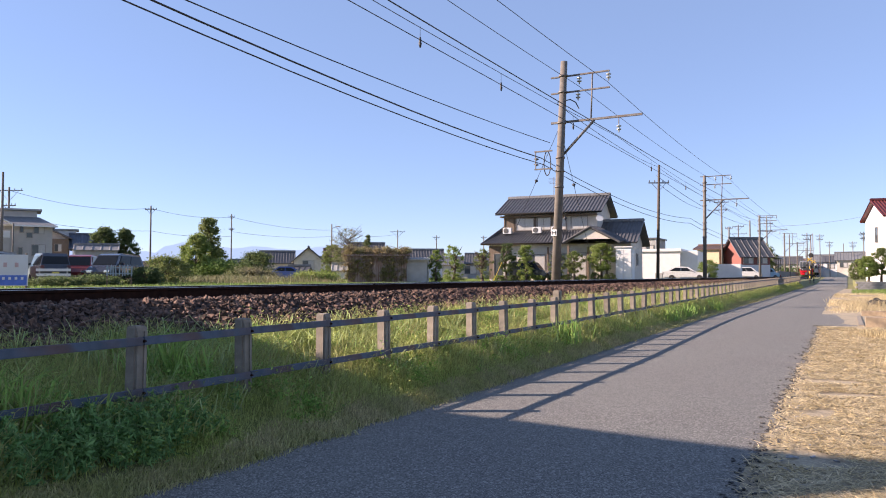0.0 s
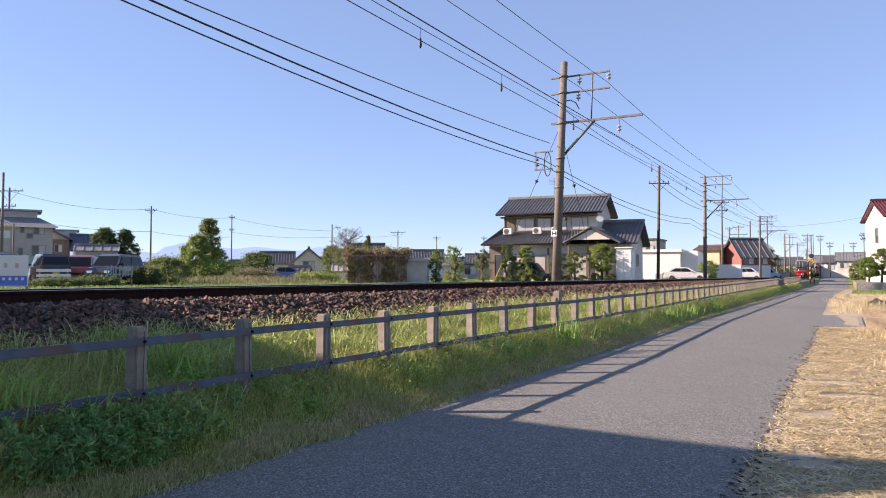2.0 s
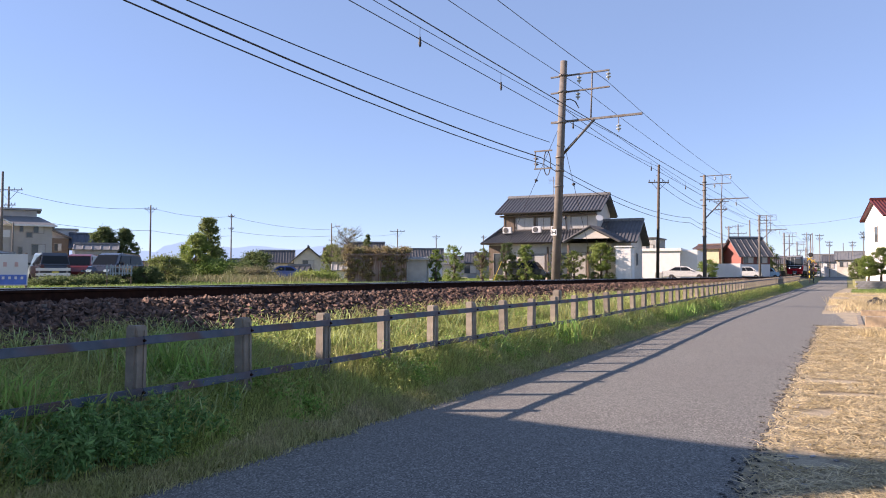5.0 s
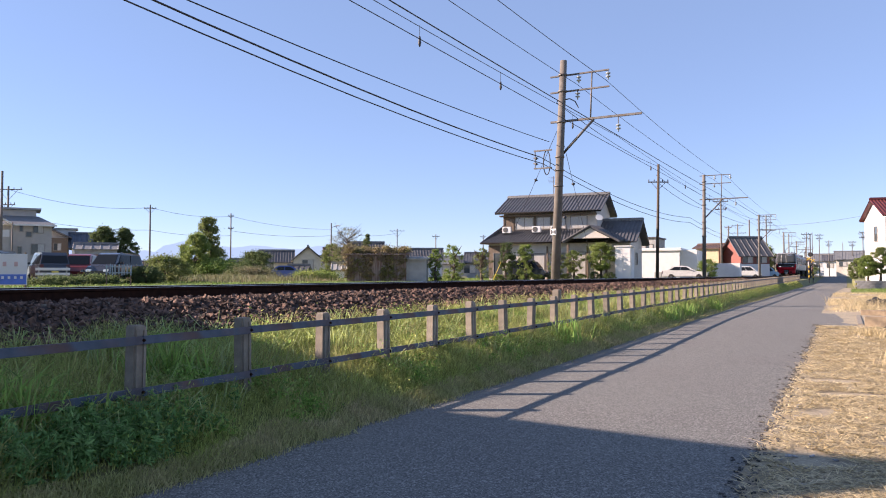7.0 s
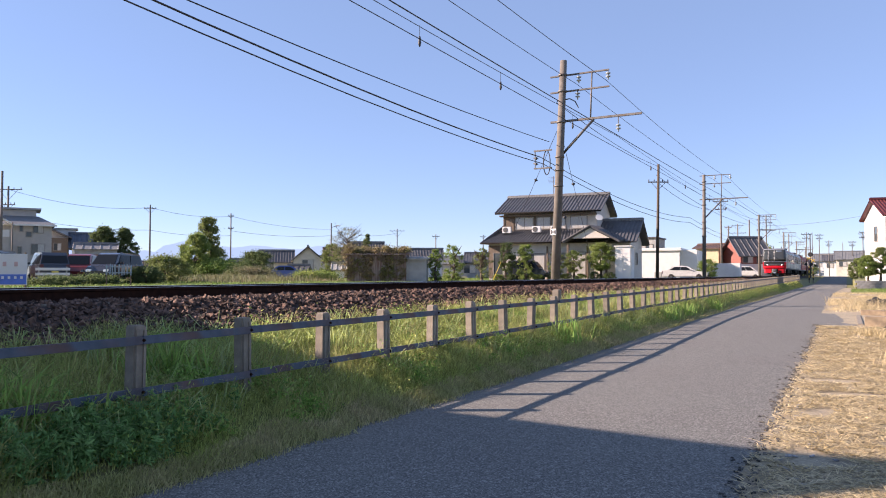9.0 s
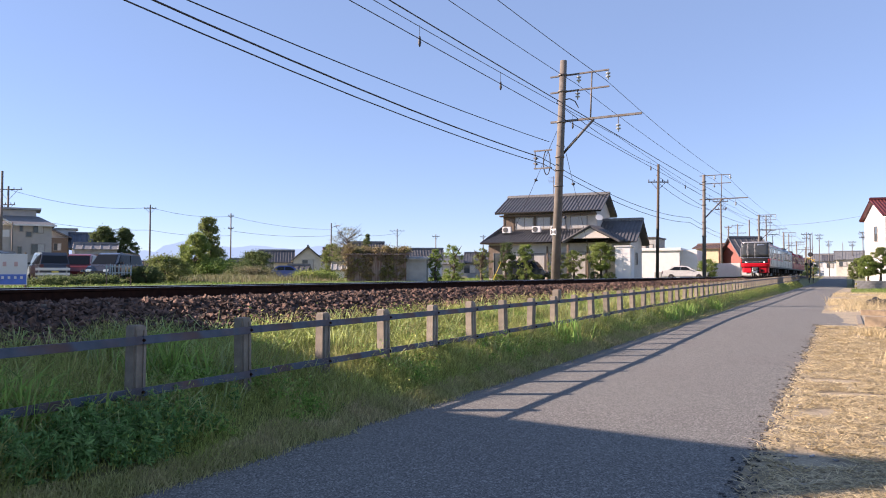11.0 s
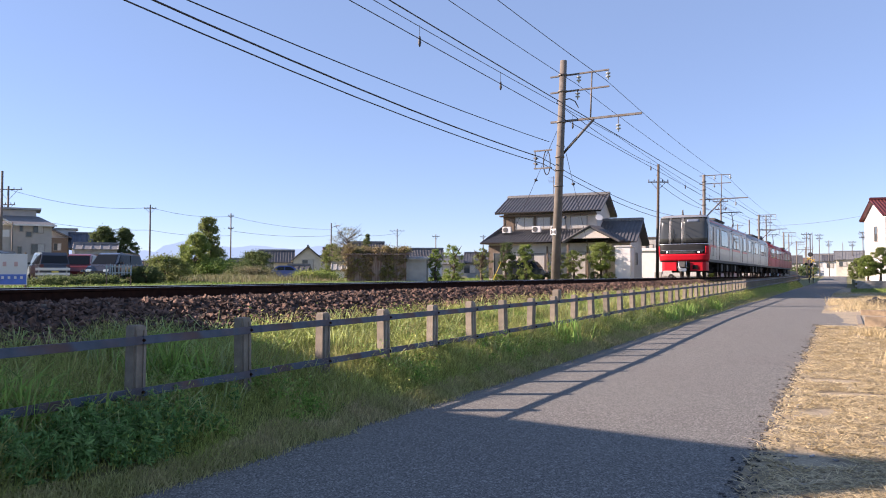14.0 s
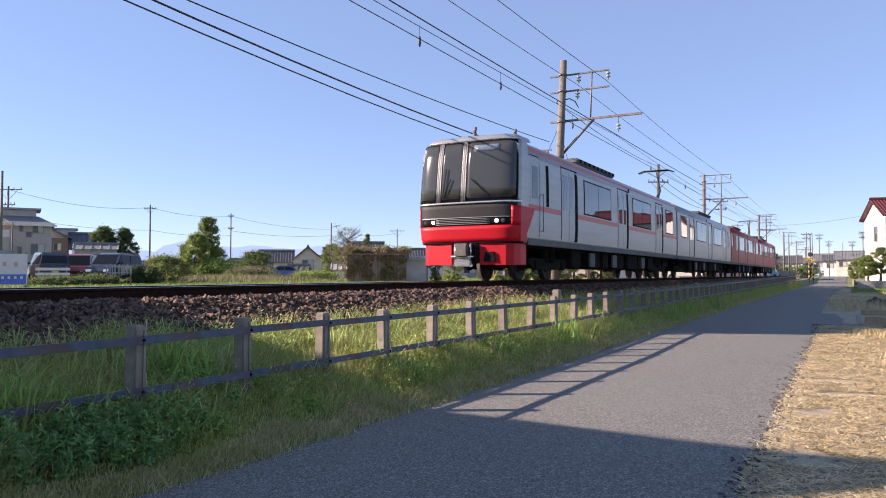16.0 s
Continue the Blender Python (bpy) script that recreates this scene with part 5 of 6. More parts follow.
def station():
    t = thing("station_platform", "small station platform with a white shelter beside the track", "platform", pose(-12.4, 152, 1.34))
    bm = bmesh.new()
    box(bm, -1.4, -8, -0.4, 1.6, 60, 1.0, 0.03)
    part("platform", bm, M_CONCRETE, t)
    bm = bmesh.new()
    box(bm, -1.3, -4, 3.5, 1.5, 10, 3.7, 0.04)
    part("shelter_roof", bm, M_WHITE, t)
    bm = bmesh.new()
    box(bm, -1.3, -3.5, 1.004, -1.1, 9.5, 3.49)
    part("shelter_wall", bm, M_WHITE, t)
    for y in (-3.5, 0, 4, 9):
        bm = bmesh.new()
        tube(bm, (0.9, y, 1.0), (0.9, y, 3.5), 0.07)
        part("post", bm, M_STEEL, t)


station()


def vine_shed():
    """A long rusty shed with a pale block end, half buried in ivy."""
    t = thing("shed", "long rusty sheet-metal shed overgrown with ivy", "shed", pose(-28.2, 44.0, 1.0, 0, 0, 27))
    bm = bmesh.new()
    box(bm, -3.2, -1.5, -0.2, 0.9, 1.5, 1.95)
    part("wall", bm, M_RUSTY, t, "rust-streaked sheet wall")
    bm = bmesh.new()
    box(bm, 0.904, -1.3, -0.2, 2.3, 1.5, 1.6)
    part("block_wall", bm, M_GREYWALL, t, "pale grey block wall")
    for k in range(14):
        bm = bmesh.new()
        box(bm, -3.2 + k * 0.29, -1.53, -0.1, -3.05 + k * 0.29, -1.503, 1.7)
        part("sheet_rib", bm, M_RUSTY, t)
    slope_parts("roof", t, M_RUSTY, ((-3.4, -1.75, 1.92), (1.1, -1.75, 1.92), (-3.4, 1.6, 2.2), (1.1, 1.6, 2.2)), 0.2, 0.05)
    slope_parts("roof", t, M_GREYWALL, ((0.8, -1.5, 1.61), (2.45, -1.5, 1.61), (0.8, 1.6, 1.8), (2.45, 1.6, 1.8)), 0.2, 0.05)
    return t


vine_shed()


# ---- vehicles ----
M_CARGLASS = glass_mat("dark car glass", (0.012, 0.014, 0.016), 0.05, 0.25)


def vehicle(x, y, rz, paint, label, kind="van", base=1.0, name="parked_car"):
    """A parked car, built round its own length axis y, nose at -y."""
    t = thing(name, label, "car", pose(x, y, base, 0, 0, rz), "parked cars")
    if kind == "van":
        L, W, side, roof = 4.6, 1.7, [(-2.3, 0.35), (-2.32, 0.75), (-2.15, 1.0), (-1.5, 1.1), (2.2, 1.15), (2.3, 0.8), (2.28, 0.35)], [(-1.62, 1.08), (-0.85, 1.74), (-0.5, 1.82), (1.9, 1.80), (2.12, 1.66), (2.24, 1.1)]
    elif kind == "kei":
        L, W, side, roof = 3.4, 1.47, [(-1.7, 0.3), (-1.72, 0.7), (-1.55, 0.95), (-1.1, 1.02), (1.6, 1.05), (1.7, 0.8), (1.68, 0.3)], [(-1.2, 1.0), (-0.7, 1.62), (-0.4, 1.7), (1.35, 1.68), (1.52, 1.55), (1.64, 1.02)]
    else:
        L, W, side, roof = 4.4, 1.7, [(-2.2, 0.3), (-2.22, 0.62), (-2.0, 0.78), (-1.0, 0.92), (1.7, 0.98), (2.15, 0.92), (2.2, 0.6), (2.18, 0.3)], [(-1.05, 0.9), (-0.3, 1.36), (0.2, 1.44), (1.0, 1.42), (1.75, 0.97)]
    w = W / 2
    bm = bmesh.new()
    prism(bm, side, "x", -w, w)
    bmesh.ops.bevel(bm, geom=[e for e in bm.edges if abs(e.verts[0].co.x - e.verts[1].co.x) < 0.01], offset=0.07, segments=2, affect="EDGES")
    part("body", bm, paint, t)
    bm = bmesh.new()
    lo = [(u, z) for u, z in roof]
    k = len(lo)
    a = [bm.verts.new((-w * (0.97 if z < 1.2 else 0.80), u, z)) for u, z in lo]
    b = [bm.verts.new((w * (0.97 if z < 1.2 else 0.80), u, z)) for u, z in lo]
    for i in range(k - 1):
        bm.faces.new((a[i], a[i + 1], b[i + 1], b[i]))
    bm.faces.new(a)
    bm.faces.new(b[::-1])
    bm.faces.new((a[0], b[0], b[-1], a[-1]))
    bmesh.ops.recalc_face_normals(bm, faces=bm.faces[:])
    part("cabin", bm, paint, t)
    belt, top = lo[0][1] + 0.06, max(z for _, z in lo) - 0.13
    fr, rr = (lo[0], lo[1]), (lo[-2], lo[-1])

    def edge(pair, z):
        (u0, z0), (u1, z1) = pair
        return u0 + (u1 - u0) * (z - z0) / (z1 - z0)
    for s in (-1, 1):
        y0b, y1b, y0t, y1t = edge(fr, belt) + 0.18, edge(rr, belt) - 0.14, edge(fr, top) + 0.22, edge(rr, min(top, rr[0][1])) - 0.18
        n = 3 if kind == "van" else 2
        for i in range(n):
            g = 0.03
            pts = [(y0b + (y1b - y0b) * i / n + g, belt), (y0b + (y1b - y0b) * (i + 1) / n - g, belt), (y0t + (y1t - y0t) * (i + 1) / n - g, top), (y0t + (y1t - y0t) * i / n + g, top)]
            bm = bmesh.new()
            q = [bm.verts.new((s * (w * (0.97 - 0.17 * (z - lo[0][1]) / (max(v for _, v in lo) - lo[0][1])) + 0.035 * (z > 1.3 or kind == "sedan")), u, z)) for u, z in pts]
            r = [bm.verts.new(v.co - Vector((s * 0.05, 0, 0))) for v in q]
            bm.faces.new(q)
            bm.faces.new(r[::-1])
            for j in range(4):
                bm.faces.new((q[j], r[j], r[(j + 1) % 4], q[(j + 1) % 4]))
            part("side_window", bm, M_CARGLASS, t)
    for pair, d, nm in ((fr, -0.012, "windscreen"), (rr, 0.012, "rear_window")):
        zs = (min(pair[0][1], pair[1][1]) + 0.08, max(pair[0][1], pair[1][1]) - 0.05)
        bm = bmesh.new()
        q = [bm.verts.new((sx * w * (0.88 if z < 1.2 and kind != "sedan" else 0.76), edge(pair, z) + d, z + 0.012)) for z, sx in ((zs[0], -1), (zs[0], 1), (zs[1], 1), (zs[1], -1))]
        r = [bm.verts.new(v.co - Vector((0, d * 2, 0.02))) for v in q]
        bm.faces.new(q)
        bm.faces.new(r[::-1])
        for j in range(4):
            bm.faces.new((q[j], r[j], r[(j + 1) % 4], q[(j + 1) % 4]))
        part(nm, bm, M_CARGLASS, t)
    for s in (-1, 1):
        for u in (-L * 0.31, L * 0.30):
            bm = bmesh.new()
            lathe(bm, (s * (w - 0.17), u, 0.31), (s, 0, 0), [(0, 0.2), (0, 0.31), (0.15, 0.31), (0.18, 0.27), (0.18, 0.2)], 18)
            wh = part("wheel", bm, M_BLACK, t)
            bm = bmesh.new()
            lathe(bm, (s * (w - 0.02), u, 0.31), (s, 0, 0), [(0, 0.2), (0.03, 0.19), (0.02, 0.06), (0.04, 0.03)], 14)
            part("rim", bm, M_CHROME, wh)
        bm = bmesh.new()
        cbox(bm, s * (w - 0.24), -L / 2 + 0.02, 0.72 if kind != "sedan" else 0.62, 0.34, 0.1, 0.16, 0.03)
        part("headlight", bm, M_CHROME, t)
        bm = bmesh.new()
        cbox(bm, s * (w - 0.12), L / 2 - 0.02, 0.9 if kind != "sedan" else 0.75, 0.16, 0.06, 0.3, 0.02)
        part("tail_light", bm, M_REDTILE, t)
        bm = bmesh.new()
        cbox(bm, s * (w + 0.08), lo[0][0] + 0.5, belt + 0.06, 0.16, 0.1, 0.13, 0.03)
        part("mirror", bm, paint, t)
    bm = bmesh.new()
    cbox(bm, 0, L / 2 + 0.01, 0.62, 0.33, 0.02, 0.165)
    part("number_plate", bm, mat("plate yellow", (0.62, 0.5, 0.08), rough=0.5) if kind == "kei" else M_WHITE, t)
    bm = bmesh.new()
    cbox(bm, 0, -L / 2 - 0.0, 0.42, W * 0.94, 0.1, 0.2, 0.03)
    part("front_bumper", bm, M_MASK, t)
    return t


P_SILVER = mat("silver car paint", (0.15, 0.165, 0.18), (0.12, 0.13, 0.145), scale=3, rough=0.3, metal=0.5, coat=0.5)
P_DARK = mat("dark blue car paint", (0.02, 0.025, 0.04), (0.03, 0.035, 0.05), scale=3, rough=0.25, coat=0.6)
P_WHITE = mat("white car paint", (0.62, 0.62, 0.61), rough=0.3, coat=0.5)
P_RED = mat("red car paint", (0.20, 0.025, 0.025), rough=0.3, coat=0.5)
P_BLUE = mat("blue car paint", (0.03, 0.08, 0.30), rough=0.3, coat=0.5)
P_SKY = mat("light blue car paint", (0.28, 0.48, 0.62), rough=0.3, coat=0.5)
vehicle(-35.3, 26.5, 22, P_DARK, "dark blue-grey boxy compact car parked at the field's edge", "kei")
vehicle(-38.7, 26.9, 40, P_RED, "red compact car parked beside a minivan", "kei")
vehicle(-37.9, 24.3, -112, P_DARK, "dark boxy kei car parked with its rear to the track", "kei")
vehicle(-39.9, 22.0, 35, P_SILVER, "silver grey minivan parked in the row")
vehicle(-42.0, 19.6, 60, P_WHITE, "white minivan parked in the row")
vehicle(-49.6, 57.4, 130, P_BLUE, "small blue car parked in the field", "sedan")
vehicle(-23.6, 57.6, 96, P_DARK, "black car parked before the house", "kei")
vehicle(-14.4, 77.6, 96, P_WHITE, "white estate car parked beside the line", "sedan")
vehicle(-10.9, 126, 100, P_SKY, "light blue compact car parked by the line", "kei", 1.0)
vehicle(-13.5, 121, 95, P_WHITE, "white van parked by the brown house", "van", 1.0)
vehicle(-15.6, 122, 95, P_WHITE, "white car parked by the brown house", "sedan", 1.0)
vehicle(-11.6, 132, 95, P_RED, "red car parked by the line", "sedan", 1.0)


def banner():
    t = thing("banner", "white and blue cloth notice board beside the track", "sign", pose(-16.4, 9.25, 1.0, 0, 0, 60))
    bm = bmesh.new()
    cbox(bm, 0, 0, 0.62, 1.3, 0.03, 0.70, 0.005)
    part("board", bm, M_WHITE, t)
    bm = bmesh.new()
    cbox(bm, 0, -0.02, 0.40, 1.26, 0.012, 0.22)
    part("blue_band", bm, mat("banner blue", (0.10, 0.2, 0.62), rough=0.6), t, "blue lower band")
    for k in range(5):
        bm = bmesh.new()
        cbox(bm, -0.45 + k * 0.22, -0.021, 0.74, 0.07, 0.01, 0.10)
        part("lettering_bar", bm, mat("faded red lettering", (0.62, 0.42, 0.4), rough=0.7) if k == 0 else bpy.data.materials["faded red lettering"], t)
    for k in range(10):
        bm = bmesh.new()
        cbox(bm, -0.54 + k * 0.12, -0.030, 0.44, 0.05, 0.008, 0.06)
        part("lettering_bar", bm, M_WHITE, t)
    for s in (-0.62, 0.62):
        bm = bmesh.new()
        tube(bm, (s, 0.03, -0.2), (s, 0.03, 1.0), 0.025, sides=8)
        part("stake", bm, M_WOODWALL, t)


banner()


def barrier(x, y, rz):
    t = thing("barrier", "low white slatted barrier before the parked cars", "barrier", pose(x, y, 1.0, 0, 0, rz))
    for k in range(3):
        bm = bmesh.new()
        cbox(bm, 0, 0, 0.3 + k * 0.24, 1.5, 0.03, 0.13, 0.006)
        part("slat", bm, M_WHITE, t)
    for s in (-0.6, 0.6):
        bm = bmesh.new()
        cbox(bm, s, 0.04, 0.4, 0.06, 0.05, 1.0)
        part("post", bm, M_GREYWALL, t)


barrier(-33.8, 21.9, 55)


def picket_fence():
    t = thing("picket_fence", "low pale blue picket fence standing in weeds before the cars", "fence", pose(-30.6, 22.5, 0.98, 0, 0, 53))
    pale = mat("pale blue paint", (0.24, 0.32, 0.37), (0.17, 0.23, 0.27), scale=9, rough=0.6)
    bm = bmesh.new()
    prism(bm, [(-0.03, 0.3), (0.03, 0.3), (0.03, 0.76), (0, 0.82), (-0.03, 0.76)], "y", -0.012, 0.012)
    me = mesh_of("picket", bm, pale)
    for k in range(9):
        ob = new("picket", me)
        ob.parent = t
        ob.matrix_basis = pose(k * 0.13, 0, 0.22 + 0.03 * math.sin(k * 2.1), 0, 3 * math.sin(k * 1.7))
    for z in (0.62, 0.9):
        bm = bmesh.new()
        box(bm, -0.06, 0.014, z - 0.025, 1.12, 0.034, z + 0.025)
        part("crossbar", bm, pale, t)
    for x in (0.0, 1.05):
        bm = bmesh.new()
        box(bm, x - 0.025, 0.036, -0.2, x + 0.025, 0.08, 1.0)
        part("post", bm, M_WOODWALL, t)


picket_fence()


# ---- plants, stones and small things ----
L_GRASS = leaf_mat("verge grass", (0.36, 0.42, 0.12), (0.44, 0.46, 0.17), 0.5, 0.62, 1.4)
L_LUSH = leaf_mat("lush green weeds", (0.20, 0.36, 0.075), (0.30, 0.41, 0.11), 0.4, 0.5, 2.0)
L_MUGWORT = leaf_mat("dark weed leaves", (0.12, 0.25, 0.075), (0.19, 0.32, 0.11), 0.5, 0.4, 6.0)
L_PALE = leaf_mat("pale grass leaves", (0.36, 0.48, 0.17), (0.48, 0.52, 0.26), 0.35, 0.6, 3.0)
L_SEED = leaf_mat("pale grass heads", (0.46, 0.42, 0.18), (0.32, 0.34, 0.11), 0.35, 0.4, 2.0)
L_FRINGE = leaf_mat("bleached fringe", (0.50, 0.43, 0.23), (0.36, 0.36, 0.14), 0.4, 0.3, 2.0)
L_FIELD = leaf_mat("field grass", (0.135, 0.225, 0.05), (0.21, 0.27, 0.08), 0.4, 0.35, 0.25)
L_STRAW = leaf_mat("dry straw", (0.58, 0.485, 0.30), (0.43, 0.34, 0.18), 0.45, 0.2, 3.0)
L_BROWNWEED = leaf_mat("withered weeds", (0.23, 0.20, 0.12), (0.15, 0.18, 0.07), 0.35, 0.3, 0.8)
L_TREE = leaf_mat("dark tree leaves", (0.085, 0.13, 0.05), (0.12, 0.155, 0.06), 0.45, 0.5, 0.8)
L_BRIGHT = leaf_mat("bright leaves", (0.18, 0.26, 0.065), (0.25, 0.30, 0.09), 0.4, 0.5, 0.8)
L_OLIVE = leaf_mat("olive leaves", (0.15, 0.20, 0.06), (0.20, 0.23, 0.085), 0.4, 0.5, 0.6)
L_IVY = leaf_mat("ivy leaves", (0.19, 0.19, 0.075), (0.27, 0.21, 0.13), 0.45, 0.35, 1.5)
M_BARK = mat("bark", (0.12, 0.09, 0.065), (0.08, 0.06, 0.045), scale=12, rough=0.95, bump=0.5, stretch=(1, 1, 0.3))
M_TAN = mat("tan concrete", (0.40, 0.30, 0.19), (0.30, 0.22, 0.14), scale=9, rough=0.9, bump=0.3, bump_scale=40, c=(0.24, 0.19, 0.13), c_scale=2, c_amount=0.6)
M_CHIP = mat("pale slate", (0.30, 0.30, 0.31), (0.21, 0.21, 0.22), scale=20, rough=0.8, vary=0.3)
RNG = np.random.default_rng(11)


def lumps(x, y, s, seed=0.0):
    return noise.noise((x * s, y * s, seed))


def scatter(n, x0, x1, y0, y1, keep=None, pull=1.0):
    """n spots on the land, denser to the near end by pull."""
    xs = RNG.uniform(x0, x1, n)
    ys = y0 + (y1 - y0) * RNG.uniform(0, 1, n) ** pull
    out = [(x, y, land_z(x, y) - 0.02) for x, y in zip(xs, ys) if keep is None or keep(x, y)]
    return np.array(out)


def stuff(name, me, label, category):
    return tagged(new(name, me), label, category, kind="stuff")


def verge_height(x, y):
    """Short by the lane, tall round the fence, shorter again by the stones."""
    k = np.interp(x, (-6.9, -6.4, -5.6, -4.9, -4.6, -4.35, -4.0), (0.13, 0.17, 0.19, 0.20, 0.15, 0.08, 0.04))
    return k * (1.0 + 0.7 * lumps(x, y, 1.1) + 0.35 * lumps(x, y, 3.5, 4))


def verge():
    a = scatter(135000, -6.85, -4.05, 1.8, 13, lambda x, y: x < road_left(y) + RNG.normal(0, 0.07))
    b = scatter(80000, -6.85, -3.98, 13, 34, lambda x, y: x < road_left(y) + RNG.normal(0, 0.08))
    c = scatter(45000, -6.85, -3.98, 34, 96, lambda x, y: x < road_left(y) + RNG.normal(0, 0.1))
    for spots, w, nm in ((a, 0.0035, "near"), (b, 0.006, "middle"), (c, 0.013, "far")):
        h = np.array([max(0.05, verge_height(x, y)) for x, y, _ in spots]) * RNG.uniform(0.45, 1.25, len(spots))
        stuff("verge_grass", blades("verge_grass", spots, h, w * RNG.uniform(0.6, 1.6, len(spots)), L_GRASS, 0.9, RNG), "tangled green verge grass along the fence", "grass")
    d = scatter(16000, -6.8, -4.5, 1.5, 40, lambda x, y: lumps(x, y, 0.9, 9) > -0.05, 1.6)
    h = np.array([0.12 + verge_height(x, y) for x, y, _ in d]) * RNG.uniform(0.7, 1.3, len(d))
    stuff("grass_heads", blades("grass_heads", d, h, 0.004 * RNG.uniform(0.6, 1.4, len(d)) * (1 + d[:, 1] * 0.05), L_SEED, 0.7, RNG), "pale seed heads standing over the verge grass", "grass")
    # broad-leaved weeds in patches
    cs, rs = [], []
    for k in range(1500):
        y = 1.4 + 60 * RNG.uniform() ** 2.6
        x = RNG.uniform(-6.5, -4.5)
        if lumps(x, y, 0.9, 3) > 0.05:
            cs.append((x, y, land_z(x, y) + 0.5 * abs(verge_height(x, y))))
            rs.append(RNG.uniform(0.10, 0.22))
    stuff("weeds", leaf_cloud("weeds", cs, rs, 70000, 0.019, L_LUSH, 5, 0.9), "broad-leaved green weeds in the verge", "weeds")
    # one stand of dark long-leaved weeds: leafy stems with leaves in tiers
    cs, rs = [], []
    for k in range(190):
        x, y = -4.74 + RNG.normal(0, 0.13), 3.45 + RNG.normal(0, 0.5)
        if x > road_left(y) - 0.22:
            continue
        h = RNG.uniform(0.14, 0.30)
        for q in range(4):
            cs.append((x + RNG.normal(0, 0.02), y + RNG.normal(0, 0.02), land_z(x, y) + h * (0.35 + 0.22 * q)))
            rs.append(0.085 - 0.012 * q)
    stuff("dark_weeds", leaf_cloud("dark_weeds", cs, rs, 13000, 0.031, L_MUGWORT, 15, 0.5, -0.4, 0.24), "stand of dark green long-leaved weeds", "weeds")
    # fine-leaved herbs all along
    cs, rs = [], []
    for k in range(4200):
        y = 1.2 + 55 * RNG.uniform() ** 2.2
        x = RNG.uniform(-6.7, -4.45)
        cs.append((x, y, land_z(x, y) + 0.6 * abs(verge_height(x, y))))
        rs.append(RNG.uniform(0.06, 0.2) * (1 + y * 0.02))
    stuff("herbs", leaf_cloud("herbs", cs, rs, 120000, 0.012, L_GRASS, 6, 0.9), "fine-leaved yellow-green herbs among the grass", "weeds")
    # bleached fringe along the asphalt
    s = scatter(220000, -5.0, -3.9, 1.8, 60, lambda x, y: -0.27 + 0.2 * lumps(x, y, 1.3, 6) < x - road_left(y) < 0.05 + RNG.normal(0, 0.05), 1.6)
    s[:, 2] += 0.03
    stuff("dry_fringe", blades("dry_fringe", s, RNG.uniform(0.03, 0.12, len(s)), RNG.uniform(0.002, 0.0042, len(s)) * (1 + s[:, 1] * 0.06), L_FRINGE, 1.3, RNG), "bleached short grass fringing the asphalt", "grass")
    # long arching pale leaves over the rest
    s = scatter(5200, -6.6, -4.7, 2.0, 26, lambda x, y: lumps(x, y, 0.8, 14) > 0.0, 1.5)
    stuff("arching_grass", blades("arching_grass", s, RNG.uniform(0.25, 0.55, len(s)), RNG.uniform(0.003, 0.006, len(s)) * (1 + s[:, 1] * 0.03), L_PALE, 1.9, RNG), "long arching pale green grass leaves", "grass")
    # clumps of long reedy leaves
    tufts = [(-4.75, 13.5), (-4.55, 22), (-4.6, 24.5), (-5.6, 4.8), (-5.2, 3.1), (-4.4, 30)]
    s = np.array([(x + RNG.normal(0, 0.16), y + RNG.normal(0, 0.22), land_z(x, y)) for x, y in tufts for _ in range(90)])
    stuff("reed_tufts", blades("reed_tufts", s, RNG.uniform(0.35, 0.75, len(s)), RNG.uniform(0.006, 0.012, len(s)), L_LUSH, 1.0, RNG), "tufts of long bright green leaves", "grass")


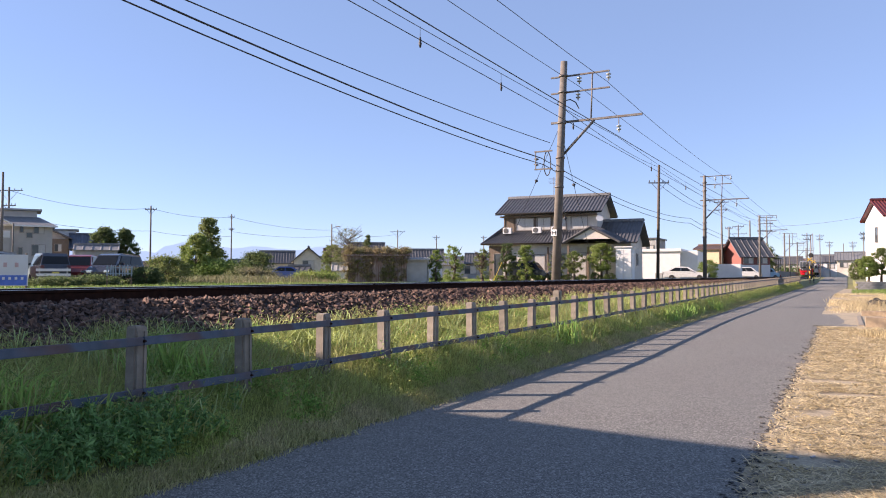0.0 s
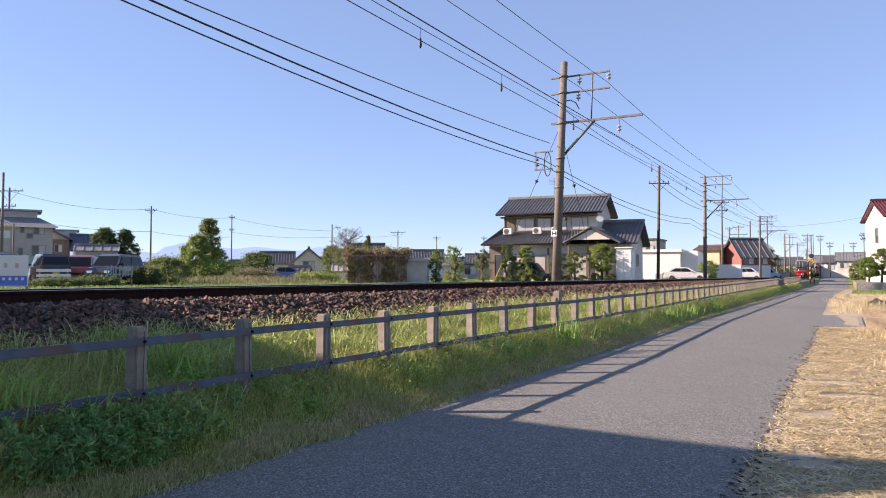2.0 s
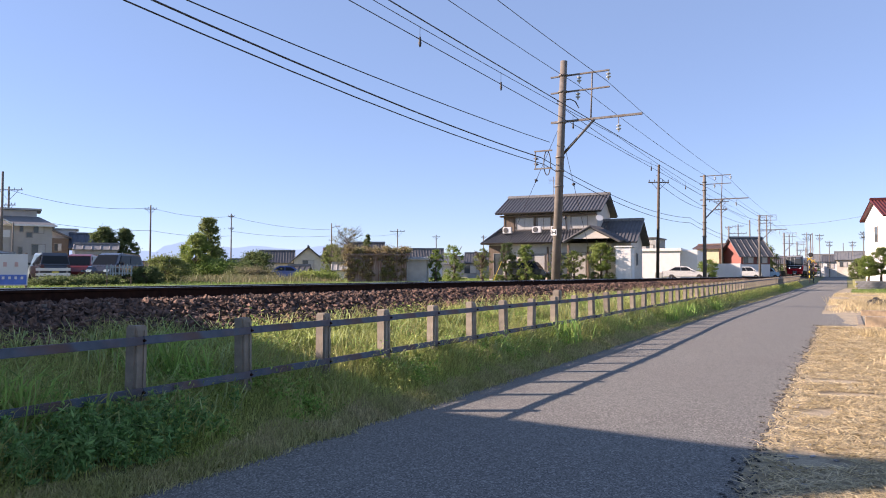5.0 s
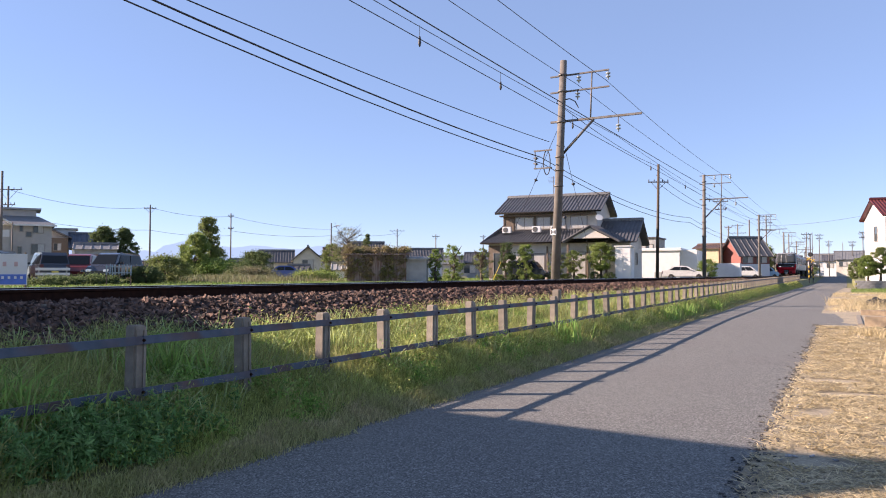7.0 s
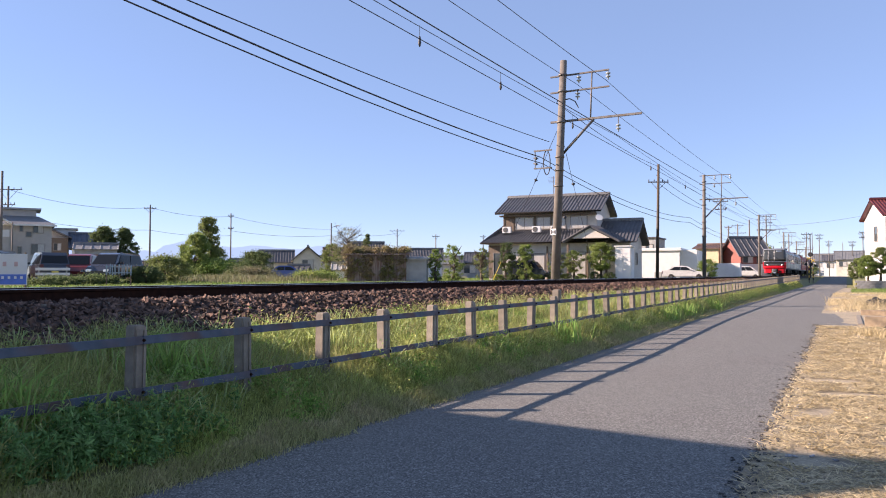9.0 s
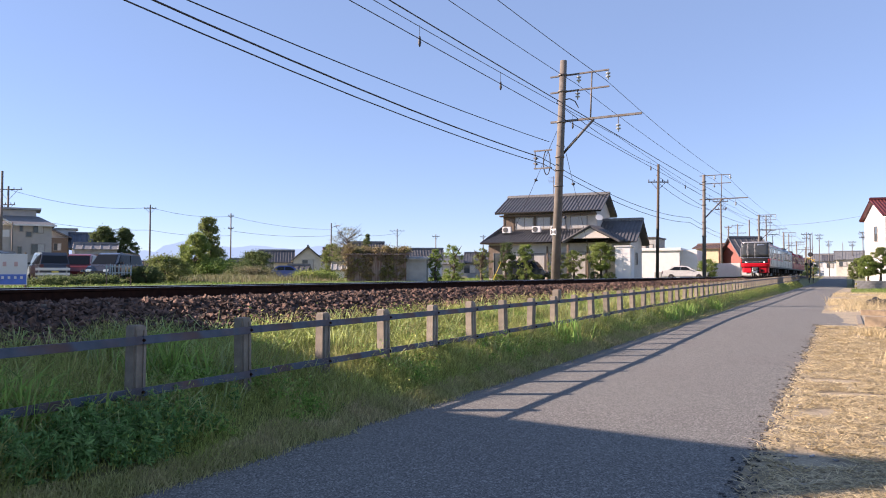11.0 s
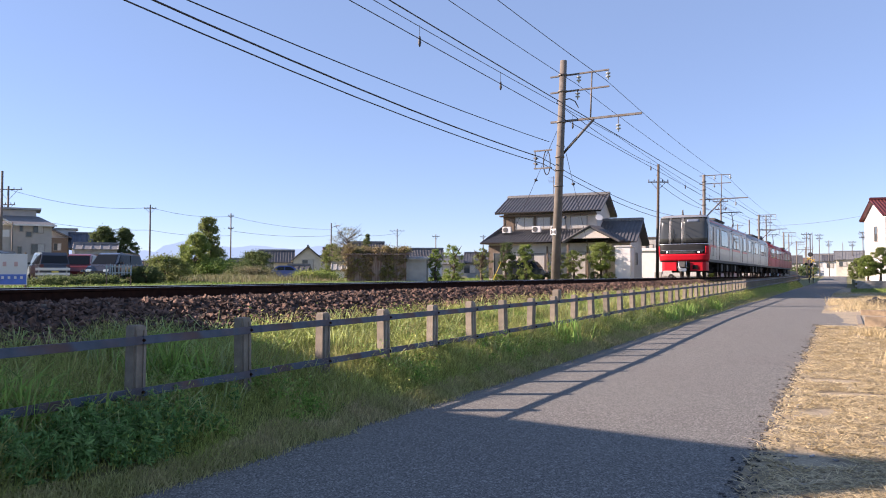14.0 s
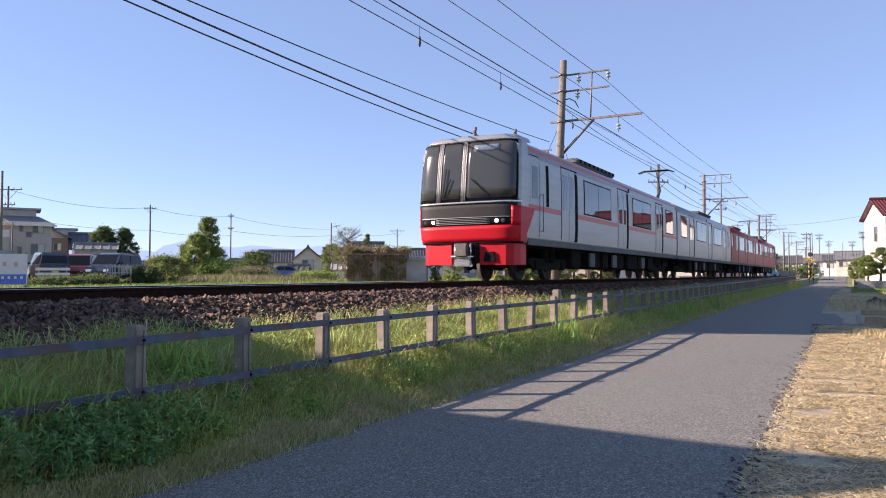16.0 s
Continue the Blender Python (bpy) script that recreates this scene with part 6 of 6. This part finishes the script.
def dry_side():
    def on(x, y):
        return x > road_right(y) + 0.10 + RNG.normal(0, 0.10) and lumps(x, y, 1.6, 8) > -0.42
    s = scatter(105000, -0.7, 2.6, 2.5, 22.5, on, 1.3)
    s[:, 2] = [road_z(y) + 0.034 for y in s[:, 1]]
    v = blades("loose_straw", s, RNG.uniform(0.05, 0.18, len(s)), RNG.uniform(0.0018, 0.0045, len(s)) * (1 + s[:, 1] * 0.04), L_STRAW, 1.0, RNG)
    co = np.empty(len(v.vertices) * 3, np.float32)
    v.vertices.foreach_get("co", co)
    co = co.reshape(-1, 5, 3)
    root = co[:, :1, :].copy()
    co[:, :, 2] = root[:, :, 2] + (co[:, :, 2] - root[:, :, 2]) * 0.16
    co[:, :, :2] = root[:, :, :2] + (co[:, :, :2] - root[:, :, :2]) * 1.8
    v.vertices.foreach_set("co", co.ravel())
    stuff("loose_straw", v, "loose pale straw lying on the bare earth", "straw")
    s = scatter(30000, -0.8, 3.2, 30.5, 62, lambda x, y: x > road_right(y) + 0.12 + 0.25 * lumps(x, y, 0.9, 5) and lumps(x, y, 0.45, 12) > -0.12, 1.0)
    stuff("dry_grass", blades("dry_grass", s, np.array([0.06 + 0.42 * max(0, 0.3 + lumps(x, y, 0.45, 12)) * (1.5 if 32 < y < 42 else 0.6) for x, y, _ in s]) * RNG.uniform(0.6, 1.5, len(s)), RNG.uniform(0.003, 0.007, len(s)), L_STRAW, 1.0, RNG), "mound of dry yellow grass beside the lane", "grass")
    s = np.array([(0.75 + RNG.normal(0, 0.32), 20.2 + RNG.normal(0, 0.7), 0.0) for _ in range(1500)] + [(1.3 + RNG.normal(0, 0.35), 14.5 + RNG.normal(0, 1.6), 0.0) for _ in range(1500)])
    stuff("dry_tufts", blades("dry_tufts", s, RNG.uniform(0.12, 0.42, len(s)), RNG.uniform(0.002, 0.006, len(s)), L_STRAW, 1.3, RNG), "bent dry straw tufts", "grass")
    s = scatter(5200, 0.4, 6, 60, 77.5, None)
    stuff("lawn", blades("lawn", s, RNG.uniform(0.1, 0.3, len(s)), RNG.uniform(0.012, 0.02, len(s)), L_FIELD, 0.9, RNG), "rough grass before the white house", "grass")


def field():
    a = scatter(60000, -22, -10.9, 4, 60, None, 1.2)
    stuff("trackside_grass", blades("trackside_grass", a, RNG.uniform(0.04, 0.15, len(a)), RNG.uniform(0.004, 0.009, len(a)), L_FIELD, 0.9, RNG), "bright rough grass beyond the track", "grass")
    b = scatter(110000, -70, -20, 10, 95, lambda x, y: lumps(x, y, 0.09, 2) > -0.35)
    h = np.array([0.11 + 0.24 * max(0, lumps(x, y, 0.12, 6)) for x, y, _ in b]) * RNG.uniform(0.6, 1.4, len(b))
    stuff("field_grass", blades("field_grass", b, h, RNG.uniform(0.012, 0.028, len(b)), L_FIELD, 0.8, RNG), "long green grass of the fallow field", "grass")
    # withered stands
    spots = [(-36.5, 34, 2.0, 0.5), (-37, 37.5, 2.4, 1.0), (-35.5, 41, 1.8, 0.5), (-40, 40, 3, 1.0)]
    s = np.array([(x + RNG.normal(0, r), y + RNG.normal(0, r), 0.98) for x, y, r, _ in spots for _ in range(1300)])
    h = np.array([q * 0.65 for _, _, _, q in spots for _ in range(1300)]) * RNG.uniform(0.5, 1.3, len(s))
    stuff("withered_weeds", blades("withered_weeds", s, h, RNG.uniform(0.012, 0.028, len(s)), L_BROWNWEED, 0.8, RNG), "withered brown weed stands in the field", "weeds")


def ballast():
    """Crushed stones heaped on the near shoulder and round the rails."""
    n = 40000
    xs = RNG.uniform(TRACK - 0.4, TRACK + 1.98, n)
    ys = 2 + 66 * RNG.uniform(0, 1, n) ** 1.7
    dx = xs - TRACK
    top = np.interp(dx, (-0.4, 1.0, 2.0, 2.1), (1.155, 1.16, 0.83, 0.80))
    keep = (np.abs(dx - 0.53) > 0.09)
    xs, ys, top = xs[keep], ys[keep], top[keep]
    m = len(xs)
    corner = np.array([(x, y, z) for z in (-1, 1) for y in (-1, 1) for x in (-1, 1)], float)
    r = RNG.uniform(0.013, 0.031, m) * (1 + ys * 0.006)
    v = corner[None] * r[:, None, None] * RNG.uniform(0.25, 1.45, (m, 8, 3)) * np.array([1.15, 1.15, 0.62])
    a, b = RNG.uniform(0, 6.28, m), RNG.uniform(0, 6.28, m)
    ca, sa, cb, sb = (f[:, None] for f in (np.cos(a), np.sin(a), np.cos(b), np.sin(b)))
    x, y, z = v[..., 0] * ca - v[..., 1] * sa, v[..., 0] * sa + v[..., 1] * ca, v[..., 2]
    y, z = y * cb - z * sb, y * sb + z * cb
    v = np.stack([x + xs[:, None], y + ys[:, None], z + (top + RNG.uniform(-0.01, 0.035, m))[:, None]], 2).reshape(-1, 3)
    q = np.array([(0, 2, 3, 1), (4, 5, 7, 6), (0, 1, 5, 4), (2, 6, 7, 3), (0, 4, 6, 2), (1, 3, 7, 5)])
    f = (np.arange(m)[:, None, None] * 8 + q[None]).reshape(-1, 4)
    stuff("ballast_stones", raw_mesh("ballast_stones", v, f, M_STONE), "heaped brown crushed stones beside the rail", "ballast")


def limbs(bm, base, h, r, spread, count, seed, twigs=0):
    """A tapered, slightly crooked trunk with rising limbs."""
    rng = random.Random(seed)
    p = Vector(base)
    pts = [p]
    for k in range(5):
        p = p + Vector((rng.uniform(-0.06, 0.06) * h * 0.5, rng.uniform(-0.06, 0.06) * h * 0.5, h / 5))
        pts.append(p)
    for k in range(5):
        tube(bm, pts[k], pts[k + 1], r * (1 - k * 0.17), r * (1 - (k + 1) * 0.17), 8)
    for k in range(count):
        a = rng.uniform(0, math.tau)
        q = pts[2].lerp(pts[5], rng.random())
        e = q + Vector((math.cos(a) * spread * rng.uniform(0.5, 1), math.sin(a) * spread * rng.uniform(0.5, 1), rng.uniform(0.1, 0.35) * h))
        tube(bm, q, e, r * 0.4, r * 0.1, 6)
        for _ in range(twigs):
            m = q.lerp(e, rng.uniform(0.4, 1))
            tube(bm, m, m + Vector((rng.uniform(-1, 1), rng.uniform(-1, 1), rng.uniform(0.2, 1.2))) * spread * 0.35, r * 0.14, r * 0.05, 4)


def tree(x, y, h, w, material, label, seed, clumps=26, leaves=5200, size=0.16, low=0.25, shape="round", trunk=0.14, base=1.0, name="tree", flat=0.75, bare=False):
    size, leaves = size * 0.68, int(leaves * 2.6)
    """Trunk, limbs and a ragged crown; shape: round, column, cone or flame."""
    rng = np.random.default_rng(seed)
    t = thing(name, label, "tree" if name == "tree" else "shrub", pose(x, y, base, 0, 0, seed * 40 % 360), "trees and shrubs")
    bm = bmesh.new()
    limbs(bm, (0, 0, -0.2), h * 0.8, trunk, w * 0.4, 9 if not bare else 34, seed, 6 if bare else 0)
    part("trunk", bm, M_BARK, t)
    cs, rs = [], []
    for k in range(clumps * 4):
        u = rng.uniform(0, 1)
        z = h * (low + (1 - low) * u)
        if shape == "cone":
            reach = (1 - u) * 0.95 + 0.06
        elif shape == "column":
            reach = 0.9 if 0.05 < u < 0.85 else 0.5
        elif shape == "flame":
            reach = np.interp(u, (0, 0.3, 0.7, 1), (0.8, 0.9, 0.75, 0.45))
        else:
            reach = math.sqrt(max(0.08, 1 - (2 * u - 0.9) ** 2))
        a = rng.uniform(0, math.tau)
        d = w / 2 * reach * math.sqrt(rng.uniform(0.05, 1))
        rr = w * rng.uniform(0.04, 0.15)
        cs.append((math.cos(a) * d, math.sin(a) * d, min(z, h - rr * 0.6)))
        rs.append(rr)
    crown = new("crown", leaf_cloud("crown", cs, rs, leaves, size, material, seed, flat, 0.3))
    crown.parent = t
    return t


# the field's trees and the village's
tree(-84.7, 61.8, 6.8, 3.8, L_TREE, "dark evergreen tree with ragged drooping twigs", 2, 60, 9000, 0.16, 0.12)
tree(-83.4, 63.9, 6.6, 3.6, L_TREE, "dark ragged evergreen tree with drooping twigs", 3, 60, 8000, 0.16, 0.12)
tree(-62.1, 58.3, 6.9, 3.1, L_OLIVE, "tall wind-blown tree with feathery upright shoots", 4, 70, 6500, 0.13, 0.2, "flame", 0.12)
tree(-61.9, 56.6, 5.0, 3.6, L_BRIGHT, "rounded yellow-green bush under a taller tree", 5, 50, 12000, 0.12, 0.05)
tree(-66, 63, 4.0, 3.4, L_OLIVE, "small olive tree before far houses", 6, 24, 4500, 0.13, 0.1)
tree(-53.1, 56.3, 2.9, 4.2, L_TREE, "low dark evergreen bush in the field", 7, 34, 7000, 0.11, 0.02, name="bush")
tree(-56.3, 76.5, 6.7, 5.0, L_BROWNWEED, "large thin-leaved spreading tree with bare branches", 8, 46, 1500, 0.10, 0.2, bare=True)
tree(-60, 78, 4.6, 3.4, L_OLIVE, "thin olive tree behind a lamp post", 18, 26, 3600, 0.12, 0.1)
tree(-63.2, 90.8, 6.6, 2.4, L_TREE, "small dark conifer behind the roofs", 9, 26, 3600, 0.13, 0.35, "cone")
tree(-36.2, 30.6, 1.7, 3.0, L_OLIVE, "tangled olive bush beside the parked cars", 10, 30, 6000, 0.07, 0.0, name="bush")
tree(-33.5, 27.0, 0.95, 2.2, L_TREE, "low dark bush at the field's edge", 11, 26, 5000, 0.06, 0.0, name="bush")
tree(-33.6, 24.0, 0.5, 2.4, L_TREE, "low dark green bush before the cars", 31, 26, 5000, 0.06, 0.0, name="bush")
tree(-31.5, 20.5, 0.42, 2.4, L_TREE, "low dark green bush before the cars", 32, 26, 5000, 0.06, 0.0, name="bush")
tree(-60, 58, 2.2, 7.0, L_FIELD, "broad bright bamboo-grass thicket in the field", 12, 40, 8000, 0.12, 0.0, name="thicket")
tree(-64, 57, 2.0, 7.0, L_FIELD, "broad bright thicket in the field", 22, 40, 8000, 0.12, 0.0, name="thicket")
tree(-42, 44, 1.1, 4.0, L_BROWNWEED, "grey-brown bramble thicket in the field", 13, 34, 7000, 0.08, 0.0, name="thicket")
tree(-38, 47, 0.8, 4.0, L_BRIGHT, "low yellow-green scrub in the field", 14, 34, 6000, 0.09, 0.0, name="thicket")
# ivy on the shed
ivy_c, ivy_r = [], []
shed_pose = pose(-28.2, 44.0, 1.0, 0, 0, 27)
for k in range(330):
    u = RNG.uniform(-3.5, 1.0)
    if lumps(u, 0, 1.3, 31) < -0.12 and RNG.uniform() < 0.8:
        continue
    top = RNG.uniform(0, 1) < 0.38
    p = shed_pose @ Vector((u, RNG.uniform(-1.7, 0.6) if top else -1.62, 2.2 + RNG.normal(0, 0.1) if top else RNG.uniform(0.2, 1.95) ** 1.0))
    ivy_c.append(tuple(p))
    ivy_r.append(RNG.uniform(0.12, 0.36) if top else RNG.uniform(0.08, 0.22))
tagged(new("ivy", leaf_cloud("ivy", ivy_c, ivy_r, 26000, 0.055, L_IVY, 7, 0.8, 0.5)), "ragged ivy hanging over the rusty shed", "ivy", kind="stuff")
# round the house
tree(-24.7, 55.8, 3.2, 1.6, L_TREE, "clipped dark columnar shrub before the house", 15, 30, 5200, 0.06, 0.05, "column", name="shrub")
tree(-23.1, 55.9, 3.0, 1.6, L_BRIGHT, "clipped green columnar shrub before the house", 16, 30, 5200, 0.06, 0.03, "column", name="shrub")
tree(-17.5, 58.4, 3.1, 2.4, L_BRIGHT, "bright green garden tree by the entrance", 19, 32, 5600, 0.07, 0.3, name="tree")
tree(-19.4, 57.3, 2.5, 1.6, L_OLIVE, "yellow-green garden shrub on a bare stem", 20, 26, 4000, 0.06, 0.3, name="shrub")
tree(-20.2, 55.4, 2.6, 1.5, L_OLIVE, "thin garden shrub with bare branches", 21, 20, 1500, 0.06, 0.2, name="shrub", bare=True)
tree(-24.8, 51.3, 2.6, 1.6, L_OLIVE, "thin leafless shrub beside the shed", 23, 22, 1500, 0.06, 0.1, name="shrub", bare=True)
tree(-25.9, 48.5, 2.8, 1.7, L_BRIGHT, "tall green shrub near the shed", 24, 24, 3600, 0.06, 0.0, "column", name="shrub")
tree(-25.6, 45.2, 2.3, 1.1, L_BRIGHT, "tall thin green shrub near the shed", 25, 24, 3000, 0.06, 0.0, "column", name="shrub")
for k in range(9):
    tree(-25.5 + k * 1.1, 55.6 + k * 0.3, 0.45 + 0.35 * RNG.uniform(), 1.1, (L_BRIGHT, L_TREE, L_OLIVE)[k % 3], "low garden shrub before the house", 40 + k, 14, 1500, 0.05, 0.0, name="shrub")
tree(-12.6, 79.6, 2.1, 2.4, L_BRIGHT, "bright bush beside the mast", 26, 24, 3600, 0.08, 0.0, name="bush")
tree(1.9, 82, 2.5, 1.9, L_BRIGHT, "leafy garden bush on thin stems before the white house", 27, 30, 5200, 0.08, 0.25, base=0.88, name="bush")
tree(3.0, 82.6, 3.3, 1.9, L_OLIVE, "tall garden bush before the white house", 28, 30, 5200, 0.08, 0.2, base=0.88, name="bush")
tree(1.6, 130, 3.2, 2.6, L_OLIVE, "bush beside the far lane", 29, 26, 3000, 0.12, 0.0, base=0.88, name="bush")
tree(-13.6, 148, 6.4, 5.0, L_OLIVE, "dark tree behind the parked cars", 30, 34, 5000, 0.18, 0.2)
verge()
dry_side()
field()
ballast()


# ---- small things by the lane ----
def slab(x0, y0, x1, y1, h, material, name, label, category):
    bm = bmesh.new()
    z = road_z((y0 + y1) / 2)
    box(bm, x0, y0, z - 0.15, x1, y1, z + h, 0.012)
    return solo(name, bm, material, label, category)


slab(-0.85, 23.0, 0.26, 29.6, 0.022, M_ASPHALT, "driveway", "grey asphalt driveway patch crossing the verge", "driveway")
slab(0.28, 23.2, 0.42, 28.6, 0.05, M_CONCRETE, "gutter_slab", "pale concrete gutter slab", "slab")
slab(0.44, 22.8, 4.2, 23.25, 0.29, M_TAN, "kerb_block", "low tan concrete kerb wall in dry grass", "kerb")
slab(0.44, 28.7, 4.2, 29.1, 0.2, M_TAN, "kerb_block", "low tan concrete kerb wall in dry grass", "kerb")


def terrace():
    """The raised garden of the white house behind its stacked block wall."""
    bm = bmesh.new()
    prism(bm, [(0.85, 78.5), (40, 86.8), (40, 125), (0.85, 125)], "z", -0.3, 0.9)
    solo("garden_terrace", bm, M_EARTH, "raised garden earth behind a low block wall", "terrace", kind="structure")
    t = thing("block_wall", "low grey concrete-block garden wall", "wall", pose(0.75, 78.3, 0.0, 0, 0, 12), kind="structure")
    bm = bmesh.new()
    cbox(bm, 0, 0, 0.095, 0.39, 0.12, 0.19, 0.008)
    me = mesh_of("block", bm, M_BLOCK)
    for r in range(5):
        for k in range(24):
            ob = new("block", me)
            ob.parent = t
            ob.matrix_basis = pose(0.2 + k * 0.4 + (r % 2) * 0.2, 0, r * 0.2 - 0.04)


terrace()
for x, y, r, s in ((1.19, 38.4, 0.42, 1), (0.95, 21.2, 0.22, 2)):
    bm = bmesh.new()
    bmesh.ops.create_icosphere(bm, subdivisions=3, radius=r)
    for v in bm.verts:
        v.co *= 1 + 0.5 * noise.noise(v.co * 1.3 / r + Vector((s, 0, 0))) + 0.2 * noise.noise(v.co * 4 / r)
        v.co.z = v.co.z * 0.55 + r * 0.3
    solo("rubbish_bag", bm, M_BLACK, "crumpled black plastic bag lying in dry grass", "bag", at=pose(x, y, road_z(y)))
# loose broken asphalt and pebbles along the crumbling edge
rubble = random.Random(8)
verts, faces = [], []
for k in range(1100):
    y = 3 + 20 * rubble.random() ** 1.3
    x = road_right(y) + rubble.gauss(0.03, 0.07)
    r = rubble.uniform(0.004, 0.018)
    i = len(verts)
    for c in range(8):
        verts.append((x + ((c & 1) * 2 - 1) * r * rubble.uniform(0.5, 1.3), y + ((c >> 1 & 1) * 2 - 1) * r * rubble.uniform(0.5, 1.3), road_z(y) + 0.015 + ((c >> 2) * 2 - 1) * r * rubble.uniform(0.3, 0.8)))
    faces += [tuple(i + j for j in q) for q in ((0, 2, 3, 1), (4, 5, 7, 6), (0, 1, 5, 4), (2, 6, 7, 3), (0, 4, 6, 2), (1, 3, 7, 5))]
stuff("rubble", raw_mesh("rubble", verts, faces, mat("rubble", (0.10, 0.095, 0.09), (0.045, 0.043, 0.042), scale=20, rough=0.9, vary=0.5, island=True)), "crumbled asphalt and pebbles along the lane's edge", "rubble")

# broken slate and concrete chips on the earth
chips = random.Random(5)
for k in range(46):
    y = 4.2 + chips.random() ** 1.4 * 7
    x = road_right(y) + 0.16 + abs(chips.gauss(0, 0.22))
    w, d = chips.uniform(0.015, 0.06), chips.uniform(0.01, 0.035)
    bm = bmesh.new()
    prism(bm, [(-w, -d * chips.uniform(0.4, 1)), (w * chips.uniform(0.3, 1), -d), (w, d * chips.uniform(0.3, 1)), (-w * chips.uniform(0.2, 0.9), d)], "z", -0.006, 0.004)
    solo("stone_chip", bm, M_CHIP, "flat pale grey stone chip on the earth", "stone", "stone chips by the lane", at=pose(x, y, road_z(y) + 0.03, chips.uniform(-8, 8), chips.uniform(-8, 8), chips.uniform(0, 360)))

# hedges and trees along the far edge of the plain
far_c, far_r = [], []
for k in range(520):
    a = radians(-8 + 74 * RNG.uniform())
    d = RNG.uniform(230, 330)
    r = RNG.uniform(0.8, 2.4)
    far_c.append((-math.sin(a) * d, math.cos(a) * d, 1.0 + r * RNG.uniform(0.3, 1.3)))
    far_r.append(r)
stuff("far_hedges", leaf_cloud("far_hedges", far_c, far_r, 60000, 0.34, L_TREE, 21, 0.8), "low belt of hedges and trees far across the plain", "trees")

# distant hills; the haze is put into their blue colour and faint glow
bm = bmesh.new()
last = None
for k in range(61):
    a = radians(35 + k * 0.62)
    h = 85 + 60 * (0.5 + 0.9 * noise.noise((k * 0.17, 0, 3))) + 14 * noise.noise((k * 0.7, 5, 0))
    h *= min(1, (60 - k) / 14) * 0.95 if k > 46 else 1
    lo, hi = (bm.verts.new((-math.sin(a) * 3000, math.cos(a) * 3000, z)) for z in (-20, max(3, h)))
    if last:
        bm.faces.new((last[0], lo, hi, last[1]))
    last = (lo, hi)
solo("hills", bm, mat("haze-blue glowing hills", (0.17, 0.225, 0.305), (0.16, 0.215, 0.295), scale=0.004, rough=1.0, emit=0.95), "hills along the horizon with blue haze painted in", "hills", kind="structure")


# ---- what moves ----
def motions():
    walk(TRAIN, [(t, pose(TRACK, y, RAIL_TOP)) for t, y in TRAIN_ROWS])
    # the wheels roll with the way gone
    times = [k / 30 for k in range(481)]
    for w, y in WHEELS:
        walk(w, [(t, pose(0, y, 0.43, math.degrees((train_y(0) - train_y(t)) / 0.43) % 360)) for t in times])


motions()
